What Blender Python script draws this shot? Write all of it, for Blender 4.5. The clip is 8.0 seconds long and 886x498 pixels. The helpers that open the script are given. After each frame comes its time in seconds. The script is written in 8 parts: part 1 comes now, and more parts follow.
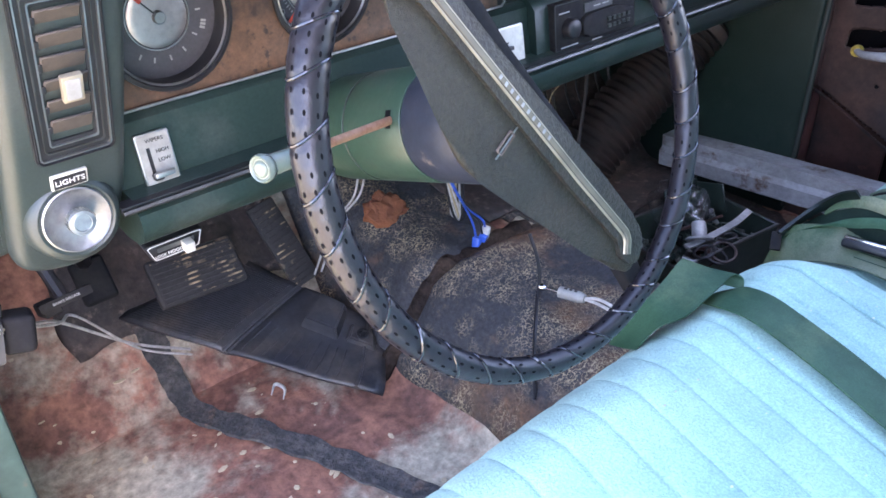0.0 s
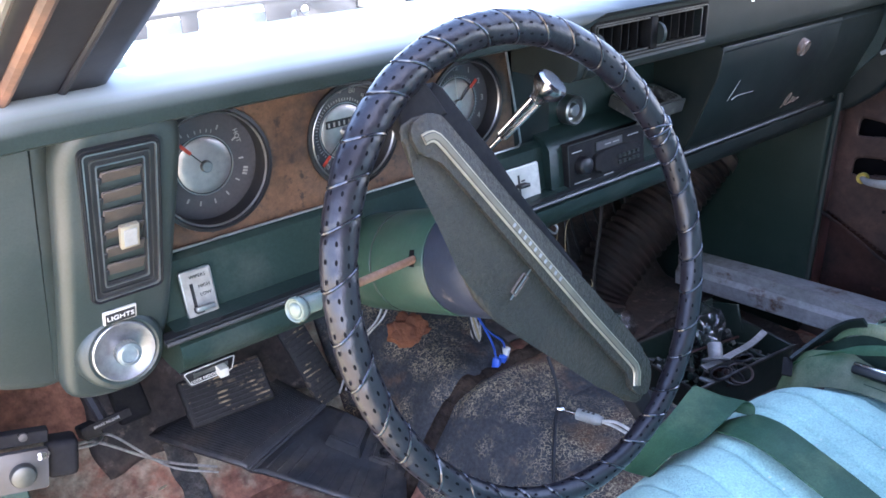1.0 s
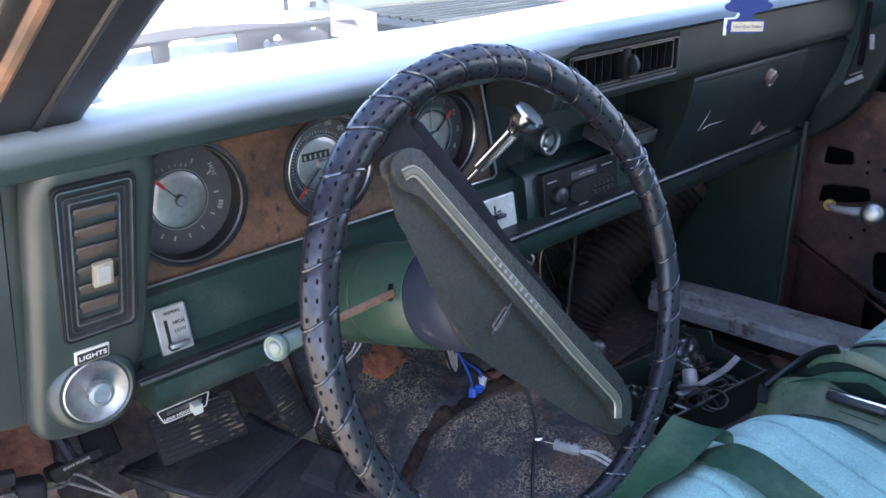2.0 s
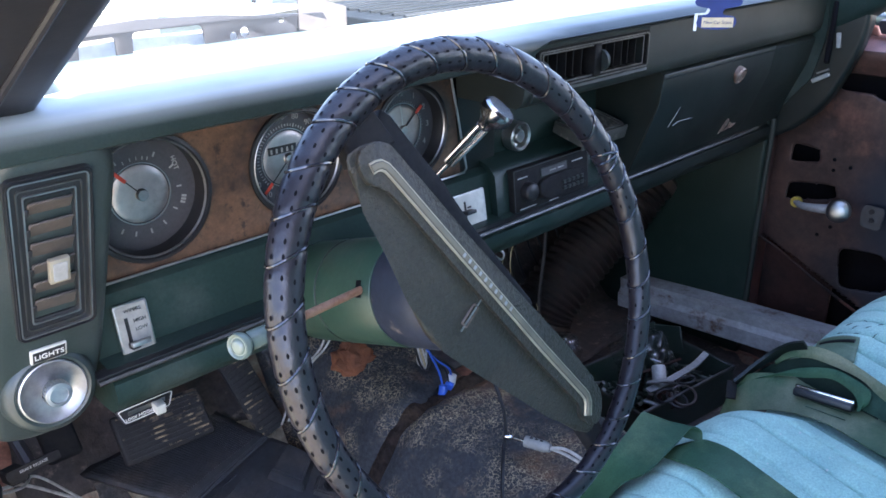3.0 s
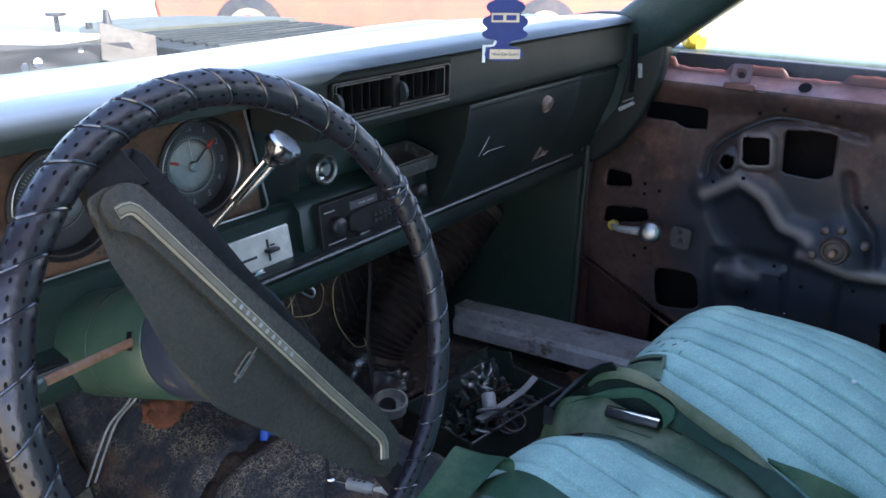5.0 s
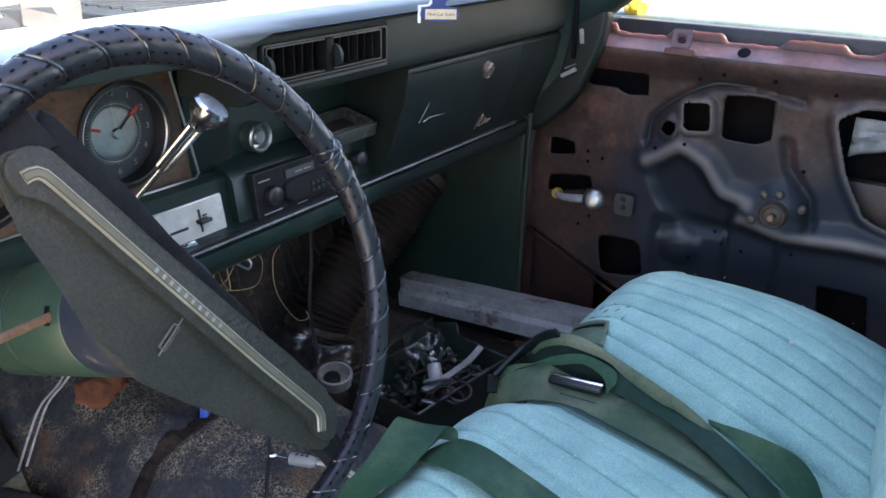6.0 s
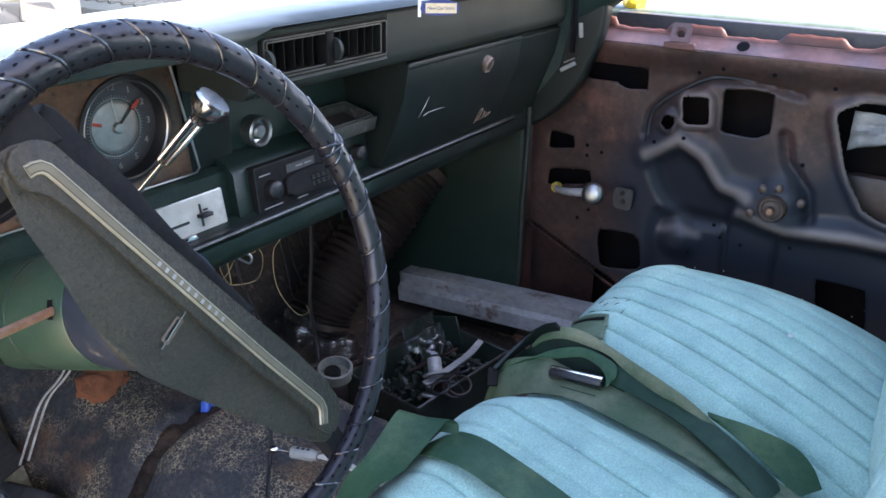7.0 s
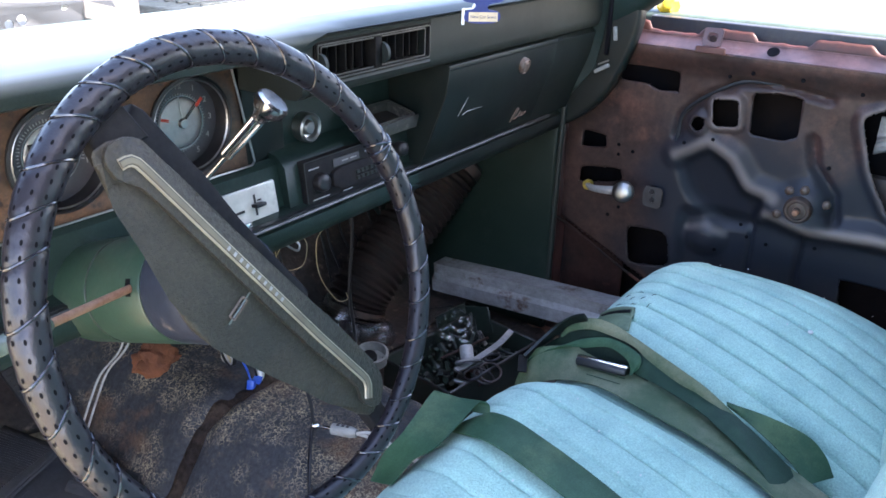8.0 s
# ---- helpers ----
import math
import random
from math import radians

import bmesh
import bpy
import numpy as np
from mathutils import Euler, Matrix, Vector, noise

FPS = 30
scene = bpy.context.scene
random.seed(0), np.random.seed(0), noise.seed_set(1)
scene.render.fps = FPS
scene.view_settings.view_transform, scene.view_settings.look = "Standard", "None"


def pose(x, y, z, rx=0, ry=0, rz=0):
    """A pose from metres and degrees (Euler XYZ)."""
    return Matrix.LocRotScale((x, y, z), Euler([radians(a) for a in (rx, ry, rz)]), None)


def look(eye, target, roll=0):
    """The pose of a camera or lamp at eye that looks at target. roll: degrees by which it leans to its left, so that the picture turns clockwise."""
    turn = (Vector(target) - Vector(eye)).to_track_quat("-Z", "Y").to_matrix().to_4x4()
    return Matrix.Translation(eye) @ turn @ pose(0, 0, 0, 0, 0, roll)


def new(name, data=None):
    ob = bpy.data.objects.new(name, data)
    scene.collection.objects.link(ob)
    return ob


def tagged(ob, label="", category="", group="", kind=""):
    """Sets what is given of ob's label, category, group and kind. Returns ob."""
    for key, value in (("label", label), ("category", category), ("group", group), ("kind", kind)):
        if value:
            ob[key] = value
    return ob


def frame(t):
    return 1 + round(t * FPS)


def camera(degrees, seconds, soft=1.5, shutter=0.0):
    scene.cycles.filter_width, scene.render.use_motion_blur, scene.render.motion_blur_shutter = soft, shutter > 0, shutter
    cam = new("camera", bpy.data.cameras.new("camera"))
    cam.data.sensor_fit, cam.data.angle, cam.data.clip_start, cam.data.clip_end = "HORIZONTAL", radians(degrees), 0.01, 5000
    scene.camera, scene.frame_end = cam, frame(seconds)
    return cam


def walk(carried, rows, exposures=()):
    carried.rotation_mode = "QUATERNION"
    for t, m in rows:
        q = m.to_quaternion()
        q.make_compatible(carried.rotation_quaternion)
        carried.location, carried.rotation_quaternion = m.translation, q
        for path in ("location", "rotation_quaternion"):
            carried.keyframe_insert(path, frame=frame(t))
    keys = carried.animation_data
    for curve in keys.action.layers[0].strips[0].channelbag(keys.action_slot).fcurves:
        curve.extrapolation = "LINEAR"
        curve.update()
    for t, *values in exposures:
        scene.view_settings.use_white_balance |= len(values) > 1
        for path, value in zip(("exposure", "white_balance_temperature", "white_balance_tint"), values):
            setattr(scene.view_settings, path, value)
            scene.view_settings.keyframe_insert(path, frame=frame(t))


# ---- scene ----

cam = camera(57.24, 8.0, soft=1.6)
# seconds, x, y, z, turn about x, y, z: car axes, x to the passenger side, y to the bonnet, z up
ROWS = [
    (0.0, -0.4015, -0.6521, 0.8029, 58.106, 1.344, -41.692),
    (0.5, -0.4154, -0.6722, 0.8312, 61.905, 1.705, -40.125),
    (1.0, -0.4184, -0.6783, 0.8469, 65.590, 1.875, -40.084),
    (1.5, -0.4200, -0.6740, 0.8539, 67.181, 1.899, -41.161),
    (3.0, -0.4120, -0.6617, 0.8477, 66.987, 0.628, -44.104),
    (3.5, -0.3989, -0.6639, 0.8479, 67.315, 0.608, -45.533),
    (4.0, -0.3850, -0.6718, 0.8515, 67.863, 0.222, -47.731),
    (4.5, -0.3753, -0.6778, 0.8553, 68.604, -0.152, -50.170),
    (5.0, -0.3484, -0.6917, 0.8455, 68.973, -0.739, -53.921),
    (6.5, -0.3294, -0.6930, 0.8310, 66.839, -1.263, -57.925),
    (7.0, -0.3335, -0.6925, 0.8316, 66.884, -1.123, -57.684),
    (7.5, -0.3443, -0.6880, 0.8382, 67.148, -1.716, -56.579),
    (8.0, -0.3845, -0.7160, 0.8539, 66.338, -1.488, -55.225),
]
EXPOSURE = [(0.0, 4.08, 6800, 31), (0.5, 4.12, 6700, 32), (1.0, 3.80, 6400, 28), (1.5, 3.26, 6250, 25), (3.0, 3.24, 6250, 25), (3.5, 3.15, 6300, 24), (4.0, 3.03, 6300, 22), (5.0, 2.88, 6500, 22), (6.5, 3.39, 7250, 25), (7.5, 3.50, 7050, 25), (8.0, 3.61, 6950, 25)]
walk(cam, [(t, pose(x, y, z, rx, ry, rz)) for t, x, y, z, rx, ry, rz in ROWS], EXPOSURE)

# ---- world and sun ----
SUN_EL, SUN_AZ = radians(40.5), radians(178)      # from behind the car, over the roof
world = bpy.data.worlds.new("sky")
scene.world = world
world.use_nodes = True
wn = world.node_tree
sky = wn.nodes.new("ShaderNodeTexSky")
sky.sky_type, sky.sun_disc, sky.sun_elevation, sky.sun_rotation = "NISHITA", False, SUN_EL, SUN_AZ
wn.links.new(sky.outputs[0], wn.nodes["Background"].inputs[0])
wn.nodes["Background"].inputs[1].default_value = 0.15
sun = new("sun", bpy.data.lights.new("sun", "SUN"))
sun.data.energy, sun.data.angle, sun.data.color = 5.0, radians(0.6), (1.0, 0.95, 0.87)
sun_dir = Vector((math.sin(SUN_AZ) * math.cos(SUN_EL), math.cos(SUN_AZ) * math.cos(SUN_EL), math.sin(SUN_EL)))
sun.matrix_world = look(sun_dir * 20, (0, 0, 0))


# ---- materials ----
def mat(name, base, rough=0.5, metal=0.0, second=None, scale=8.0, mix=(0.42, 0.62), fine=120.0, bump=0.15, bump_d=0.001,
        third=None, third_scale=2.5, third_mix=(0.5, 0.62), spec=0.5, coat=0.0, rvar=0.12, sheen=0.0, stretch=(1, 1, 1), grain_amp=0.2, patchy=0.0):
    """Base colour broken by two layers of stains and a fine grain, with relief."""
    m = bpy.data.materials.new(name)
    m.use_nodes = True
    nt = m.node_tree
    b = nt.nodes["Principled BSDF"]
    b.inputs["Metallic"].default_value = metal
    b.inputs["Specular IOR Level"].default_value = spec
    b.inputs["Coat Weight"].default_value = coat
    b.inputs["Sheen Weight"].default_value = sheen
    tc = nt.nodes.new("ShaderNodeTexCoord")
    mp = nt.nodes.new("ShaderNodeMapping")
    mp.inputs["Scale"].default_value = stretch
    nt.links.new(tc.outputs["Object"], mp.inputs[0])

    def tex(s, detail=6.0):
        n = nt.nodes.new("ShaderNodeTexNoise")
        n.inputs["Scale"].default_value, n.inputs["Detail"].default_value, n.inputs["Roughness"].default_value = s, detail, 0.65
        nt.links.new(mp.outputs[0], n.inputs["Vector"])
        return n

    def ramp(n, a, z):
        r = nt.nodes.new("ShaderNodeMapRange")
        r.inputs["From Min"].default_value, r.inputs["From Max"].default_value = a, z
        nt.links.new(n.outputs["Fac"], r.inputs["Value"])
        return r.outputs[0]

    def blend(fac, a, c):
        x = nt.nodes.new("ShaderNodeMix")
        x.data_type = "RGBA"
        nt.links.new(fac, x.inputs[0])
        for k, v in ((6, a), (7, c)):
            if hasattr(v, "is_linked"):
                nt.links.new(v, x.inputs[k])
            else:
                x.inputs[k].default_value = (*v, 1)
        return x.outputs[2]

    second = second or tuple(c * 0.72 for c in base)
    col = blend(ramp(tex(scale), *mix), base, second)
    if third:
        fac = ramp(tex(third_scale, 9.0), *third_mix)
        if patchy:
            both = nt.nodes.new("ShaderNodeMath")
            both.operation = "MULTIPLY"
            nt.links.new(fac, both.inputs[0])
            nt.links.new(ramp(tex(patchy, 3.0), 0.40, 0.62), both.inputs[1])
            fac = both.outputs[0]
        col = blend(fac, col, third)
    g = tex(fine, 4.0)
    grain = nt.nodes.new("ShaderNodeMapRange")
    grain.inputs["To Min"].default_value, grain.inputs["To Max"].default_value = 1 - grain_amp * 1.1, 1 + grain_amp
    grain.inputs["From Min"].default_value, grain.inputs["From Max"].default_value = 0.25, 0.75
    nt.links.new(g.outputs["Fac"], grain.inputs["Value"])
    mul = nt.nodes.new("ShaderNodeVectorMath")
    mul.operation = "MULTIPLY"
    nt.links.new(col, mul.inputs[0])
    nt.links.new(grain.outputs[0], mul.inputs[1])
    nt.links.new(mul.outputs[0], b.inputs["Base Color"])
    rr = nt.nodes.new("ShaderNodeMapRange")
    rr.inputs["To Min"].default_value, rr.inputs["To Max"].default_value = max(0.02, rough - rvar), min(1.0, rough + rvar)
    nt.links.new(tex(scale * 2.3).outputs["Fac"], rr.inputs["Value"])
    nt.links.new(rr.outputs[0], b.inputs["Roughness"])
    if bump:
        bp = nt.nodes.new("ShaderNodeBump")
        bp.inputs["Strength"].default_value, bp.inputs["Distance"].default_value = bump, bump_d
        nt.links.new(g.outputs["Fac"], bp.inputs["Height"])
        nt.links.new(bp.outputs[0], b.inputs["Normal"])
    return m


VINYL = mat("green_vinyl", (0.0105, 0.0235, 0.0200), 0.38, second=(0.014, 0.028, 0.024), fine=300, bump=0.25, spec=0.28, third=(0.05, 0.062, 0.055), third_scale=6, third_mix=(0.56, 0.8))
DARKVINYL = mat("dark_green_vinyl", (0.0065, 0.0108, 0.0100), 0.40, second=(0.008, 0.013, 0.0115), fine=500, bump=0.12, spec=0.32, third=(0.016, 0.020, 0.018), third_scale=9, third_mix=(0.55, 0.8))
GREYGREEN = mat("grey_green_vinyl", (0.023, 0.029, 0.0255), 0.5, second=(0.018, 0.023, 0.0205), fine=500, bump=0.1, spec=0.28)
WOOD = mat("burl_veneer", (0.108, 0.056, 0.030), 0.40, second=(0.040, 0.022, 0.014), scale=24, mix=(0.42, 0.66), third=(0.022, 0.013, 0.010), third_scale=80, third_mix=(0.57, 0.66), fine=200, bump=0.08, grain_amp=0.35)
CHROME = mat("chrome", (0.60, 0.60, 0.61), 0.20, 1.0, second=(0.42, 0.41, 0.41), scale=30, bump=0.0, rvar=0.08)
DULLCHROME = mat("dull_chrome", (0.45, 0.45, 0.44), 0.38, 1.0, second=(0.30, 0.30, 0.29), scale=60, bump=0.05)
ALU = mat("spun_aluminium", (0.50, 0.445, 0.42), 0.40, 1.0, second=(0.42, 0.37, 0.35), scale=30, bump=0.0)
BLACK = mat("black_plastic", (0.012, 0.012, 0.014), 0.42, fine=400, bump=0.08)
# dial grey lifted to stand for glare on the gauge glass
DIAL = mat("dial_face", (0.058, 0.056, 0.062), 0.40, fine=300, bump=0.0)
CREAM = mat("cream_plate", (0.50, 0.50, 0.46), 0.5, second=(0.40, 0.39, 0.35), scale=30, bump=0.03)
WHITE = mat("white_mark", (0.62, 0.62, 0.60), 0.6, bump=0.0)
PRINT = mat("faded_print", (0.30, 0.30, 0.29), 0.6, bump=0.0)
REDMARK = mat("red_needle", (0.62, 0.06, 0.03), 0.5, bump=0.0)
LEATHER = mat("wheel_leather", (0.0085, 0.0076, 0.0110), 0.35, second=(0.0140, 0.0125, 0.0170), scale=22, fine=130, bump=0.5, bump_d=0.0012, rvar=0.08, spec=0.5)
LACE = mat("black_lace", (0.020, 0.0195, 0.025), 0.15, bump=0.0, spec=0.8)
HORN = mat("horn_pad_vinyl", (0.034, 0.0310, 0.0225), 0.40, second=(0.023, 0.0222, 0.0170), fine=300, bump=0.7, bump_d=0.0026, grain_amp=0.40, third=(0.056, 0.042, 0.030), third_scale=9, third_mix=(0.53, 0.74), spec=0.34)
COLUMN = mat("column_paint", (0.019, 0.047, 0.030), 0.36, second=(0.026, 0.055, 0.037), fine=200, bump=0.06, third=(0.075, 0.085, 0.062), third_scale=14, third_mix=(0.54, 0.76))
COLLAR = mat("collar_paint", (0.015, 0.022, 0.036), 0.42, second=(0.030, 0.036, 0.050), fine=160, bump=0.15, third=(0.15, 0.125, 0.11), third_scale=60, third_mix=(0.60, 0.68), spec=0.3, patchy=18.0)
RUSTROD = mat("rusty_rod", (0.34, 0.155, 0.085), 0.7, second=(0.42, 0.23, 0.145), scale=80, fine=300, bump=0.3)
CLOTH = mat("aqua_cloth", (0.345, 0.560, 0.488), 0.95, second=(0.40, 0.612, 0.53), scale=9, fine=430, bump=1.0, bump_d=0.0014, third=(0.245, 0.415, 0.385), third_scale=7, third_mix=(0.45, 0.70), spec=0.15, sheen=0.12, grain_amp=0.24)
BELT = mat("green_webbing", (0.020, 0.062, 0.034), 0.55, second=(0.034, 0.088, 0.050), scale=20, fine=500, bump=0.3, bump_d=0.0006, third=(0.10, 0.15, 0.075), third_scale=9, third_mix=(0.49, 0.74), spec=0.2)
RUSTFLOOR = mat("rusty_floor", (0.34, 0.150, 0.098), 0.8, second=(0.17, 0.080, 0.060), scale=15, mix=(0.38, 0.62), fine=70, bump=0.6, bump_d=0.003, third=(0.44, 0.385, 0.29), third_scale=4.0, third_mix=(0.50, 0.60), grain_amp=0.5)
TAR = mat("tar_insulation", (0.032, 0.034, 0.038), 0.75, second=(0.150, 0.076, 0.038), scale=6, mix=(0.51, 0.66), fine=160, bump=0.8, bump_d=0.003, third=(0.11, 0.080, 0.055), third_scale=60, third_mix=(0.54, 0.68), grain_amp=0.5, patchy=9.0)
tn = TAR.node_tree
tb = tn.nodes["Principled BSDF"]
tarred_ = tb.inputs["Base Color"].links[0].from_socket
tco = tn.nodes.new("ShaderNodeTexCoord")
TAR_MASKS = []
for scale_, detail_, lo_, hi_, near_ in ((95.0, 2.5, 0.026, 0.004, True), (14.0, 7.0, 0.44, 0.60, False), (190.0, 1.5, 0.028, 0.004, True)):
    nz = tn.nodes.new("ShaderNodeTexNoise")
    nz.inputs["Scale"].default_value, nz.inputs["Detail"].default_value = scale_, detail_
    tn.links.new(tco.outputs["Object"], nz.inputs["Vector"])
    val = nz.outputs["Fac"]
    if near_:                              # thin lines where the noise crosses its middle
        for op_, k_ in (("SUBTRACT", 0.5), ("ABSOLUTE", 0.0)):
            mm = tn.nodes.new("ShaderNodeMath")
            mm.operation = op_
            mm.inputs[1].default_value = k_
            tn.links.new(val, mm.inputs[0])
            val = mm.outputs[0]
    mr = tn.nodes.new("ShaderNodeMapRange")
    mr.inputs["From Min"].default_value, mr.inputs["From Max"].default_value = lo_, hi_
    tn.links.new(val, mr.inputs["Value"])
    TAR_MASKS.append(mr.outputs[0])
lines_ = tn.nodes.new("ShaderNodeMath")
lines_.operation = "MAXIMUM"
tn.links.new(TAR_MASKS[0], lines_.inputs[0])
tn.links.new(TAR_MASKS[2], lines_.inputs[1])
fibre = tn.nodes.new("ShaderNodeMath")
fibre.operation = "MULTIPLY"
tn.links.new(lines_.outputs[0], fibre.inputs[0])
tn.links.new(TAR_MASKS[1], fibre.inputs[1])
tmix = tn.nodes.new("ShaderNodeMix")
tmix.data_type = "RGBA"
tn.links.new(fibre.outputs[0], tmix.inputs[0])
tn.links.new(tarred_, tmix.inputs[6])
tmix.inputs[7].default_value = (0.42, 0.325, 0.20, 1)
tn.links.new(tmix.outputs[2], tb.inputs["Base Color"])
RUBBER = mat("black_rubber", (0.015, 0.019, 0.029), 0.5, second=(0.030, 0.030, 0.032), scale=14, fine=150, bump=0.2, third=(0.085, 0.065, 0.045), third_scale=9, third_mix=(0.6, 0.76))
MATRUBBER = mat("trodden_mat_rubber", (0.019, 0.021, 0.026), 0.44, second=(0.085, 0.070, 0.058), scale=9, mix=(0.44, 0.60), fine=90, bump=0.4, bump_d=0.002, third=(0.032, 0.034, 0.040), third_scale=5, third_mix=(0.5, 0.65), grain_amp=0.3)
DUSTRUBBER = mat("dusty_pedal_rubber", (0.020, 0.018, 0.018), 0.7, second=(0.22, 0.150, 0.095), scale=17, mix=(0.56, 0.66), fine=150, bump=0.4, bump_d=0.002, grain_amp=0.4)
DOORMETAL = mat("bare_door_metal", (0.080, 0.042, 0.033), 0.38, second=(0.036, 0.024, 0.022), scale=6, mix=(0.38, 0.6), fine=70, bump=0.35, grain_amp=0.35, third=(0.150, 0.070, 0.052), third_scale=7.0, third_mix=(0.54, 0.70), spec=0.28)
REDMETAL = mat("red_oxide_paint", (0.115, 0.046, 0.040), 0.36, second=(0.065, 0.030, 0.026), scale=14, fine=90, bump=0.2, third=(0.22, 0.135, 0.12), third_scale=9, third_mix=(0.58, 0.75))
DARKMETAL = mat("dark_metal", (0.030, 0.028, 0.029), 0.5, second=(0.075, 0.045, 0.033), scale=9, fine=80, bump=0.3)
FIREWALL = mat("dirty_firewall", (0.040, 0.034, 0.033), 0.7, second=(0.080, 0.055, 0.045), scale=9, fine=90, bump=0.6, bump_d=0.003, third=(0.13, 0.10, 0.08), third_scale=45, third_mix=(0.58, 0.68), grain_amp=0.45)
GREYMETAL = mat("weathered_grey_metal", (0.36, 0.352, 0.35), 0.5, 0.2, second=(0.24, 0.235, 0.232), scale=14, fine=120, bump=0.2, third=(0.12, 0.065, 0.042), third_scale=18, third_mix=(0.57, 0.66), stretch=(1, 0.75, 1))
BOXGREEN = mat("toolbox_paint", (0.015, 0.028, 0.021), 0.36, second=(0.026, 0.036, 0.030), scale=20, fine=90, bump=0.2, third=(0.07, 0.042, 0.03), third_scale=25, third_mix=(0.62, 0.72))
BODYGREEN = mat("faded_body_paint", (0.10, 0.16, 0.14), 0.35, second=(0.13, 0.19, 0.165), scale=4, fine=60, bump=0.05)
PILLAR = mat("pillar_paint", (0.011, 0.011, 0.015), 0.42, second=(0.018, 0.017, 0.020), scale=10, fine=100, bump=0.1)
COPPER = mat("brown_weatherstrip", (0.22, 0.11, 0.07), 0.45, second=(0.10, 0.06, 0.045), scale=18, fine=120, bump=0.2)
FOAM = mat("orange_foam", (0.25, 0.085, 0.035), 0.95, second=(0.15, 0.050, 0.024), scale=30, fine=120, bump=0.8, bump_d=0.004)
ROOF = mat("headlining", (0.16, 0.17, 0.16), 0.9, fine=200, bump=0.2)
GROUND = mat("dry_ground", (0.38, 0.335, 0.25), 0.95, second=(0.30, 0.255, 0.18), scale=0.9, fine=20, bump=0.4, bump_d=0.02, third=(0.20, 0.23, 0.10), third_scale=0.35, third_mix=(0.50, 0.65))
# pad vinyl in its sunlit tone, for the glass ledge
PADLIT = mat("sunlit_pad_vinyl", (0.24, 0.28, 0.28), 0.45, second=(0.30, 0.335, 0.335), scale=6, fine=300, bump=0.04, grain_amp=0.07)
# the top pad: dark vinyl, sunlit paleness painted in, fading towards its nose
PADTOP = mat("pad_vinyl_lit_on_top", (0.012, 0.020, 0.018), 0.44, second=(0.016, 0.025, 0.023), fine=500, bump=0.06, spec=0.3)
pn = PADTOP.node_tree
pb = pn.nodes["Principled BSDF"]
lit_top = pn.nodes.new("ShaderNodeAttribute")
lit_top.attribute_name = "lit_top"
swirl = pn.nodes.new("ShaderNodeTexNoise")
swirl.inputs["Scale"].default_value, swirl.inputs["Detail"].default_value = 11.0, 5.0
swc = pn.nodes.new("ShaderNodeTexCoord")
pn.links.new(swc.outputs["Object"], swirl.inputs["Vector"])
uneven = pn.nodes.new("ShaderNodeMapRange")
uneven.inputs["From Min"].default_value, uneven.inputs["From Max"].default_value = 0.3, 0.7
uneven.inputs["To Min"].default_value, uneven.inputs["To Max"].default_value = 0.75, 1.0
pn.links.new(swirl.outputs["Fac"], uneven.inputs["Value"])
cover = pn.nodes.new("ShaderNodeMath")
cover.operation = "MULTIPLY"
pn.links.new(lit_top.outputs["Fac"], cover.inputs[0])
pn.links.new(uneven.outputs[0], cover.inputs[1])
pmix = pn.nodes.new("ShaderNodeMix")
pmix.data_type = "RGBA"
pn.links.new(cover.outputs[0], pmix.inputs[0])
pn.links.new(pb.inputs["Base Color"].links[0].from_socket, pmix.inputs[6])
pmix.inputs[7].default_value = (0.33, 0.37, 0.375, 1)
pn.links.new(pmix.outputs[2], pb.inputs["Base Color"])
PALEPAINT = mat("chalky_pale_paint", (0.55, 0.58, 0.57), 0.5, second=(0.46, 0.50, 0.49), scale=3, fine=50, bump=0.05)
STRIPMETAL = mat("satin_strip", (0.40, 0.35, 0.26), 0.42, 0.5, second=(0.28, 0.245, 0.185), scale=60, bump=0.05)
STRIPTAN = mat("strip_face_paint", (0.17, 0.148, 0.105), 0.48, 0.3, second=(0.125, 0.108, 0.08), scale=60, bump=0.05)
STRIPDARK = mat("strip_groove_paint", (0.040, 0.036, 0.028), 0.5, 0.0, second=(0.028, 0.025, 0.020), scale=60, bump=0.05)
BRIGHTBLUE = mat("blue_plastic", (0.03, 0.12, 0.55), 0.4, bump=0.0)
BRASSYELLOW = mat("worn_yellow_collar", (0.42, 0.29, 0.05), 0.45, second=(0.22, 0.15, 0.04), scale=90, bump=0.05)
PODVINYL = mat("pod_vinyl", (0.019, 0.030, 0.028), 0.42, second=(0.024, 0.034, 0.033), fine=500, bump=0.15, third=(0.048, 0.054, 0.05), third_scale=5, third_mix=(0.54, 0.8))
LEDGE = mat("dark_outer_seal", (0.050, 0.080, 0.064), 0.5, second=(0.035, 0.055, 0.046), scale=20, fine=100, bump=0.2)
DULLPLATE = mat("dull_grey_plate", (0.060, 0.058, 0.060), 0.5, 0.2, second=(0.042, 0.038, 0.037), scale=40, fine=160, bump=0.2)
YELLOW = mat("yellow_plastic", (0.72, 0.52, 0.03), 0.45, second=(0.6, 0.42, 0.03), bump=0.05)
WIRE = mat("white_wire", (0.50, 0.48, 0.44), 0.5, second=(0.33, 0.30, 0.27), scale=40, bump=0.0)
BLACKWIRE = mat("black_wire", (0.010, 0.010, 0.012), 0.5, bump=0.0)
YELLOWWIRE = mat("yellow_wire", (0.40, 0.31, 0.17), 0.5, bump=0.0)
CARD = mat("blue_card", (0.004, 0.017, 0.115), 0.5, second=(0.006, 0.022, 0.14), bump=0.0)
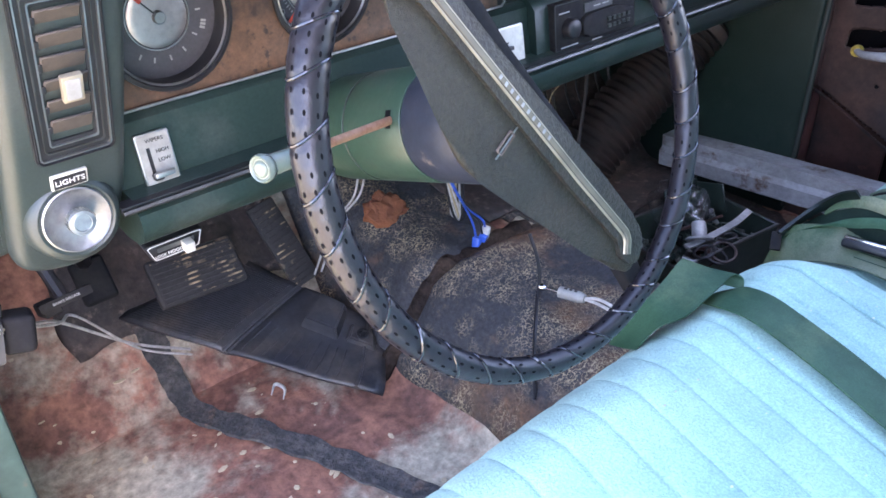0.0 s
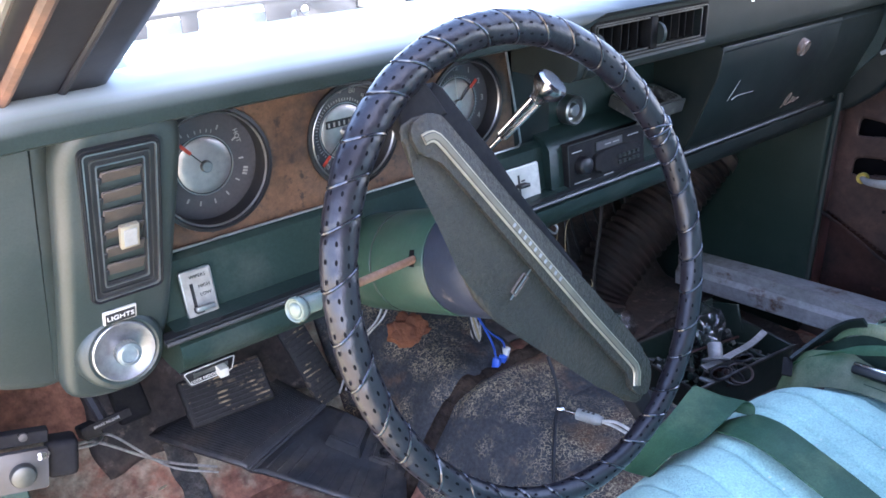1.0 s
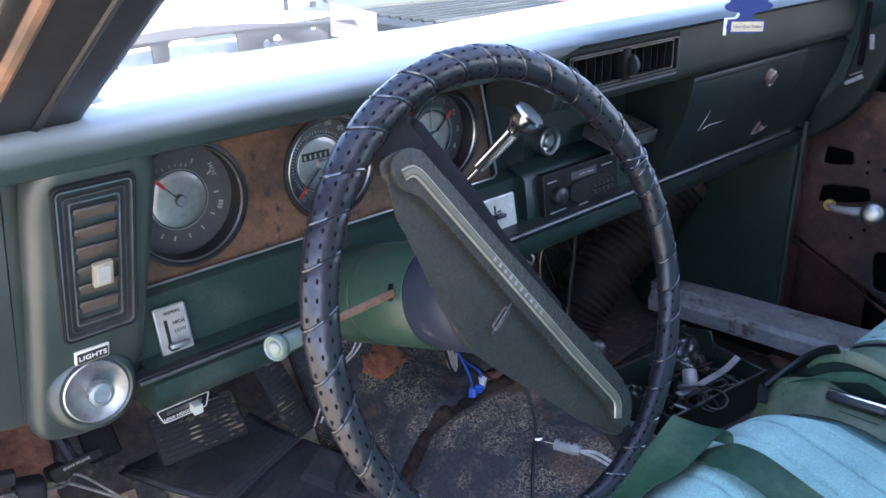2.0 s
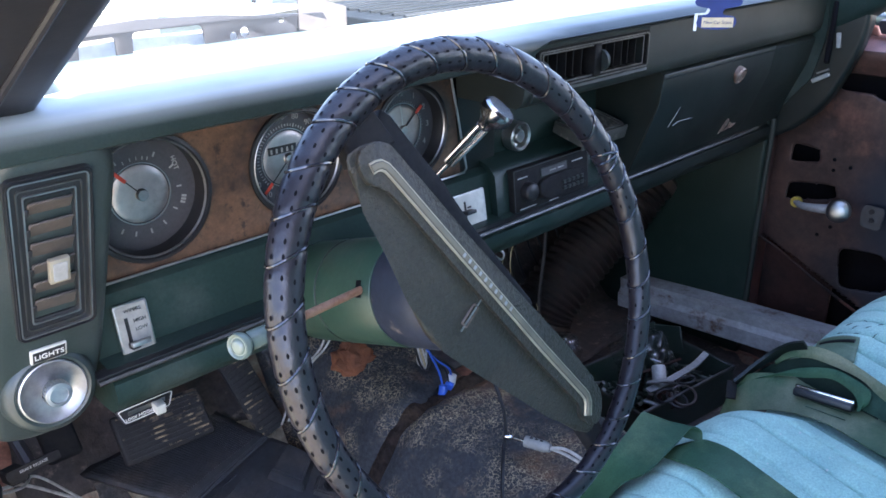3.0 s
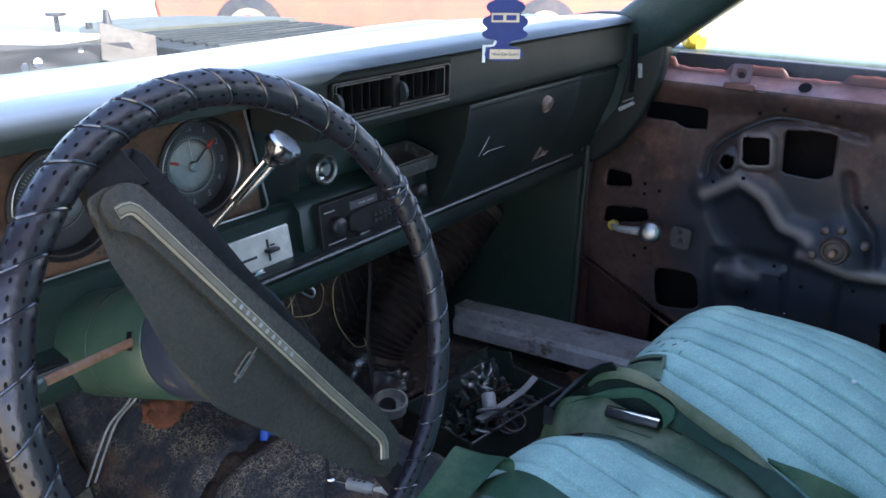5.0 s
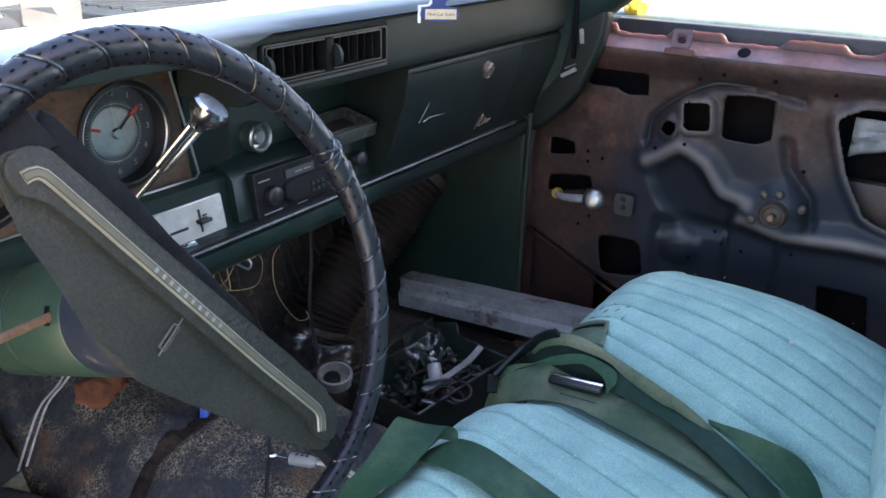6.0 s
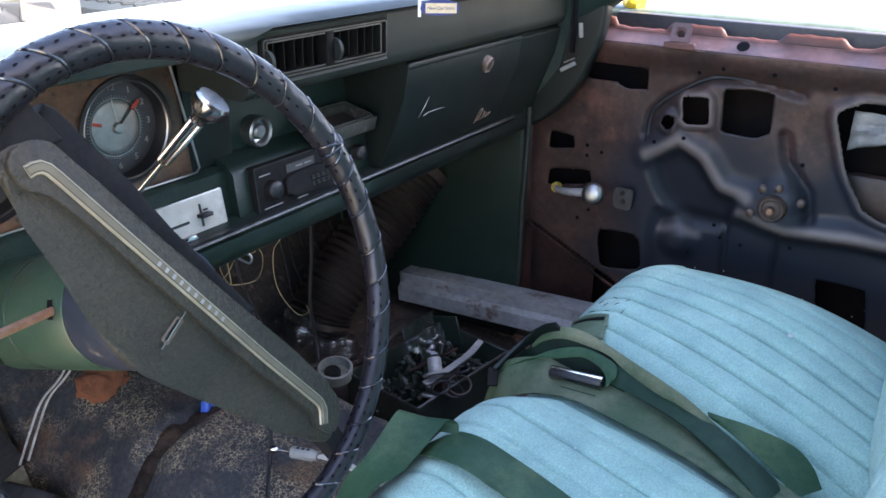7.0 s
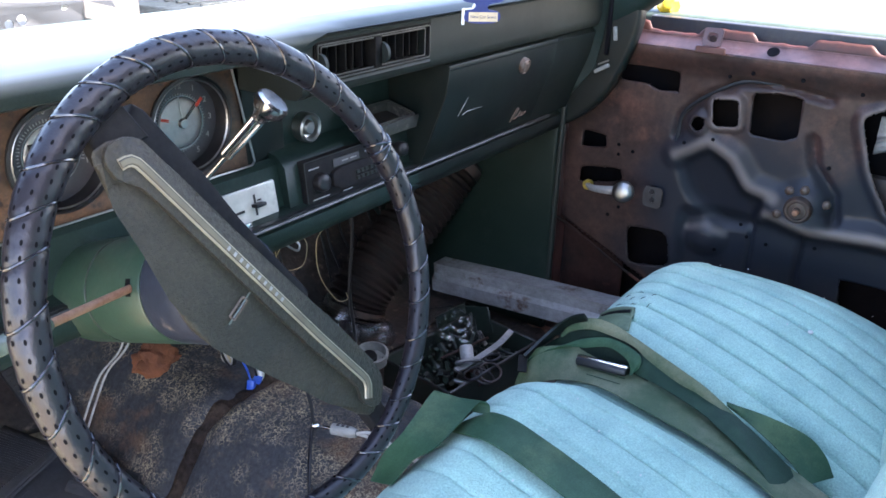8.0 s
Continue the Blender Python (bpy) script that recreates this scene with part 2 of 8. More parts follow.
TAN = mat("tan_card", (0.62, 0.50, 0.33), 0.6, bump=0.0)
STRIPTAPE = mat("grey_tape", (0.055, 0.054, 0.055), 0.85, second=(0.11, 0.10, 0.09), scale=38, mix=(0.45, 0.60), fine=160, bump=1.0, bump_d=0.004, third=(0.15, 0.10, 0.075), third_scale=26, third_mix=(0.58, 0.68), grain_amp=0.5)
SATIN = mat("satin_metal", (0.34, 0.35, 0.36), 0.36, 0.85, second=(0.25, 0.26, 0.27), scale=40, bump=0.02)
TRIMDARK = mat("worn_trim", (0.12, 0.123, 0.12), 0.42, 0.8, second=(0.06, 0.063, 0.06), scale=30, bump=0.1)
PALEGLASS = mat("pale_green_plastic", (0.13, 0.16, 0.13), 0.22, second=(0.09, 0.12, 0.10), scale=60, bump=0.0, coat=0.3)
SEALER = mat("black_sealer", (0.010, 0.011, 0.014), 0.5, second=(0.018, 0.018, 0.02), scale=40, fine=200, bump=0.3)
HOLEBLACK = mat("punched_hole", (0.005, 0.005, 0.007), 0.8, bump=0.0, spec=0.1)
SHADOWSTEEL = mat("cavity_shade_steel", (0.006, 0.006, 0.008), 0.8, second=(0.012, 0.008, 0.007), scale=9, fine=80, bump=0.3, spec=0.1)
BELTFADED = mat("faded_webbing", (0.040, 0.078, 0.043), 0.6, second=(0.070, 0.105, 0.060), scale=10, mix=(0.40, 0.60), fine=520, bump=0.35, bump_d=0.0006, third=(0.165, 0.175, 0.115), third_scale=7, third_mix=(0.47, 0.66), spec=0.2)
BELTSHADE = mat("shaded_webbing", (0.005, 0.014, 0.010), 0.7, second=(0.009, 0.022, 0.015), scale=20, fine=520, bump=0.35, bump_d=0.0006, spec=0.15)
BELTDARK = mat("dark_webbing", (0.010, 0.034, 0.022), 0.6, second=(0.018, 0.050, 0.032), scale=20, fine=520, bump=0.35, bump_d=0.0006, spec=0.2)
OLIVE = mat("olive_vinyl", (0.11, 0.16, 0.095), 0.55, second=(0.085, 0.13, 0.075), scale=40, fine=300, bump=0.2)
RUSTYSCREW = mat("rusty_screw", (0.17, 0.13, 0.11), 0.5, 0.3, second=(0.10, 0.055, 0.035), scale=120, fine=300, bump=0.2)
VENTDARK = mat("dusty_vent_plastic", (0.0055, 0.0055, 0.0055), 0.65, second=(0.010, 0.009, 0.008), scale=60, fine=300, bump=0.05, spec=0.12)
TRAYGREY = mat("dusty_tray_metal", (0.042, 0.044, 0.040), 0.5, second=(0.03, 0.029, 0.026), scale=40, fine=200, bump=0.2, third=(0.16, 0.15, 0.13), third_scale=60, third_mix=(0.55, 0.7))
LIPRED = mat("dark_red_lip", (0.060, 0.018, 0.015), 0.55, second=(0.035, 0.014, 0.012), scale=25, fine=120, bump=0.3)
# worn red oxide, lightened to carry the pink glare on the door's top roll
GLAREPINK = mat("worn_oxide_with_glare", (0.17, 0.080, 0.067), 0.46, second=(0.085, 0.036, 0.030), scale=16, mix=(0.38, 0.62), fine=90, bump=0.25, third=(0.30, 0.20, 0.18), third_scale=12, third_mix=(0.58, 0.70))
REDDARK = mat("dark_oxide_steel", (0.044, 0.020, 0.016), 0.7, second=(0.020, 0.013, 0.012), scale=12, fine=90, bump=0.3, third=(0.12, 0.052, 0.036), third_scale=14, third_mix=(0.58, 0.7), spec=0.15)
FELT = mat("old_brown_felt", (0.024, 0.018, 0.016), 0.9, second=(0.050, 0.034, 0.025), scale=24, fine=140, bump=0.9, bump_d=0.004, grain_amp=0.5, spec=0.1)
# apron paints kept very dark: their shade is put into the colour
BAYGREY = mat("shaded_bay_paint", (0.010, 0.014, 0.016), 0.7, second=(0.016, 0.020, 0.022), scale=12, fine=60, bump=0.3, spec=0.2, third=(0.035, 0.038, 0.036), third_scale=9, third_mix=(0.55, 0.7), stretch=(0.4, 3, 1))
BAYGREEN = mat("shaded_apron_paint", (0.026, 0.033, 0.024), 0.6, second=(0.038, 0.042, 0.030), scale=6, fine=60, bump=0.1)
JAMBGREEN = mat("jamb_paint", (0.050, 0.085, 0.070), 0.42, second=(0.036, 0.062, 0.052), scale=9, fine=80, bump=0.1, third=(0.10, 0.07, 0.05), third_scale=20, third_mix=(0.62, 0.72))
DULLTAB = mat("reflected_patch_tone", (0.075, 0.070, 0.064), 0.85, second=(0.055, 0.051, 0.047), scale=20, bump=0.1, spec=0.1)
MATTEBLACK = mat("matte_black_plastic", (0.010, 0.010, 0.012), 0.75, second=(0.016, 0.015, 0.015), scale=40, fine=200, bump=0.2, spec=0.15)
SOCKET = mat("grey_socket", (0.30, 0.30, 0.28), 0.5, bump=0.0)
RIBBED = mat("ribbed_hose", (0.013, 0.0105, 0.010), 0.6, second=(0.028, 0.020, 0.017), scale=14, fine=120, bump=0.2, spec=0.15)


# ---- mesh tools ----
def part(name, bm, material, parent=None, label="", smooth=True, sharp=40):
    me = bpy.data.meshes.new(name)
    bmesh.ops.recalc_face_normals(bm, faces=bm.faces)
    bm.to_mesh(me)
    bm.free()
    for m in material if isinstance(material, (list, tuple)) else (material,):
        me.materials.append(m)
    if smooth:
        me.shade_smooth()
        me.set_sharp_from_angle(angle=radians(sharp))
    ob = new(name, me)
    if parent:
        ob.parent = parent
    if label:
        tagged(ob, label)
    return ob


def thing(name, label, category, group="", kind=""):
    return tagged(new(name), label, category, group, kind)


def add_box(bm, lo, hi, bevel=0.0, seg=2, m=None):
    lo, hi = Vector(lo), Vector(hi)
    made = bmesh.ops.create_cube(bm, size=1.0, matrix=Matrix.Translation((lo + hi) / 2) @ Matrix.Diagonal((*(hi - lo), 1)))
    vs = made["verts"]
    if bevel:
        es = list({e for v in vs for e in v.link_edges})
        out = bmesh.ops.bevel(bm, geom=es, offset=bevel, segments=seg, affect="EDGES", profile=0.5)
        vs = list({v for f in out["faces"] for v in f.verts} | {v for v in vs if v.is_valid})
    if m is not None:
        bmesh.ops.transform(bm, matrix=m, verts=vs)
    return bm


def box(lo, hi, bevel=0.0, seg=2, m=None):
    return add_box(bmesh.new(), lo, hi, bevel, seg, m)


def smooth_line(pts, n=8):
    """Catmull-Rom through the points."""
    p = [Vector(q) for q in pts]
    p = [2 * p[0] - p[1]] + p + [2 * p[-1] - p[-2]]
    out = []
    for i in range(1, len(p) - 2):
        for k in range(n):
            t = k / n
            a, b, c, d = p[i - 1:i + 3]
            out.append(0.5 * ((2 * b) + (c - a) * t + (2 * a - 5 * b + 4 * c - d) * t * t + (3 * b - a - 3 * c + d) * t ** 3))
    return out + [p[-2]]


def add_tube(bm, pts, r, seg=8, cap=True, flat=None):
    """A tube along pts; r a number or a function of 0..1."""
    pts = [Vector(p) for p in pts]
    rings, prev = [], None
    for i, p in enumerate(pts):
        d = (pts[min(i + 1, len(pts) - 1)] - pts[max(i - 1, 0)]).normalized()
        if prev is None:
            prev = d.orthogonal().normalized()
        side = (prev - d * prev.dot(d)).normalized()
        prev = side
        up = d.cross(side)
        rad = r(i / (len(pts) - 1)) if callable(r) else r
        rings.append([bm.verts.new(p + side * rad * math.cos(a) + up * rad * math.sin(a)) for a in (2 * math.pi * k / seg for k in range(seg))])
    for a, b in zip(rings, rings[1:]):
        for k in range(seg):
            bm.faces.new((a[k], a[(k + 1) % seg], b[(k + 1) % seg], b[k]))
    if cap:
        bm.faces.new(rings[0][::-1])
        bm.faces.new(rings[-1])
    return bm


def tube(pts, r, seg=8, cap=True):
    return add_tube(bmesh.new(), pts, r, seg, cap)


def sweep_x(profile, x0, x1, steps=2, shift=None):
    """A closed (y, z) profile run along x, capped. shift(x) moves a station by (dy, dz)."""
    bm = bmesh.new()
    rings = []
    for i in range(steps):
        x = x0 + (x1 - x0) * i / (steps - 1)
        dy, dz = shift(x) if shift else (0, 0)
        rings.append([bm.verts.new((x, y + dy, z + dz)) for y, z in profile])
    n = len(profile)
    for a, b in zip(rings, rings[1:]):
        for k in range(n):
            bm.faces.new((a[k], a[(k + 1) % n], b[(k + 1) % n], b[k]))
    bm.faces.new(rings[0][::-1])
    bm.faces.new(rings[-1])
    return bm


def extrude_z(outline, z0, z1, bevel=0.0, seg=3, top_only=False):
    bm = bmesh.new()
    low = [bm.verts.new((x, y, z0)) for x, y in outline]
    high = [bm.verts.new((x, y, z1)) for x, y in outline]
    n = len(outline)
    bm.faces.new(low[::-1])
    top = bm.faces.new(high)
    for k in range(n):
        bm.faces.new((low[k], low[(k + 1) % n], high[(k + 1) % n], high[k]))
    if bevel:
        es = list(top.edges) if top_only else [e for e in bm.edges if abs(e.verts[0].co.z - e.verts[1].co.z) < 1e-6]
        bmesh.ops.bevel(bm, geom=es, offset=bevel, segments=seg, affect="EDGES", profile=0.5)
    return bm


def revolve(profile, seg=48, m=None):
    """A (radius, height) profile turned about z; radius 0 closes it."""
    bm = bmesh.new()
    rings = []
    for r, h in profile:
        if r < 1e-6:
            rings.append([bm.verts.new((0, 0, h))])
        else:
            rings.append([bm.verts.new((r * math.cos(2 * math.pi * k / seg), r * math.sin(2 * math.pi * k / seg), h)) for k in range(seg)])
    for a, b in zip(rings, rings[1:]):
        for k in range(seg):
            q = [a[k % len(a)], a[(k + 1) % len(a)], b[(k + 1) % len(b)], b[k % len(b)]]
            q = list(dict.fromkeys(q))
            if len(q) > 2:
                bm.faces.new(q)
    if m is not None:
        bm.transform(m)
    return bm


def round_rect(w, h, r, n=5):
    out = []
    for cx, cy, a0 in ((w / 2 - r, h / 2 - r, 0), (-w / 2 + r, h / 2 - r, 90), (-w / 2 + r, -h / 2 + r, 180), (w / 2 - r, -h / 2 + r, 270)):
        out += [(cx + r * math.cos(radians(a0 + 90 * k / n)), cy + r * math.sin(radians(a0 + 90 * k / n))) for k in range(n + 1)]
    return out


def ring_plate(outer, inner, depth, bevel=0.0):
    """A frame between two outlines with as many points each, thick along z."""
    bm = bmesh.new()
    n = len(outer)
    lay = [[bm.verts.new((x, y, z)) for x, y in o] for o, z in ((outer, 0), (outer, depth), (inner, depth), (inner, 0))]
    for a, b in zip(lay, lay[1:] + lay[:1]):
        for k in range(n):
            bm.faces.new((a[k], a[(k + 1) % n], b[(k + 1) % n], b[k]))
    if bevel:
        tops = [e for e in bm.edges if e.verts[0].co.z > depth - 1e-6 and e.verts[1].co.z > depth - 1e-6 and len(e.link_faces) == 2
                and abs(e.link_faces[0].normal.dot(e.link_faces[1].normal)) < 0.5]
        bm.normal_update()
        tops = [e for e in bm.edges if min(v.co.z for v in e.verts) > depth - 1e-6 and e.calc_face_angle(0) > 1]
        bmesh.ops.bevel(bm, geom=tops, offset=bevel, segments=2, affect="EDGES")
    return bm


def facing(x, y, z, lean=0.0, turn=0.0):
    """A pose whose z axis comes out of the dash to the driver (-y), x to the passenger side, y up; lean tips the face upward."""
    return pose(x, y, z, 90 + 0, 0, turn) @ pose(0, 0, 0, -lean, 0, 0)


def words(text, size, m, material, parent, name="lettering", depth=0.0003, align="CENTER"):
    cu = bpy.data.curves.new(name, "FONT")
    cu.body, cu.size, cu.extrude, cu.align_x, cu.align_y = text, size, depth, align, "CENTER"
    tmp = bpy.data.objects.new("tmp", cu)
    scene.collection.objects.link(tmp)
    dg = bpy.context.evaluated_depsgraph_get()
    me = bpy.data.meshes.new_from_object(tmp.evaluated_get(dg))
    bpy.data.objects.remove(tmp)
    me.name = name
    me.transform(m)
    me.materials.clear()
    me.materials.append(material)
    ob = new(name, me)
    ob.parent = parent
    return ob


# ---- the car's shell ----
def grid_surface(name, fn, nu, nv, material, parent=None, label="", thick=0.0):
    """A sheet fn(u, v) with u, v from 0 to 1."""
    bm = bmesh.new()
    vs = [[bm.verts.new(fn(i / nu, j / nv)) for j in range(nv + 1)] for i in range(nu + 1)]
    for i in range(nu):
        for j in range(nv):
            bm.faces.new((vs[i][j], vs[i + 1][j], vs[i + 1][j + 1], vs[i][j + 1]))
    ob = part(name, bm, material, parent, label)
    if thick:
        s = ob.modifiers.new("thickness", "SOLIDIFY")
        s.thickness, s.offset = thick, 0
    return ob


KICK = mat("dark_kick_vinyl", (0.0095, 0.020, 0.016), 0.42, second=(0.013, 0.025, 0.020), fine=400, bump=0.1, spec=0.15, third=(0.024, 0.034, 0.028), third_scale=7, third_mix=(0.55, 0.75))
FLOOR_Z, DOOR_X, SIDE_X = 0.03, 1.02, -0.40


def hump(x, y):
    """Height of the floor pan: tunnel in the middle, toe board rising to the firewall."""
    c = abs(x - 0.33)
    grow = 0.10 + 0.05 * min(1, max(0, (y + 0.25) / 0.6))
    t = min(1.0, max(0.0, (0.235 - c) / 0.15))
    tun = grow * (3 * t * t - 2 * t ** 3)
    toe = max(0.0, y - 0.24) * 1.0
    toe = toe if toe < 0.22 else 0.22 + (toe - 0.22) * 2.2
    return FLOOR_Z + max(tun, toe) + 0.25 * min(tun, toe)


def floor_fn(u, v):
    x, y = -0.40 + 1.43 * u, -1.7 + 2.22 * v
    z = hump(x, y)
    return (x, y, z + 0.006 * noise.noise((x * 9, y * 9, 0)) + 0.003 * noise.noise((x * 30, y * 30, 3)))


floor = tagged(grid_surface("floor", floor_fn, 96, 150, RUSTFLOOR), "rusty bare metal car floor with flaking paint", "floor", kind="structure")


# thick tar matting over the transmission tunnel and toe board, in patches with torn edges
def tar_patch(x0, x1, y0, y1, lift, seed, lean=0.0):
    def fn(u, v):
        x = x0 + (x1 - x0) * u + 0.018 * noise.noise((v * 3, seed, 1)) + lean * v
        y = y0 + (y1 - y0) * v + 0.02 * noise.noise((u * 3, seed, 5))
        edge = min(u, 1 - u, v, 1 - v)
        z = hump(x, y) + lift * min(1, edge * 14) + 0.012 * noise.noise((x * 7, y * 7, seed)) + 0.004 * noise.noise((x * 40, y * 40, seed)) + 0.002
        return (x, y, z)
    return fn


for x0, x1, y0, y1, lift, seed, lean in ((0.135, 0.52, -0.25, 0.084, 0.018, 1, 0.0), (0.115, 0.36, 0.089, 0.42, 0.014, 2, 0.05), (0.40, 0.58, 0.11, 0.44, 0.012, 3, 0.0)):
    tagged(grid_surface("tar_mat", tar_patch(x0, x1, y0, y1, lift, seed, lean), 40, 36, TAR, thick=0.006),
           "torn black tar insulation mat speckled with tan fibres", "insulation mat", "tar mats on the tunnel")

def fold_fn(u, v):
    x = 0.105 + 0.30 * u
    w = 0.018 + 0.010 * noise.noise((u * 5, 2, 8))
    y = 0.086 + 0.012 * noise.noise((u * 4, 1, 3)) + w * (2 * v - 1)
    z = hump(x, y) + 0.006 + 0.011 * math.sin(v * math.pi) + 0.010 * noise.noise((x * 22, y * 30, 4)) + 0.005 * noise.noise((x * 60, y * 60, 9))
    return (x, y, z)


tagged(grid_surface("torn_felt", fold_fn, 70, 14, FELT, thick=0.003), "torn brown felt pushed up between the tar mats", "insulation mat")
# dark sheet added over the rusty toe board behind the pedals
tagged(grid_surface("toe_sheet", tar_patch(-0.215, 0.125, 0.315, 0.495, 0.008, 6), 40, 30, FIREWALL, thick=0.005), "dark sheet on the driver's toe board", "insulation mat")
fw = part("firewall", box((-0.42, 0.50, 0.0), (1.04, 0.53, 0.645)), FIREWALL)
tagged(fw, "dirty dark metal firewall under the dashboard", "firewall", kind="structure")
kick = part("kick_panel", box((0.955, -0.062, 0.03), (0.985, 0.50, 0.52), 0.01, 3), KICK)
tagged(kick, "dark green moulded kick panel below the dash", "kick panel", kind="structure")
part("edge_bead", tube([(0.957, -0.064, 0.05), (0.957, -0.064, 0.30), (0.960, -0.066, 0.50)], 0.005, 8), GREYGREEN, kick)
kick2 = part("kick_panel", box((-0.40, -0.02, 0.03), (-0.375, 0.50, 0.50), 0.008, 2), RUSTFLOOR)
tagged(kick2, "bare rusty inner side panel of the driver footwell", "side panel", kind="structure")
cowl = part("cowl", sweep_x([(0.17, 0.60), (0.17, 0.668), (0.30, 0.676), (0.42, 0.662), (0.53, 0.650), (0.55, 0.640), (0.55, 0.60)], -0.42, 1.04, 3), BODYGREEN)
tagged(cowl, "faded green painted cowl below the windscreen", "cowl", kind="structure")
# roof and header are out of view, set so the sun reaches only the dash
roof = part("roof", box((-0.47, -1.75, 1.13), (1.06, -0.62, 1.17), 0.015, 2), ROOF)
tagged(roof, "unseen steel roof with pale headlining", "roof", kind="structure")
header = part("windscreen_header", box((-0.20, -0.66, 1.085), (0.86, -0.56, 1.15), 0.015, 2), PILLAR)
tagged(header, "dark painted windscreen header rail", "header rail", kind="structure")
# unseen rear walls and pillar, added to cut the light from behind
rear = part("wall_rear", box((-0.42, -1.78, 0.0), (1.06, -1.74, 1.15)), ROOF)
tagged(rear, "plain unseen wall closing the rear of the cabin", "wall", kind="structure")
side = part("wall_side_rear", box((1.03, -1.75, 0.0), (1.07, -1.02, 0.66)), ROOF)
tagged(side, "plain unseen rear quarter of the cabin", "wall", kind="structure")
side = part("wall_side_driver_rear", box((-0.47, -1.75, 0.0), (-0.43, -1.02, 0.66)), ROOF)
tagged(side, "plain unseen rear quarter of the cabin", "wall", kind="structure")
post_b = part("pillar_rear_driver", box((-0.47, -1.14, 0.66), (-0.43, -1.02, 1.13), 0.012, 2), PILLAR)
tagged(post_b, "unseen dark pillar behind the driver's door", "pillar", kind="structure")
sill = part("sill", box((-0.46, -1.75, -0.02), (-0.39, 0.3, 0.06), 0.012, 2), RUSTFLOOR)
tagged(sill, "rusty door sill on the driver side", "sill", kind="structure")


hinge = part("hinge_pillar", box((1.005, -0.05, -0.02), (1.12, 0.52, 0.66), 0.004, 1), REDMETAL)
tagged(hinge, "red-primed door hinge pillar", "hinge pillar", kind="structure")
rocker = part("rocker", box((0.97, -1.75, -0.10), (1.10, 0.5, 0.075), 0.01, 2), DARKMETAL)
tagged(rocker, "dark rusty inner sill below the passenger door", "sill", kind="structure")


def pillar(name, a, b, w, d, material, label):
    """A flattened post from a to b, w across and d deep."""
    bm = bmesh.new()
    a, b = Vector(a), Vector(b)
    ax = (b - a).normalized()
    sx = Vector((1, 0, 0))
    sx = (sx - ax * sx.dot(ax)).normalized()
    sy = ax.cross(sx)
    out = round_rect(w, d, min(w, d) * 0.3, 3)
    rings = [[bm.verts.new(p + sx * x + sy * y) for x, y in out] for p in (a, a.lerp(b, 0.5), b)]
    for r0, r1 in zip(rings, rings[1:]):
        for k in range(len(out)):
            bm.faces.new((r0[k], r0[(k + 1) % len(out)], r1[(k + 1) % len(out)], r1[k]))
    bm.faces.new(rings[0][::-1])
    bm.faces.new(rings[-1])
    ob = part(name, bm, material)
    tagged(ob, label, "pillar", kind="structure")
    return ob


pil = pillar("pillar_driver", (-0.305, 0.035, 0.66), (-0.213, -0.585, 1.08), 0.100, 0.05, PILLAR, "dark painted windscreen pillar with brown weatherstrip")
PA, PB, SXV, SYV = Vector((-0.305, 0.035, 0.66)), Vector((-0.213, -0.585, 1.08)), Vector((0.99, 0.10, -0.07)), Vector((0.0, 0.556, 0.82))
for name_, dx, r_, m_, lab in (("weatherstrip", -0.026, 0.0050, COPPER, "cracked brown weatherstrip"), ("drip_rail", -0.046, 0.0030, DULLCHROME, "thin dull metal drip rail"), ("trim_bead", 0.012, 0.0028, PILLAR, ""), ("weatherstrip", -0.066, 0.0060, COPPER, "cracked brown weatherstrip")):
    part(name_, tube([p + SXV * dx - SYV * 0.026 for p in (PA, PB)], r_, 8), m_, pil, lab)
pillar("pillar_passenger", (1.015, -0.05, 0.64), (0.915, -0.65, 1.08), 0.075, 0.10, VINYL, "dark green windscreen pillar trim")

# windscreen: glass with a film of dust
GLASS = bpy.data.materials.new("dusty_glass")
GLASS.use_nodes = True
gn = GLASS.node_tree
gb = gn.nodes["Principled BSDF"]
gb.inputs["Base Color"].default_value = (0.26, 0.29, 0.31, 1)
gb.inputs["Roughness"].default_value = 0.9
tr = gn.nodes.new("ShaderNodeBsdfTransparent")
tr.inputs[0].default_value = (0.90, 0.96, 0.96, 1)
gmix = gn.nodes.new("ShaderNodeMixShader")
gno = gn.nodes.new("ShaderNodeTexNoise")
gno.inputs["Scale"].default_value, gno.inputs["Detail"].default_value = 7.0, 8.0
gtc = gn.nodes.new("ShaderNodeTexCoord")
gmp = gn.nodes.new("ShaderNodeMapping")
gmp.inputs["Scale"].default_value = (0.7, 2.5, 4.0)
gn.links.new(gtc.outputs["Object"], gmp.inputs[0])
gn.links.new(gmp.outputs[0], gno.inputs["Vector"])
gra = gn.nodes.new("ShaderNodeMapRange")
gra.inputs["To Min"].default_value, gra.inputs["To Max"].default_value = 0.02, 0.31
gn.links.new(gno.outputs["Fac"], gra.inputs["Value"])
gn.links.new(gra.outputs[0], gmix.inputs[0])
gn.links.new(tr.outputs[0], gmix.inputs[1])
gn.links.new(gb.outputs[0], gmix.inputs[2])
gn.links.new(gmix.outputs[0], gn.nodes["Material Output"].inputs[0])


def glass_fn(u, v):
    x = -0.31 + 1.28 * u
    bow = 0.13 * (1 - (2 * u - 1) ** 2)
    return (x - 0.10 * (2 * u - 1) * v, 0.14 + bow - (0.72 + 0.85 * bow) * v, 0.682 + 0.43 * v)


glass = tagged(grid_surface("windscreen", glass_fn, 24, 10, GLASS), "dusty curved windscreen glass", "windscreen", kind="structure")
glass.visible_shadow = False

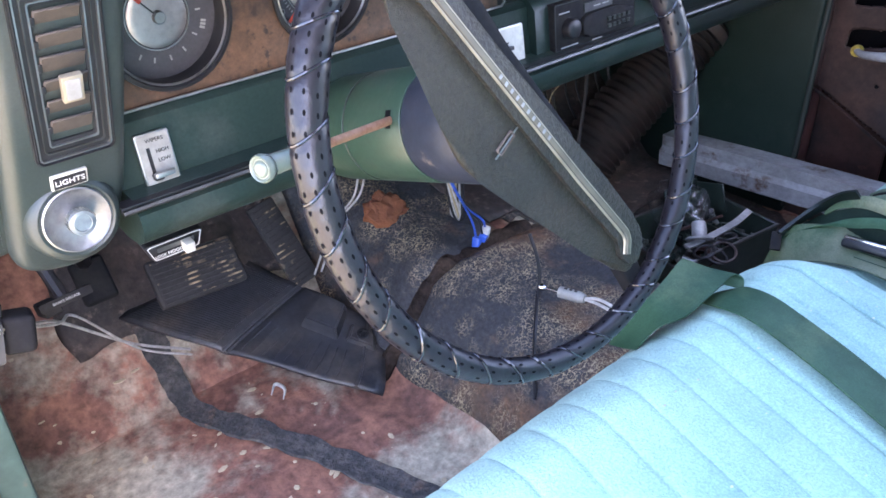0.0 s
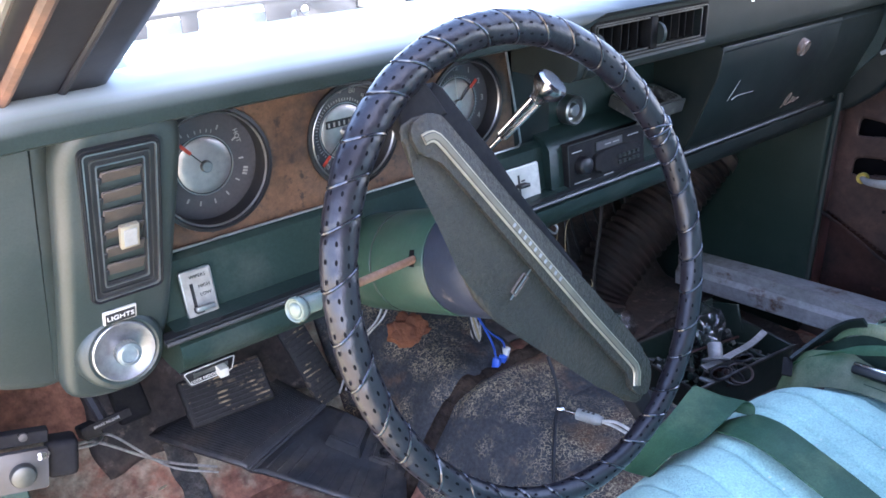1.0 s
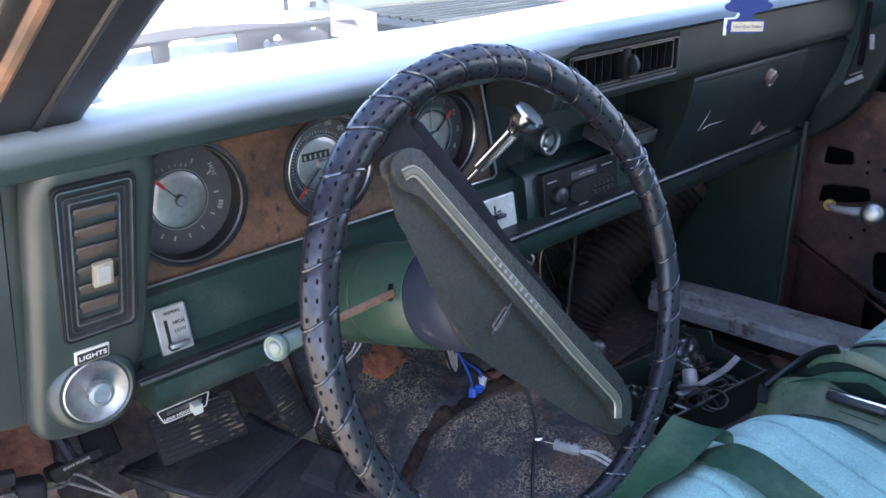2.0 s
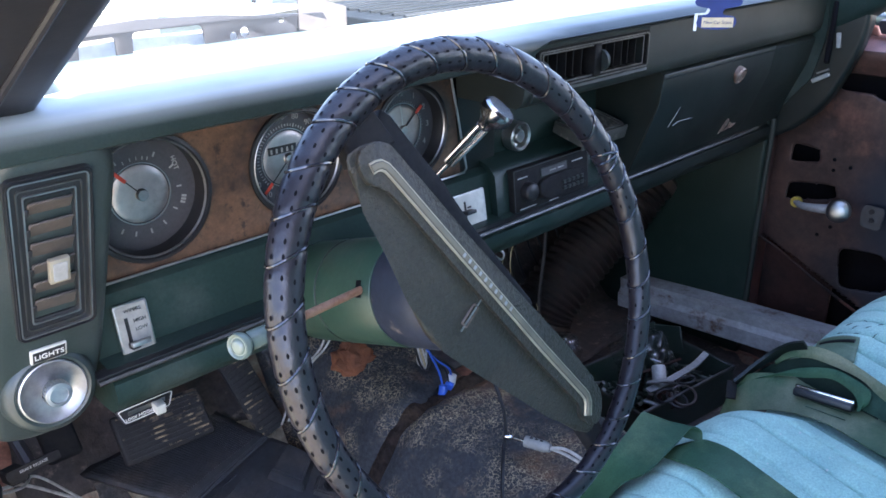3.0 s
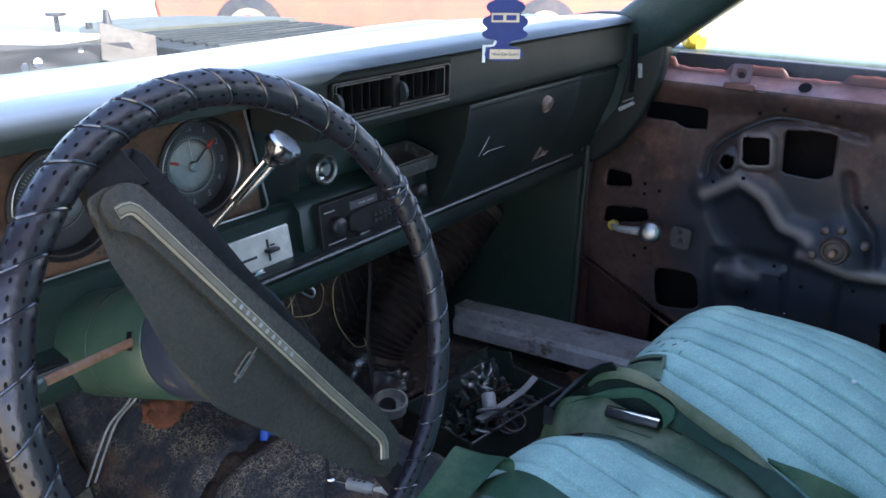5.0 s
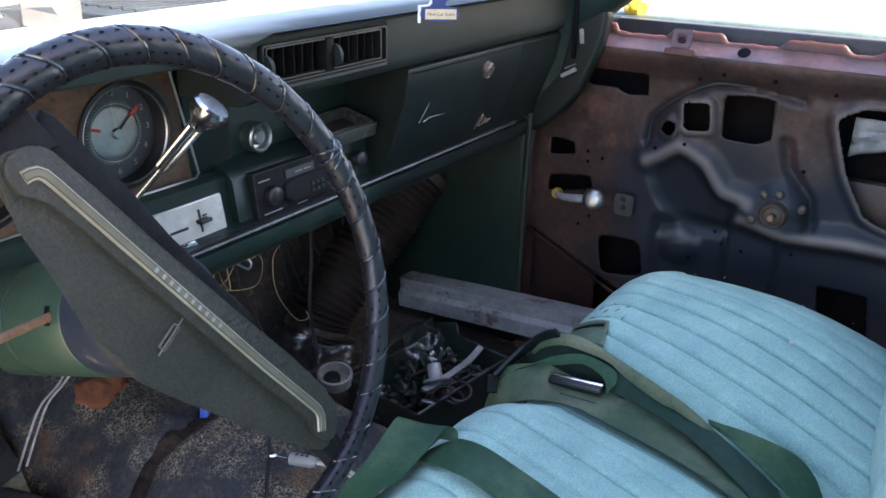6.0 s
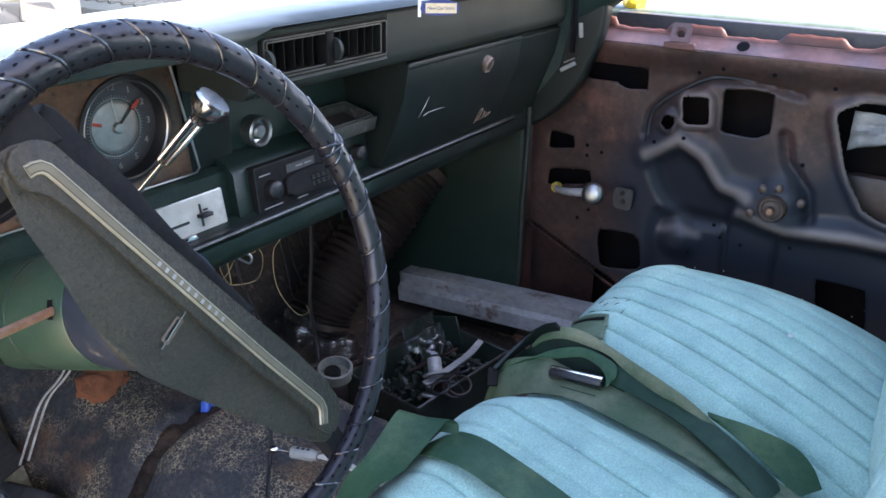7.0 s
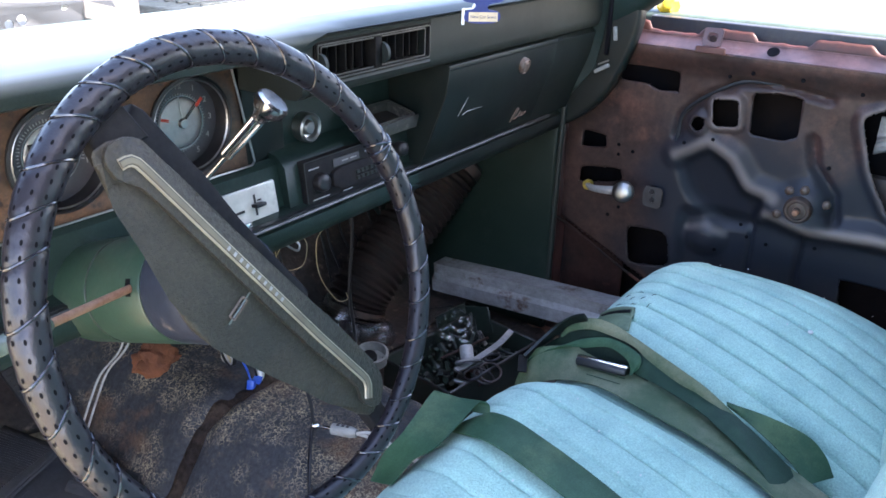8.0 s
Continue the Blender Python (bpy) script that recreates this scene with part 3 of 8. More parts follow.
def ellipse(y, z, a, b, n=20):
    return [(y + a * math.cos(2 * math.pi * k / n), z + b * math.sin(2 * math.pi * k / n)) for k in range(n)]


def plate_with_holes(outline, holes, depth, m):
    """A flat plate with openings right through it, depth thick along z, as a bmesh."""
    cu = bpy.data.curves.new("plate", "CURVE")
    cu.dimensions, cu.fill_mode, cu.extrude, cu.bevel_depth, cu.bevel_resolution = "2D", "BOTH", depth / 2 - 0.0008, 0.0008, 1
    for pts in (outline, *holes):
        sp = cu.splines.new("POLY")
        sp.points.add(len(pts) - 1)
        for p, q in zip(sp.points, pts):
            p.co = (*q, 0, 1)
        sp.use_cyclic_u = True
    tmp = bpy.data.objects.new("tmp", cu)
    scene.collection.objects.link(tmp)
    me = bpy.data.meshes.new_from_object(tmp.evaluated_get(bpy.context.evaluated_depsgraph_get()))
    bpy.data.objects.remove(tmp)
    bm = bmesh.new()
    bm.from_mesh(me)
    bmesh.ops.remove_doubles(bm, verts=bm.verts, dist=1e-6)
    bm.transform(m @ Matrix.Translation((0, 0, depth / 2)))
    return bm


# ---- dashboard ----
def soft2(poly, r=0.3, n=4):
    """The outline with its corners rounded."""
    out = []
    for k in range(len(poly)):
        p0, p1, p2 = (Vector(poly[(k + i) % len(poly)]) for i in (-1, 0, 1))
        a, b = p1.lerp(p0, r), p1.lerp(p2, r)
        for i in range(n + 1):
            t = i / n
            q = a * (1 - t) ** 2 + p1 * 2 * t * (1 - t) + b * t * t
            out.append((q.x, q.y))
    return out


def sweep_pad(profile, x0, x1, steps, shift):
    """As sweep_x, its far edge following the bow of the glass."""
    bm = sweep_x(profile, x0, x1, steps, shift)
    for v in bm.verts:
        if v.co.y > 0.05:
            v.co.y += 0.085 * min(1.0, max(0.0, (v.co.x + 0.3) / 1.1)) * (v.co.y - 0.05) / 0.10
        elif v.co.x > 0.235 and v.co.z < 0.7195:
            v.co.z = 0.7195 - 0.12 * (0.7195 - v.co.z)
    return bm


dash = thing("dashboard", "worn dark green padded car dashboard with burl wood gauge panel", "dashboard")
PAD_TOP = [(0.165, 0.672), (0.155, 0.698), (0.08, 0.712), (0.0, 0.721), (-0.065, 0.7285), (-0.098, 0.7290), (-0.114, 0.7280), (-0.1230, 0.7250), (-0.1290, 0.7190), (-0.1305, 0.7100),
           (-0.1280, 0.7010), (-0.115, 0.6965), (-0.06, 0.691), (-0.02, 0.686), (0.02, 0.675), (0.16, 0.650)]
pad_ = part("pad", sweep_pad(PAD_TOP, -0.372, 0.99, 40, lambda x: (0.0, -0.022 * max(0, (-0.325 - x) / 0.047) ** 2 - 0.02 * max(0, (x - 0.95) / 0.04) ** 2)), PADTOP, dash, "soft green top pad, sunlit paleness painted on top")
# per-vertex paleness of the sunlit top, stronger on the driver's side
lit_vals = pad_.data.attributes.new("lit_top", "FLOAT", "POINT")
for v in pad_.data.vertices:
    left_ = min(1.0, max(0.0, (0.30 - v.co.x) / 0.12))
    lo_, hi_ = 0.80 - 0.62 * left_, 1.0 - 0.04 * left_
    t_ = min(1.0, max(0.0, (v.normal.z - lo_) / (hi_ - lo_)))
    lit_vals.data[v.index].value = t_ * t_ * (3 - 2 * t_) * (0.48 + 0.52 * left_)
part("glass_ledge", sweep_pad([(0.152, 0.690), (0.150, 0.696), (0.20, 0.690), (0.20, 0.660)], -0.36, 0.98, 20, lambda x: (0, 0)), PADLIT, dash)
# vent pod at the driver's end, leaning out at the top
PODM = facing(-0.25, -0.0935, 0.620, -21)
POD = [(0.045, 0.092), (0.053, 0.078), (0.0445, -0.05), (0.040, -0.115), (0.033, -0.155), (0.018, -0.185), (-0.005, -0.196), (-0.028, -0.190),
       (-0.052, -0.182), (-0.0555, -0.17), (-0.047, -0.06), (-0.040, 0.070), (-0.033, 0.088), (-0.020, 0.094)]


def block(outline, z0, z1, rad, seg, m):
    """An outline in the x-y plane, thick from z0 to z1, its corners and front edge rounded off with radius rad."""
    p = [Vector(q) for q in outline]
    cum = [0.0]
    for k in range(len(p)):
        cum.append(cum[-1] + (p[(k + 1) % len(p)] - p[k]).length)
    n, line_, k = 120, [], 0
    for i in range(n):
        d = cum[-1] * i / n
        while cum[k + 1] < d:
            k += 1
        line_.append(p[k].lerp(p[(k + 1) % len(p)], (d - cum[k]) / max(1e-9, cum[k + 1] - cum[k])))
    for _ in range(10):
        line_ = [(line_[k - 1] + line_[k] * 2 + line_[(k + 1) % n]) / 4 for k in range(n)]
    area = sum(line_[k - 1].x * line_[k].y - line_[k].x * line_[k - 1].y for k in range(n))
    side = []
    for k in range(n):
        t = (line_[(k + 1) % n] - line_[k - 1]).normalized()
        side.append(Vector((-t.y, t.x)) * (1 if area > 0 else -1))
    rows = [(0.0, z0)] + [(rad * (1 - math.cos(math.pi / 2 * i / seg)), z1 - rad + rad * math.sin(math.pi / 2 * i / seg)) for i in range(seg + 1)]
    bm = bmesh.new()
    rings = [[bm.verts.new((line_[k].x + side[k].x * d, line_[k].y + side[k].y * d, z)) for k in range(n)] for d, z in rows]
    for a, b in zip(rings, rings[1:]):
        for k in range(n):
            bm.faces.new((a[k], a[(k + 1) % n], b[(k + 1) % n], b[k]))
    bm.faces.new(rings[0][::-1])
    bm.faces.new(rings[-1])
    bmesh.ops.recalc_face_normals(bm, faces=bm.faces[:])
    bm.transform(m)
    return bm


part("pod", block(POD, -0.10, 0.0, 0.012, 6, PODM), PODVINYL, dash, "rounded green vent pod")
SIDE = [(-0.034, 0.098), (-0.040, -0.17), (-0.060, -0.176), (-0.112, -0.150), (-0.118, 0.05), (-0.105, 0.085), (-0.08, 0.10)]
part("end_panel", block(SIDE, -0.12, -0.014, 0.016, 6, PODM), PODVINYL, dash, "green dash end panel")
# burl panel with a chrome rim
part("gauge_panel", plate_with_holes([(-0.200, -0.070), (0.236, -0.070), (0.222, 0.068), (-0.200, 0.068)], [ellipse(-0.139, 0, 0.0555, 0.0555, 40), ellipse(0.012, 0, 0.0520, 0.0520, 40), ellipse(0.161, 0, 0.0520, 0.0520, 40)], 0.010, facing(0, -0.008, 0.620)), WOOD, dash, "burl wood veneer gauge panel", sharp=30)
part("panel_back", box((-0.200, 0.006, 0.545), (0.250, 0.012, 0.690)), BLACK, dash)
part("panel_trim", tube([(0.218, -0.019, 0.684), (0.242, -0.022, 0.562), (0.236, -0.024, 0.5585), (0.20, -0.022, 0.5575), (-0.195, -0.022, 0.5575)], 0.0014, 8), DULLCHROME, dash)
FASCIA = [(0.012, 0.690), (0.0, 0.556), (-0.022, 0.556), (-0.028, 0.551), (-0.030, 0.535), (-0.036, 0.500), (-0.055, 0.4985), (-0.055, 0.490), (-0.062, 0.486),
          (-0.064, 0.474), (-0.058, 0.460), (-0.045, 0.452), (-0.02, 0.450), (0.06, 0.46), (0.06, 0.690)]
part("fascia", sweep_x(FASCIA, -0.212, 0.272, 3), VINYL, dash)
part("trim_strip", sweep_x([(-0.052, 0.4960), (-0.0645, 0.4955), (-0.0660, 0.4935), (-0.0645, 0.4915), (-0.052, 0.4910)], -0.224, 0.905, 3), TRIMDARK, dash, "long thin bright trim strip")
part("trim_line", sweep_x([(-0.050, 0.4985), (-0.0625, 0.4980), (-0.0625, 0.4962), (-0.050, 0.4962)], -0.224, 0.905, 3), BLACK, dash)
# centre stack: radio bay and ashtray niche under the centre vents
STACK = [(0.06, 0.650), (-0.005, 0.650), (-0.01, 0.565), (-0.030, 0.558), (-0.040, 0.548), (-0.046, 0.500), (-0.055, 0.4985), (-0.055, 0.490), (-0.062, 0.486),
         (-0.064, 0.474), (-0.058, 0.460), (-0.045, 0.452), (-0.02, 0.450), (0.06, 0.46)]
part("centre_console", sweep_x(STACK, 0.272, 0.512, 3), VINYL, dash)
part("cluster_end", box((0.236, -0.014, 0.552), (0.300, 0.010, 0.70), 0.003, 2), DARKVINYL, dash)
GLOVE = [(0.02, 0.655), (-0.100, 0.650), (-0.112, 0.640), (-0.104, 0.600), (-0.082, 0.545), (-0.066, 0.500), (-0.055, 0.4985), (-0.055, 0.490), (-0.062, 0.486),
         (-0.064, 0.474), (-0.058, 0.460), (-0.045, 0.452), (-0.02, 0.450), (0.06, 0.46), (0.06, 0.65)]
part("glovebox_surround", sweep_x(GLOVE, 0.512, 0.965, 3), DARKVINYL, dash, "dark green glovebox fascia")
# the glovebox lid stands a little proud
bm = bmesh.new()
lid = [[bm.verts.new((x, y, z)) for y, z in ((-0.1112, 0.645), (-0.1060, 0.604), (-0.0840, 0.545), (-0.0684, 0.506))] for x in (0.5115, 0.68, 0.822)]
for a, b in zip(lid, lid[1:]):
    for k in range(3):
        bm.faces.new((a[k], a[k + 1], b[k + 1], b[k]))
ob = part("glovebox_lid", bm, DARKVINYL, dash)
s = ob.modifiers.new("thickness", "SOLIDIFY")
s.thickness, s.offset = 0.0024, 0
s = ob.modifiers.new("round", "BEVEL")
s.width, s.segments = 0.002, 2
# upper strip over the glovebox; left of it the centre vents sit in an opening
STRIP = [(-0.02, 0.7145), (-0.1195, 0.7145), (-0.1215, 0.712), (-0.120, 0.690), (-0.119, 0.664), (-0.116, 0.654), (-0.108, 0.648), (-0.02, 0.648)]
part("upper_strip", sweep_x(STRIP, 0.452, 0.985, 3), GREYGREEN, dash, "grey-green upper dash strip")
part("vent_lip", sweep_x([(-0.02, 0.667), (-0.119, 0.667), (-0.122, 0.661), (-0.118, 0.653), (-0.108, 0.648), (-0.02, 0.648)], 0.240, 0.452, 3), GREYGREEN, dash)
part("vent_brow", sweep_x([(-0.02, 0.7145), (-0.1195, 0.7145), (-0.1215, 0.712), (-0.1205, 0.7075), (-0.02, 0.7075)], 0.2425, 0.452, 3), GREYGREEN, dash)
part("vent_cheek", sweep_x(STRIP, 0.228, 0.2425, 2), GREYGREEN, dash)
part("dash_end", sweep_x([(0.10, 0.46), (-0.055, 0.50), (-0.115, 0.575), (-0.128, 0.64), (-0.124, 0.715), (0.10, 0.715)], 0.964, 1.006, 3), VINYL, dash)

# ---- steering wheel ----
TILT = 19.74
WC = Vector((0.0, -0.2855, 0.5704))
WHEEL = Matrix.Translation(WC) @ pose(0, 0, 0, 90 - TILT, 0, 0)       # x across, y up the wheel, z to the driver
RIM_R = 0.1896
RIM = Matrix.Translation((0.0216, -0.2697, 0.5630)) @ pose(0, 0, 0, 69.9, 0, -0.2)
wheel = thing("steering_wheel", "large two-spoke steering wheel in a laced black leather cover, turned askew", "steering wheel")


LACES = 36
LACE_AT = [2 * math.pi * (i + 0.42 + 0.22 * random.random()) / LACES for i in range(LACES)]


def rim_t(a):
    """Thickness of the covered rim: the cover bunches up towards the top."""
    return 0.0115 - 0.0007 * math.cos(a) + 0.0022 * math.sin(a)


def torus(R, nu=540, nv=26):
    bm = bmesh.new()
    vs = []
    for i in range(nu):
        a = 2 * math.pi * i / nu
        ring = []
        for j in range(nv):
            b = 2 * math.pi * j / nv
            drawn = min(abs((a - q - 0.052 * math.cos(b) + math.pi) % (2 * math.pi) - math.pi) for q in LACE_AT)
            rr = rim_t(a) * (1.02 + 0.035 * noise.noise((math.cos(a) * 7, math.sin(a) * 7, b)) + 0.02 * noise.noise((math.cos(a) * 26, math.sin(a) * 26, b * 2)) - 0.10 * math.exp(-(drawn / 0.013) ** 2))
            ring.append(bm.verts.new(((R + rr * math.cos(b)) * math.cos(a), (R + rr * math.cos(b)) * math.sin(a), rr * math.sin(b))))
        vs.append(ring)
    for i in range(nu):
        for j in range(nv):
            bm.faces.new((vs[i][j], vs[(i + 1) % nu][j], vs[(i + 1) % nu][(j + 1) % nv], vs[i][(j + 1) % nv]))
    return bm


def placed(bm, m):
    bm.transform(m)
    return bm


part("rim", placed(torus(RIM_R), RIM), LEATHER, wheel, "black leather cover with purple sheen")
# slanted lacing turns
for i in range(LACES):
    q, pts = LACE_AT[i], []
    lean = 0.052 + 0.014 * (random.random() - 0.5)
    for k in range(29):
        b = 2 * math.pi * k / 28
        a = q + lean * math.cos(b)
        t = rim_t(a) * 0.965
        pts.append(((RIM_R + t * math.cos(b)) * math.cos(a), (RIM_R + t * math.cos(b)) * math.sin(a), t * math.sin(b)))
    part("lace", placed(tube(pts, 0.0012, 7, False), RIM), LACE, wheel)
# the two loose ends of the lace, knotted on the far side
KNOT = math.radians(22)
for k in range(3):
    pts = []
    for i in range(15):
        b = 2 * math.pi * (i / 14 * 0.62 - 0.05)
        a = KNOT + (0.05 - 0.045 * k) * math.cos(b) + 0.012 * k
        t = rim_t(a) * 1.05
        pts.append(((RIM_R + t * math.cos(b)) * math.cos(a), (RIM_R + t * math.cos(b)) * math.sin(a), t * math.sin(b)))
    part("knotted_lace", placed(tube(pts, 0.0014, 7), RIM), LACE, wheel)
# punched slots in the leather, in staggered rows
bm = bmesh.new()
ROWS_ROUND = 10
for i in range(LACES):
    a0, a1 = LACE_AT[i], LACE_AT[(i + 1) % LACES]
    a1 += 2 * math.pi if a1 < a0 else 0
    deg = math.degrees((a0 + a1) / 2) % 360
    thin = 0.0 if 80 < deg < 225 else 0.30 if 225 < deg < 320 else 0.6
    for row in range(ROWS_ROUND):
        b2 = 2 * math.pi * (row + 0.5) / ROWS_ROUND
        for k in range(3):
            if random.random() < thin:
                continue
            a = a0 + 0.052 * math.cos(b2) + (a1 - a0) * (k + 0.55 + (0.25 if row % 2 else -0.10)) / 3.05 + 0.004 * (random.random() - 0.5)
            t = rim_t(a) * 1.0
            c = Vector(((RIM_R + t * math.cos(b2)) * math.cos(a), (RIM_R + t * math.cos(b2)) * math.sin(a), t * math.sin(b2)))
            nrm = Vector((math.cos(b2) * math.cos(a), math.cos(b2) * math.sin(a), math.sin(b2)))
            tan = Vector((-math.sin(a), math.cos(a), 0))
            oth = nrm.cross(tan)
            vs = [bm.verts.new(c + nrm * 0.0006 + tan * 0.0020 * math.cos(t2) + oth * 0.0010 * math.sin(t2)) for t2 in (k2 * math.pi / 4 for k2 in range(8))]
            bm.faces.new(vs)
tagged(part("punched_leather", placed(bm, RIM), HOLEBLACK, wheel), kind="stuff")


def slab(outline, z_of, thick, bevel=0.004, seg=3, draft=0.0):
    """A flat outline with a height for each corner, thick behind it, front edge rounded."""
    bm = bmesh.new()
    top = [bm.verts.new((x, y, z_of(x, y))) for x, y in outline]
    cx, cy = (sum(p[k] for p in outline) / len(outline) for k in (0, 1))
    low = [bm.verts.new((x + (cx - x) * draft, y + (cy - y) * draft, z_of(x, y) - thick)) for x, y in outline]
    n = len(outline)
    f = bm.faces.new(top)
    bm.faces.new(low[::-1])
    for k in range(n):
        bm.faces.new((top[k], top[(k + 1) % n], low[(k + 1) % n], low[k]))
    bmesh.ops.bevel(bm, geom=list(f.edges), offset=bevel, segments=seg, affect="EDGES", profile=0.6)
    return bm


# delta-shaped horn pad: a raised band with the bright strip along its straight edge, the wing drooping to the column
HORN_OUT = [(-0.0915, 0.130), (-0.0885, 0.1345), (-0.0767, 0.1385), (-0.062, 0.1395), (-0.0535, 0.1375), (-0.047, 0.1317), (-0.0274, 0.098), (-0.0007, 0.0545), (0.0427, -0.0115), (0.0795, -0.0660), (0.1045, -0.108),
            (0.1090, -0.118), (0.1105, -0.126), (0.1075, -0.137), (0.1000, -0.1465), (0.090, -0.1535), (0.083, -0.1545), (0.072, -0.148), (0.043, -0.1200), (0.0175, -0.0930), (-0.008, -0.0675), (-0.030, -0.045),
            (-0.046, -0.0275), (-0.0535, -0.0185), (-0.0585, -0.0095), (-0.0665, 0.0170), (-0.0755, 0.056), (-0.0860, 0.0915), (-0.0915, 0.122)]
BAND = [(-0.0835, 0.1240), (-0.0770, 0.1340), (-0.060, 0.1358), (-0.052, 0.132), (-0.0475, 0.126), (-0.0300, 0.0970), (-0.0035, 0.0535), (0.040, -0.0125), (0.0770, -0.067), (0.1015, -0.109), (0.1060, -0.119), (0.1065, -0.127),
        (0.1030, -0.137), (0.0950, -0.1465), (0.086, -0.1450), (0.0755, -0.1340), (0.0770, -0.1225), (0.0735, -0.1165), (0.0345, -0.0595), (-0.0415, 0.0665), (-0.0655, 0.1040), (-0.0790, 0.1085)]


def horn_z(x, y):
    d = (x + 0.047) * -0.8453 + (y - 0.1317) * -0.5342     # away from the straight edge
    return -0.0105 - 0.10 * max(0.0, d - 0.028)


part("horn_pad", placed(slab(HORN_OUT, horn_z, 0.014, 0.0075, 6, 0.17), WHEEL), HORN, wheel, "dark green textured vinyl horn pad")
part("raised_band", placed(slab(soft2(BAND, 0.3, 3), lambda x, y: -0.0080, 0.006, 0.0014, 3), WHEEL), HORN, wheel)
part("pad_back", placed(slab([(-0.036, 0.158), (-0.0283, 0.152), (0.0031, 0.0956), (0.0227, 0.0535), (0.0695, -0.0240), (0.0705, -0.0285), (0.062, -0.034), (0.0, 0.03), (-0.06, 0.13)], lambda x, y: -0.0265, 0.016, 0.004), WHEEL), MATTEBLACK, wheel)
for a, b, w_ in (((-0.058, 0.128), (-0.0740, 0.168), 1.0), ((0.092, -0.136), (0.1050, -0.176), 0.55)):
    part("spoke", placed(slab([(a[0] - 0.022 * w_, a[1] - 0.006 * w_), (a[0] + 0.022 * w_, a[1] + 0.004 * w_), (b[0] + 0.019 * w_, b[1] + 0.002), (b[0] - 0.014 * w_, b[1] - 0.004)], lambda x, y: -0.0185, 0.012, 0.004), WHEEL), MATTEBLACK, wheel)


def ribbon(path, w, h0, h1, m):
    """A strip of width w along a flat path, standing from h0 to h1."""
    bm = bmesh.new()
    p = [Vector((*q, 0)) for q in path]
    rows = []
    for i, q in enumerate(p):
        d0 = (q - p[i - 1]).normalized() if i else (p[1] - q).normalized()
        d1 = (p[i + 1] - q).normalized() if i < len(p) - 1 else d0
        d = (d0 + d1).normalized()
        k = w / 2 / max(0.5, d.dot(d0))
        s = Vector((-d.y, d.x, 0)) * k
        rows.append([bm.verts.new(q + s + Vector((0, 0, h0))), bm.verts.new(q + s * 0.8 + Vector((0, 0, h1))), bm.verts.new(q - s * 0.8 + Vector((0, 0, h1))), bm.verts.new(q - s + Vector((0, 0, h0)))])
    for a, b in zip(rows, rows[1:]):
        for k in range(4):
            bm.faces.new((a[k], a[(k + 1) % 4], b[(k + 1) % 4], b[k]))
    bm.faces.new(rows[0])
    bm.faces.new(rows[-1][::-1])
    bm.transform(m)
    return bm


STRIP_PATH = [(-0.0735, 0.1182), (-0.0685, 0.1194), (-0.0640, 0.1192), (-0.0600, 0.1165), (-0.0555, 0.1100), (-0.0299, 0.0684), (0.0502, -0.0608), (0.0838, -0.1120), (0.0868, -0.1175), (0.0872, -0.1240), (0.0832, -0.1345)]
part("bright_strip", ribbon(STRIP_PATH, 0.0095, -0.0090, -0.0066, WHEEL), STRIPMETAL, wheel, "bright metal strip along the horn pad")
part("strip_groove", ribbon(STRIP_PATH, 0.0064, -0.0070, -0.0063, WHEEL), STRIPDARK, wheel, "dark grooves of the strip")
part("strip_centre", ribbon(STRIP_PATH, 0.0046, -0.0066, -0.0058, WHEEL), STRIPTAN, wheel, "dull tan face of the strip")
# raised maker's lettering on the strip, as plain bars
d = Vector((0.0801, -0.1292)).normalized()
for i in range(10):
    q = Vector((-0.0107, 0.0374)) + d * 0.0071 * i
    m = WHEEL @ Matrix.Translation((q.x, q.y, -0.0056)) @ Matrix.Rotation(math.atan2(d.y, d.x), 4, "Z")
    part("letter_bar", box((-0.0013, -0.0019, -0.0004), (0.0011, 0.0016, 0.0002), 0, 1, m), PRINT, wheel)
bd = WHEEL @ Matrix.Translation((-0.0155, -0.0092, horn_z(-0.0155, -0.0092) + 0.0004)) @ Matrix.Rotation(radians(30), 4, "Z")
part("badge", placed(ring_plate(round_rect(0.0205, 0.0062, 0.0010), round_rect(0.0182, 0.0042, 0.0006), 0.0016), bd), RUSTYSCREW, wheel, "small worn rectangular badge")
part("badge_bar", box((-0.0160, -0.0004, 0), (0.0160, 0.0004, 0.0013), 0, 1, bd @ Matrix.Translation((0.001, -0.0008, 0))), DULLCHROME, wheel)

# ---- steering column ----
column = thing("steering_column", "green painted steering column with indicator stalk and gear lever", "steering column")
COLM = Matrix.Translation((0.0156, -0.2697, 0.5650)) @ pose(0, 0, 0, 71.2, 0, -0.6)
part("collar", placed(revolve([(0.0, -0.016), (0.030, -0.016), (0.042, -0.024), (0.0495, -0.040), (0.0503, -0.060), (0.0497, -0.092), (0.0490, -0.0945), (0.0, -0.0945)], 64), COLM), COLLAR, column, "scuffed dark blue collar")
part("jacket", placed(revolve([(0.0, -0.0952), (0.0493, -0.0952), (0.0503, -0.0965), (0.0503, -0.1800), (0.0496, -0.1808), (0.0496, -0.1824), (0.0503, -0.1832), (0.0500, -0.24), (0.046, -0.27), (0.045, -0.52), (0.0, -0.52)], 64), COLM), COLUMN, column, "dusty green painted column jacket")
part("seam_line", placed(revolve([(0.0494, -0.1808), (0.0505, -0.1812), (0.0505, -0.1820), (0.0494, -0.1824)], 64), COLM), GREYGREEN, column)
slot_at = 2.80
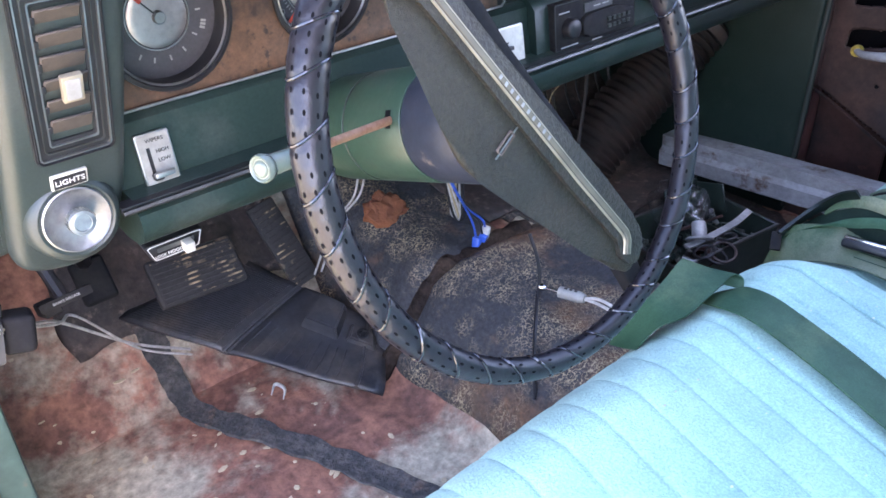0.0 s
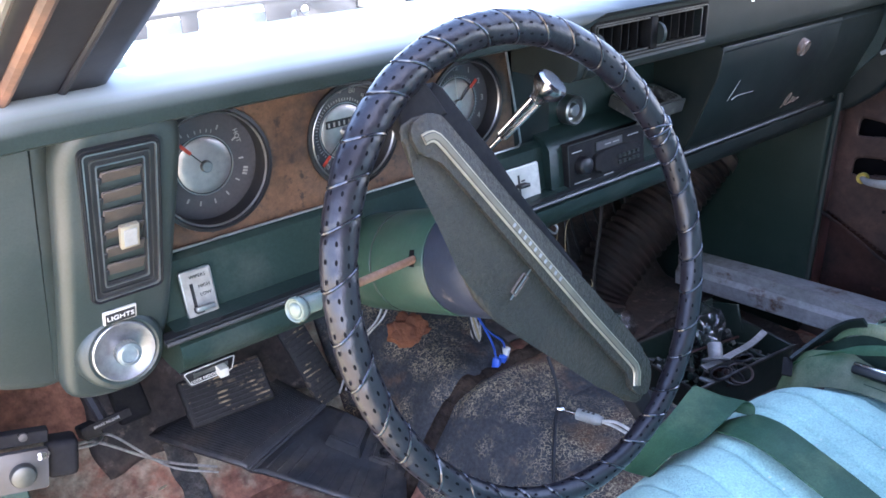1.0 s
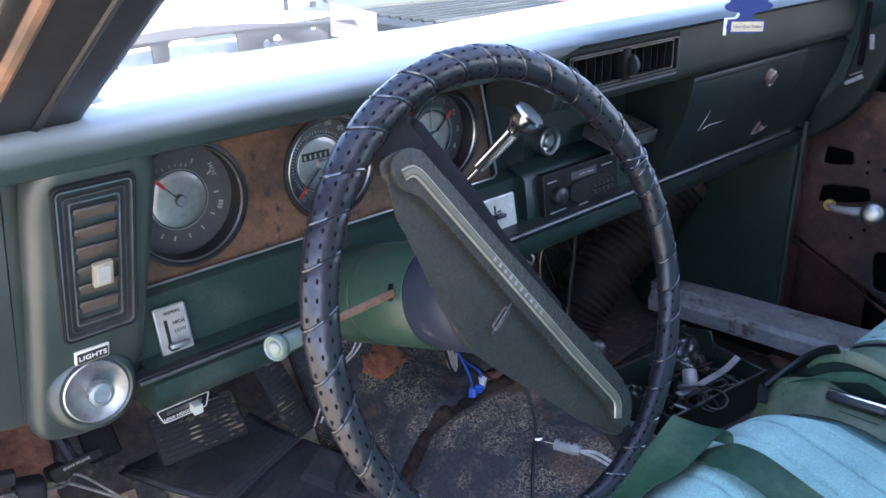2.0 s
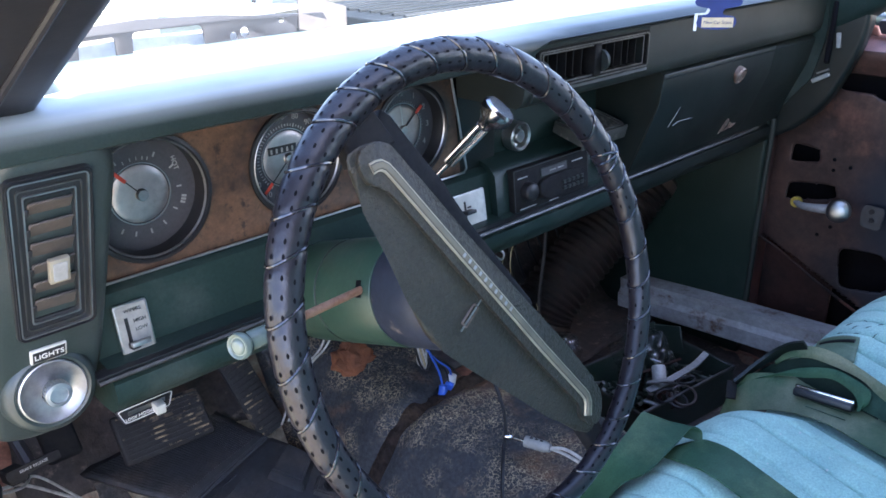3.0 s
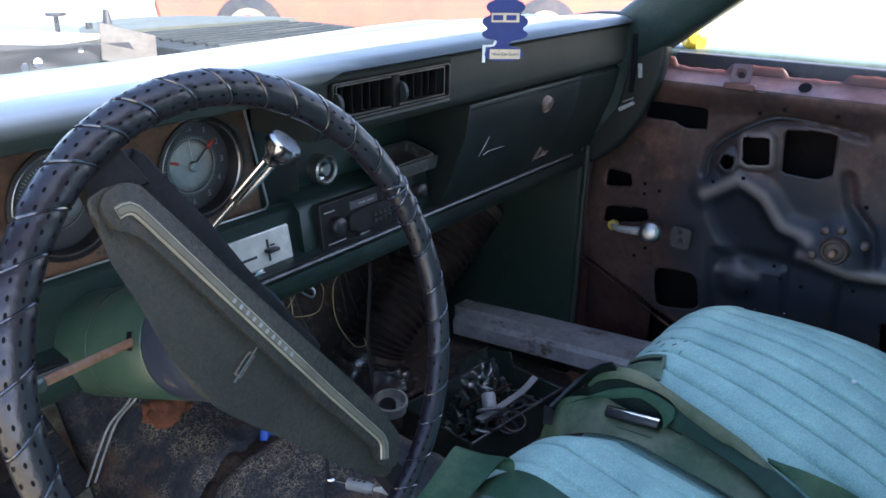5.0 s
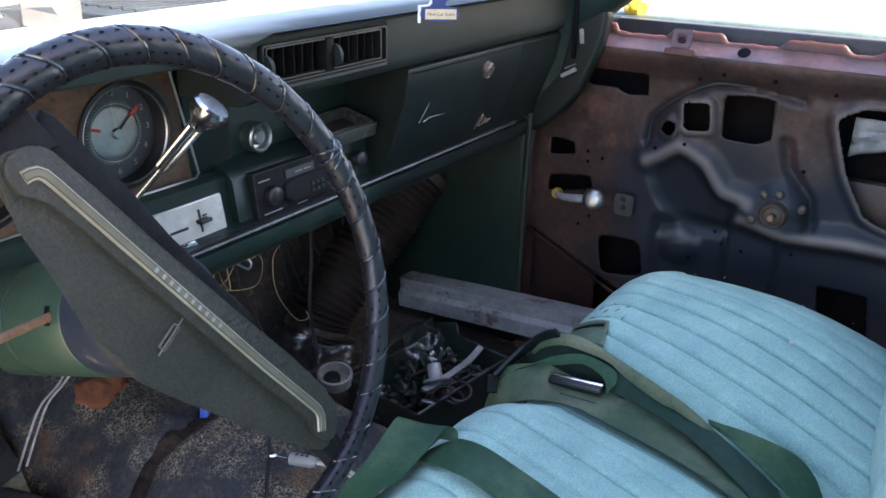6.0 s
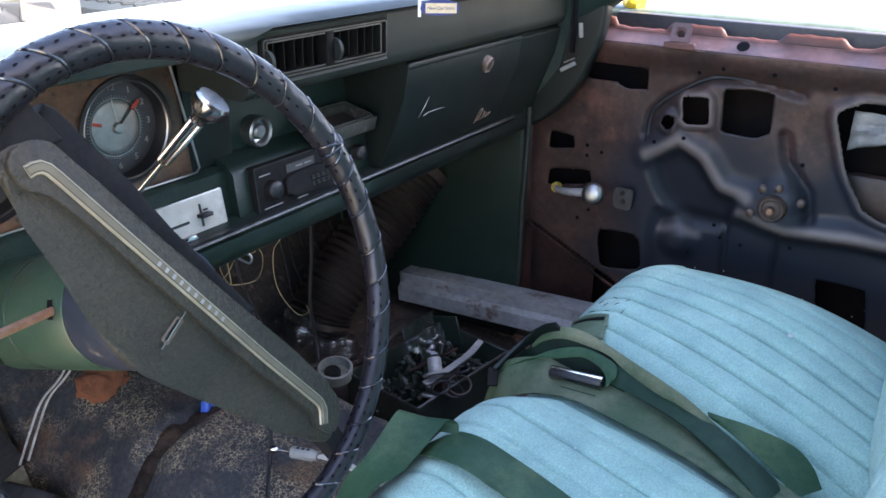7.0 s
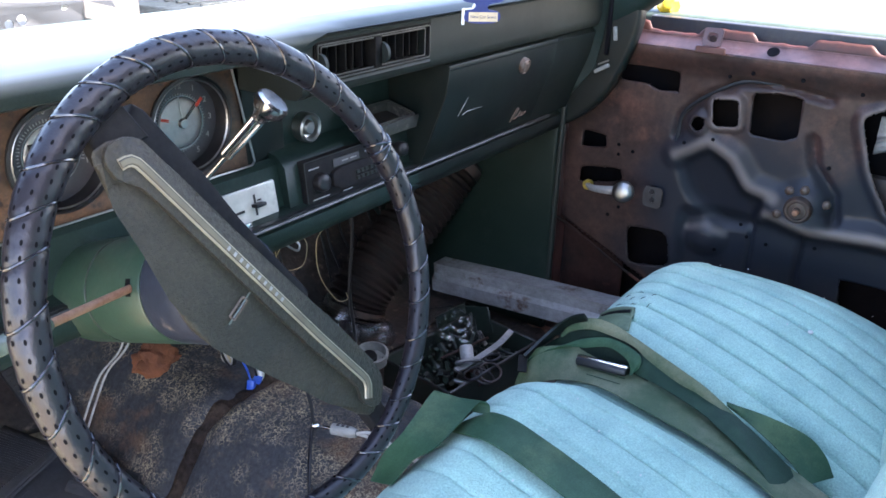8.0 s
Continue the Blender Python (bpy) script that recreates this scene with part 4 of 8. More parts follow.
grid_surface("slot", lambda u, v: COLM @ Vector((0.0507 * math.cos(slot_at + 0.30 * (u - 0.5)), 0.0507 * math.sin(slot_at + 0.30 * (u - 0.5)), -0.1104 + 0.0078 * (v - 0.5))), 8, 2, HOLEBLACK, column)
a, b = COLM @ Vector((0.047 * math.cos(slot_at), 0.047 * math.sin(slot_at), -0.1090)), Vector((-0.180, -0.213, 0.570))
stalk = part("indicator_stalk", tube([a, a.lerp(b, 0.66)], 0.0035, 12), RUSTROD, column, "rusty indicator stalk")
part("sleeve", tube([a.lerp(b, 0.60), a.lerp(b, 0.62), a.lerp(b, 0.92), a.lerp(b, 0.93)], lambda t: 0.0072 if 0.05 < t < 0.98 else 0.0060, 20), PALEGLASS, stalk, "grubby pale green plastic sleeve")
ax = (b - a).to_track_quat("Z", "Y").to_matrix().to_4x4()
part("end_cap", placed(revolve([(0.0, -0.008), (0.0078, -0.008), (0.0115, -0.0055), (0.0128, -0.001), (0.0126, 0.0020), (0.0112, 0.0038), (0.0098, 0.0032), (0.0090, 0.0020), (0.0076, 0.0020), (0.0066, 0.0038), (0.0040, 0.0048), (0.0, 0.0048)], 32), Matrix.Translation(a.lerp(b, 0.965)) @ ax @ Matrix.Scale(0.78, 4)), PALEGLASS, stalk, "round pale green end knob with a ringed face")
a, b = Vector((0.100, -0.080, 0.569)), Vector((0.147, -0.157, 0.669))
gear = part("gear_lever", tube([Vector((0.045, -0.040, 0.480)), Vector((0.078, -0.056, 0.530)), a, a.lerp(b, 0.40), a.lerp(b, 0.56)], 0.0031, 14), CHROME, column, "bright chrome gear lever")
bm = bmesh.new()
lever_axis = (b - a).to_track_quat("Z", "Y").to_matrix()
rings = [[bm.verts.new(a.lerp(b, t_) + lever_axis @ Vector(((r_ - 0.0009 * (k % 2)) * math.cos(k * math.pi / 16), (r_ - 0.0009 * (k % 2)) * math.sin(k * math.pi / 16), 0))) for k in range(32)]
         for t_, r_ in ((0.45, 0.0036), (0.455, 0.0058), (0.47, 0.0064), (0.64, 0.0067), (0.83, 0.0071), (0.84, 0.0060))]
for p_, q_ in zip(rings, rings[1:]):
    for k in range(32):
        bm.faces.new((p_[k], p_[(k + 1) % 32], q_[(k + 1) % 32], q_[k]))
bm.faces.new(rings[0])
bm.faces.new(rings[-1][::-1])
part("sleeve", bm, CHROME, gear, "fluted chrome sleeve", sharp=20)
part("groove", tube([a.lerp(b, 0.835), a.lerp(b, 0.850)], 0.0072, 20), DARKMETAL, gear)
part("knob", tube([a.lerp(b, t) for t in (0.845, 0.87, 0.905, 0.945, 1.01, 1.03)], lambda t: (0.0074, 0.0082, 0.0120, 0.0168, 0.0174, 0.0150)[min(5, round(t * 5))], 28), CHROME, gear, "flared chrome knob")

# ---- bench seat ----
seat = thing("bench_seat", "worn aqua cloth bench seat with pleats running front to back", "car seat")
PLEAT = 0.0465


def lump(x):
    """Two sitting places with a dip between them and rounded outer ends."""
    left = min(1.0, max(0.0, (x + 0.43) / 0.12))
    right = min(1.0, max(0.0, (0.955 - x) / 0.21))
    ends = (1 - (1 - left) ** 2.5) * (1 - (1 - right) ** 2.5)
    return ends - 0.55 * math.exp(-((x - 0.455) / 0.065) ** 2)


def smooth01(t):
    t = max(0.0, min(1.0, t))
    return t * t * (3 - 2 * t)


def pleat(x):
    """Rounded puffs between narrow sewn seams."""
    t = abs(((x - 0.006) / PLEAT) % 1.0 - 0.5) * 2
    return (0.0065 * ((1 - t ** 5) - 0.8) - 0.0028 * math.exp(-((1 - t) / 0.07) ** 2)) * (0.20 + 0.35 * smooth01((x - 0.05) / 0.3) + 0.80 * smooth01((x - 0.40) / 0.2))


def slant(x, y):
    """The seams drift sideways towards the crease."""
    return (0.18 + 0.06 * smooth01((x - 0.40) / 0.2)) * smooth01((x + 0.43) / 0.2) * smooth01((0.955 - x) / 0.2) * (y + 0.45)


def crown(x):
    """How far the cushion swells between its front roll and the crease."""
    return 0.012 + 0.019 * smooth01((x - 0.52) / 0.25)


def cushion_fn(u, v):
    seam = -0.43 + 1.385 * u
    x = seam + slant(seam, -0.283 - 0.085 * smooth01((v - 0.25) / 0.35) - 0.37 * max(0.0, v - 0.6) / 0.4)
    h = lump(x)
    top = 0.255 + 0.070 * h
    front = -0.283 - 0.03 * (1 - h) - 0.02 * smooth01((x - 0.35) / 0.2)
    # path over the front roll and back to the crease
    if v < 0.25:
        t = v / 0.25
        y, z = front + 0.012 * (1 - t), FLOOR_Z + 0.06 + (top - 0.085 - FLOOR_Z - 0.06) * t
        ny, nz = 1, 0
    elif v < 0.6:
        a = (v - 0.25) / 0.35 * math.pi / 2
        y, z = front - 0.085 + 0.085 * math.cos(a), top - 0.085 + 0.085 * math.sin(a)
        ny, nz = math.cos(a), math.sin(a)
    else:
        t = (v - 0.6) / 0.4
        y, z = front - 0.085 - (0.40 - 0.03) * t, top - 0.002 - 0.075 * t + crown(x) * math.sin(t * math.pi)
        ny, nz = 0, 1
    puff = pleat(seam)
    puff += 0.004 * noise.noise((x * 6, y * 5, z * 5))
    y += ny * puff
    z += nz * puff
    return (x, y, z)


def seat_z(x, y):
    """Height of the cushion's top."""
    h = lump(x)
    top, front = 0.255 + 0.070 * h, -0.283 - 0.03 * (1 - h) - 0.02 * smooth01((x - 0.35) / 0.2)
    if y > front - 0.085:
        return top - 0.085 + math.sqrt(max(0.0, 0.085 ** 2 - min(0.085, y - front + 0.085) ** 2))
    t = (front - 0.085 - y) / 0.37
    return top - 0.075 * t + crown(x) * math.sin(min(1, t) * math.pi) + 0.002


grid_surface("cushion", cushion_fn, 760, 60, CLOTH, seat, "aqua pleated cushion")


def back_fn(u, v):
    x = -0.43 + 1.385 * u
    h = lump(x)
    a = 0.62 * v
    y = -0.713 + 0.030 * math.sin(min(1, v * 6) * math.pi / 2) + 0.02 * h - a * 0.25 - 0.03
    z = 0.25 + a * 0.93
    puff = pleat(x)
    return (x, y + puff, z)


grid_surface("backrest", back_fn, 330, 24, CLOTH, seat, "aqua pleated backrest", 0.02)
part("seat_base", box((-0.40, -0.66, 0.035), (0.93, -0.29, 0.18), 0.02, 2), DARKMETAL, seat)

# ---- passenger door, stripped to its inner steel ----
def nearest(poly, y, z):
    best = (9, None)
    for (y0, z0), (y1, z1) in zip(poly, poly[1:] + poly[:1]):
        dy, dz = y1 - y0, z1 - z0
        t = max(0, min(1, ((y - y0) * dy + (z - z0) * dz) / (dy * dy + dz * dz)))
        q = (y0 + dy * t, z0 + dz * t)
        d = math.hypot(y - q[0], z - q[1])
        if d < best[0]:
            best = (d, q)
    return best


def soft_poly(poly, r=0.25, n=5):
    """The outline with its corners rounded."""
    out = []
    for k in range(len(poly)):
        p0, p1, p2 = (Vector(poly[(k + i) % len(poly)]) for i in (-1, 0, 1))
        a, b = p1.lerp(p0, r), p1.lerp(p2, r)
        for i in range(n + 1):
            t = i / n
            q = a * (1 - t) ** 2 + p1 * 2 * t * (1 - t) + b * t * t
            out.append((q.x, q.y))
    return out


HOLES = [soft_poly([(-0.144, 0.582), (-0.253, 0.581), (-0.255, 0.546), (-0.219, 0.542), (-0.195, 0.552), (-0.145, 0.552)], 0.15),
         soft_poly([(-0.316, 0.545), (-0.362, 0.549), (-0.369, 0.501), (-0.324, 0.496)], 0.22),
         soft_poly([(-0.382, 0.561), (-0.423, 0.568), (-0.459, 0.565), (-0.463, 0.501), (-0.441, 0.490), (-0.387, 0.492)], 0.12),
         soft_poly([(-0.552, 0.549), (-0.587, 0.571), (-0.690, 0.570), (-0.720, 0.375), (-0.620, 0.400), (-0.581, 0.464)], 0.2),
         ellipse(-0.298, 0.497, 0.012, 0.013),
         soft_poly([(-0.082, 0.448), (-0.128, 0.445), (-0.133, 0.422), (-0.081, 0.414)], 0.25),
         soft_poly([(-0.084, 0.376), (-0.163, 0.386), (-0.172, 0.362), (-0.082, 0.340)], 0.25),
         soft_poly([(-0.189, 0.276), (-0.270, 0.283), (-0.283, 0.215), (-0.202, 0.200)], 0.25),
         soft_poly([(-0.572, 0.268), (-0.648, 0.269), (-0.662, 0.190), (-0.585, 0.190)], 0.12)]
RECESS = soft_poly([(-0.274, 0.425), (-0.320, 0.458), (-0.362, 0.436), (-0.392, 0.391), (-0.437, 0.383), (-0.415, 0.325), (-0.357, 0.320), (-0.301, 0.365)], 0.3)
LOWER = soft_poly([(-0.290, 0.330), (-0.330, 0.340), (-0.420, 0.335), (-0.440, 0.360), (-0.520, 0.340), (-0.95, 0.345), (-0.95, 0.10), (-0.30, 0.10)], 0.15)


def gap(pts, Y, Z, closed=False):
    """Distance of the points (Y, Z) to a line of points."""
    best = np.full(np.shape(Y), 9.0)
    for (y0, z0), (y1, z1) in zip(pts, pts[1:] + (pts[:1] if closed else [])):
        dy, dz = y1 - y0, z1 - z0
        t = np.clip(((Y - y0) * dy + (Z - z0) * dz) / (dy * dy + dz * dz + 1e-12), 0, 1)
        best = np.minimum(best, np.hypot(Y - y0 - dy * t, Z - z0 - dz * t))
    return best


def within(poly, Y, Z):
    c = np.zeros(np.shape(Y), bool)
    for (y0, z0), (y1, z1) in zip(poly, poly[1:] + poly[:1]):
        if z0 != z1:
            c ^= ((z0 > Z) != (z1 > Z)) & (Y < (y1 - y0) * (Z - z0) / (z1 - z0) + y0)
    return c


def smoothstep(t):
    t = np.clip(t, 0.0, 1.0)
    return t * t * (3 - 2 * t)


ARCH = [(-0.262, 0.470), (-0.266, 0.507), (-0.299, 0.541), (-0.360, 0.577), (-0.421, 0.580), (-0.500, 0.568)]
RIDGE = [(-0.439, 0.362), (-0.514, 0.347), (-0.606, 0.357), (-0.80, 0.352)]
RIDGE2 = [(-0.486, 0.500), (-0.498, 0.458), (-0.535, 0.415), (-0.545, 0.370)]
SHOULDER = [(-0.268, 0.436), (-0.290, 0.446), (-0.320, 0.468), (-0.365, 0.445), (-0.400, 0.400), (-0.445, 0.392)]


def relief(Y, Z):
    """How far the stamped steel stands into the cabin."""
    Y, Z = np.asarray(Y, float), np.asarray(Z, float)

    def sunk(poly, width):
        d = gap(poly, Y, Z, True)
        return smoothstep(np.where(within(poly, Y, Z), d, -d) / width + 0.5)

    h = -0.018 * sunk(RECESS, 0.032) - 0.014 * sunk(LOWER, 0.030)
    h = h - 0.009 * smoothstep(1 - gap(ARCH, Y, Z) / 0.013)
    h = h + 0.015 * smoothstep(1 - gap(RIDGE, Y, Z) / 0.034)
    h = h - 0.011 * smoothstep(1 - gap(RIDGE2, Y, Z) / 0.014)
    h = h + 0.010 * smoothstep(1 - gap(SHOULDER, Y, Z) / 0.036)
    h = h - 0.006 * smoothstep(1 - gap([(-0.415, 0.330), (-0.418, 0.250), (-0.430, 0.100)], Y, Z) / 0.008) - 0.006 * smoothstep(1 - gap([(-0.500, 0.330), (-0.505, 0.100)], Y, Z) / 0.008)
    h = h + 0.014 * smoothstep(1.25 - np.hypot((Y + 0.337) / 0.038, (Z - 0.285) / 0.034))
    h = h + 0.016 * smoothstep(1.3 - np.hypot(Y + 0.497, Z - 0.385) / 0.045)
    for k in (1, 4):
        h = h + 0.009 * smoothstep(1 - gap(HOLES[k], Y, Z, True) / 0.013)
    h = h + 0.010 * smoothstep(1 - gap(HOLES[3], Y, Z, True) / 0.020)
    h = h + 0.024 * smoothstep((Z - 0.572) / 0.046)            # shoulder under the window
    return h + 0.0015 * np.sin(Y * 31 + 2 * np.sin(Z * 17)) * np.sin(Z * 27)


def door_panel():
    y0, y1, z0, z1, step = -1.00, -0.045, 0.06, 0.624, 0.004
    ny, nz = round((y1 - y0) / step), round((z1 - z0) / step)
    Y, Z = np.meshgrid(np.linspace(y0, y1, ny + 1), np.linspace(z0, z1, nz + 1), indexing="ij")
    for h in HOLES:
        d = gap(h, Y, Z, True)
        for i, j in zip(*np.nonzero(d < step * 0.52)):
            Y[i, j], Z[i, j] = nearest(h, Y[i, j], Z[i, j])[1]
    X = DOOR_X - relief(Y, Z)
    cy = (Y[:-1, :-1] + Y[1:, :-1] + Y[1:, 1:] + Y[:-1, 1:]) / 4
    cz = (Z[:-1, :-1] + Z[1:, :-1] + Z[1:, 1:] + Z[:-1, 1:]) / 4
    keep = ~(cy > -0.045 - 2.15 * np.maximum(0, 0.267 - cz))
    for h in HOLES:
        keep &= ~within(h, cy, cz)
    bm = bmesh.new()
    layer = bm.verts.layers.float.new("rubbed")
    recess_tone = bm.verts.layers.float.new("recess_tone")
    vs = {}

    def vert(i, j):
        if (i, j) not in vs:
            vs[i, j] = bm.verts.new((X[i, j], Y[i, j], Z[i, j]))
        return vs[i, j]

    for i, j in zip(*np.nonzero(keep)):
        bm.faces.new((vert(i, j), vert(i + 1, j), vert(i + 1, j + 1), vert(i, j + 1)))
    # paint rubbed off along the stamped edges
    rub = np.maximum.reduce([0.8 * smoothstep(1.1 - gap(SHOULDER, Y, Z) / 0.016), smoothstep(1.2 - gap(RIDGE, Y, Z) / 0.013), 0.6 * smoothstep(1.1 - gap(HOLES[1], Y, Z, True) / 0.010),
                             0.6 * smoothstep(1.1 - gap(HOLES[3], Y, Z, True) / 0.010), 0.5 * smoothstep(1.1 - gap([(-0.305, 0.300), (-0.337, 0.312), (-0.370, 0.300)], Y, Z) / 0.010)])
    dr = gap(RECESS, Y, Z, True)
    recess_in = smoothstep(np.where(within(RECESS, Y, Z), dr, -dr) / 0.012 + 0.4)
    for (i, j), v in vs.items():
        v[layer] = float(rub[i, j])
        v[recess_tone] = float(recess_in[i, j])
    return bm


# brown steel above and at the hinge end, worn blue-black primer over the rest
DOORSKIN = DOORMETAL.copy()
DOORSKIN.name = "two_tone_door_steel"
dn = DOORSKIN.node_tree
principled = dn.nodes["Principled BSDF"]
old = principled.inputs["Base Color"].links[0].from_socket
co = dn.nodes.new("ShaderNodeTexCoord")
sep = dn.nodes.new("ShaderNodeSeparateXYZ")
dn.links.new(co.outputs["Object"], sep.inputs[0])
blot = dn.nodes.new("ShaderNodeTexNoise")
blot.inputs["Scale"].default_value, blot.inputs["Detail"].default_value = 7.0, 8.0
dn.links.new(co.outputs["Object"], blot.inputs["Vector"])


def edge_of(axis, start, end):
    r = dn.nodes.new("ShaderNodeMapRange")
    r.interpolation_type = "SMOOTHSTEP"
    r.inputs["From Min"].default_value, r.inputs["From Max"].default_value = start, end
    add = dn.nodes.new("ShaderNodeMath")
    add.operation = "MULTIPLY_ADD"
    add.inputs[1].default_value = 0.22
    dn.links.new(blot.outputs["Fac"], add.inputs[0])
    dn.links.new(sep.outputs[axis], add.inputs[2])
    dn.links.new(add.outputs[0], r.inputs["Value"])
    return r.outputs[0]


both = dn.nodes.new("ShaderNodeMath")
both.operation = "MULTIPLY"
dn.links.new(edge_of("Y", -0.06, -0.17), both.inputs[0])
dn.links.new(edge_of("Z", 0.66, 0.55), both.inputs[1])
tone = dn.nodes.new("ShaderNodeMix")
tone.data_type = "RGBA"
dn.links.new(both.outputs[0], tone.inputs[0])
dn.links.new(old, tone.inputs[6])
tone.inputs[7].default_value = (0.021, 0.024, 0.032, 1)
rubbed = dn.nodes.new("ShaderNodeAttribute")
rubbed.attribute_name = "rubbed"
patchy = dn.nodes.new("ShaderNodeMath")
patchy.operation = "MULTIPLY"
dn.links.new(rubbed.outputs["Fac"], patchy.inputs[0])
dn.links.new(blot.outputs["Fac"], patchy.inputs[1])
bare = dn.nodes.new("ShaderNodeMix")
bare.data_type = "RGBA"
dn.links.new(patchy.outputs[0], bare.inputs[0])
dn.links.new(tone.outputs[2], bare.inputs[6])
bare.inputs[7].default_value = (0.38, 0.31, 0.28, 1)
# near-black inside the big stamping
recess_attr = dn.nodes.new("ShaderNodeAttribute")
recess_attr.attribute_name = "recess_tone"
recess_mix = dn.nodes.new("ShaderNodeMix")
recess_mix.data_type = "RGBA"
dn.links.new(recess_attr.outputs["Fac"], recess_mix.inputs[0])
dn.links.new(bare.outputs[2], recess_mix.inputs[6])
recess_mix.inputs[7].default_value = (0.009, 0.011, 0.017, 1)
dn.links.new(recess_mix.outputs[2], principled.inputs["Base Color"])
# the darkened stamping is dull
dull = dn.nodes.new("ShaderNodeMath")
dull.operation = "MULTIPLY_ADD"
dull.inputs[1].default_value = 0.40
dn.links.new(recess_attr.outputs["Fac"], dull.inputs[0])
dn.links.new(principled.inputs["Roughness"].links[0].from_socket, dull.inputs[2])
dn.links.new(dull.outputs[0], principled.inputs["Roughness"])

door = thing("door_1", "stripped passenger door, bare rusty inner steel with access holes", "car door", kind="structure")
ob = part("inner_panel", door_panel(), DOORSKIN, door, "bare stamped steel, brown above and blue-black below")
s = ob.modifiers.new("thickness", "SOLIDIFY")
s.thickness, s.offset = 0.003, 1
# outer skin near-black: the shade of the door cavity is in its colour
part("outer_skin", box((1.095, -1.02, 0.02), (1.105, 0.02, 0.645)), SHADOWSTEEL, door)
bead = [Vector((DOOR_X - float(relief(y, z)) - 0.001, y, z)) for y, z in [(-0.262, 0.458)] + ARCH[:-1]]
part("sealer_bead", tube(smooth_line(bead, 6), lambda t: 0.0042 * min(1.0, 4 * t + 0.3, 4 * (1 - t) + 0.3), 8), SEALER, door, "black sealer bead")
part("hinge_panel", box((1.040, -0.185, 0.02), (1.046, -0.05, 0.268), 0.002, 1), REDDARK, door)
part("door_front", box((1.03, -0.045, 0.05), (1.10, -0.02, 0.62), 0.004, 2), REDMETAL, door)


def slope_fn(u, v):
    """The soft roll between the panel and its lip."""
    y = -0.105 - 0.895 * u
    a = v * math.pi / 2
    w = 0.004 * noise.noise((y * 22, 1, 0)) * math.sin(v * math.pi)
    return (DOOR_X - 0.024 + 0.040 * math.sin(a) ** 1.2, y, 0.622 + 0.018 * (1 - math.cos(a)) ** 0.7 + w + 0.022 * v * math.exp(-((y + 0.10) / 0.05) ** 2))


def lip_fn(u, v):
    y = -0.105 - 0.895 * u
    cut = float(smoothstep(0.5 + 9.0 * noise.noise((y * 11, 3, 0))))
    return (DOOR_X + 0.016 + 0.006 * v, y, 0.638 + 0.022 * math.exp(-((y + 0.10) / 0.05) ** 2) + v * (0.005 + 0.013 * cut + 0.002 * noise.noise((y * 60, 0, 0))))


grid_surface("top_flange", slope_fn, 140, 10, GLAREPINK, door, "rolled top flange, worn red metal with pink glare painted in", 0.002)
grid_surface("top_lip", lip_fn, 170, 4, LIPRED, door, "ragged dark red top lip", 0.0015)
part("lip_hole", placed(revolve([(0, 0.001), (0.009, 0.001), (0.010, 0.0), (0, 0.0)], 20), pose(1.012, -0.402, 0.6335, 0, -40, 0)), HOLEBLACK, door)
brace = smooth_line([(1.004, -0.050, 0.266), (1.002, -0.110, 0.239), (1.002, -0.170, 0.207), (1.004, -0.255, 0.167), (1.006, -0.40, 0.10)], 6)
part("edge_brace", tube(brace, 0.0028, 8), REDDARK, door, "rolled front edge of the door")
# added strip, blocks sun leaking through the slot onto the hinge pillar
part("leak_cover", box((1.030, -1.0, 0.612), (1.066, -0.05, 0.626)), REDMETAL, door)
part("window_seal", box((1.065, -1.0, 0.60), (1.085, -0.17, 0.664), 0.003, 2), RUBBER, door, "black window seal")
part("outer_ledge", box((1.087, -1.0, 0.60), (1.155, -0.12, 0.668), 0.012, 3), LEDGE, door, "dark green outer window seal")

# ---- outdoors ----
ground = tagged(part("ground", box((-60, -60, -0.34), (60, 90, -0.30)), GROUND), "dry sunlit yard ground with patches of grass", "ground", kind="structure")

# ---- things set into the dashboard ----
def tick(parent, m, r, deg, length, width, material=PRINT, h=0.0006, name="tick"):
    """A short mark at clock angle deg (0 up, clockwise) on a dial."""
    q = m @ Matrix.Rotation(radians(-deg), 4, "Z") @ Matrix.Translation((0, r, 0))
    return part(name, box((-width / 2, -length / 2, 0), (width / 2, length / 2, h), 0, 1, q), material, parent, smooth=False)


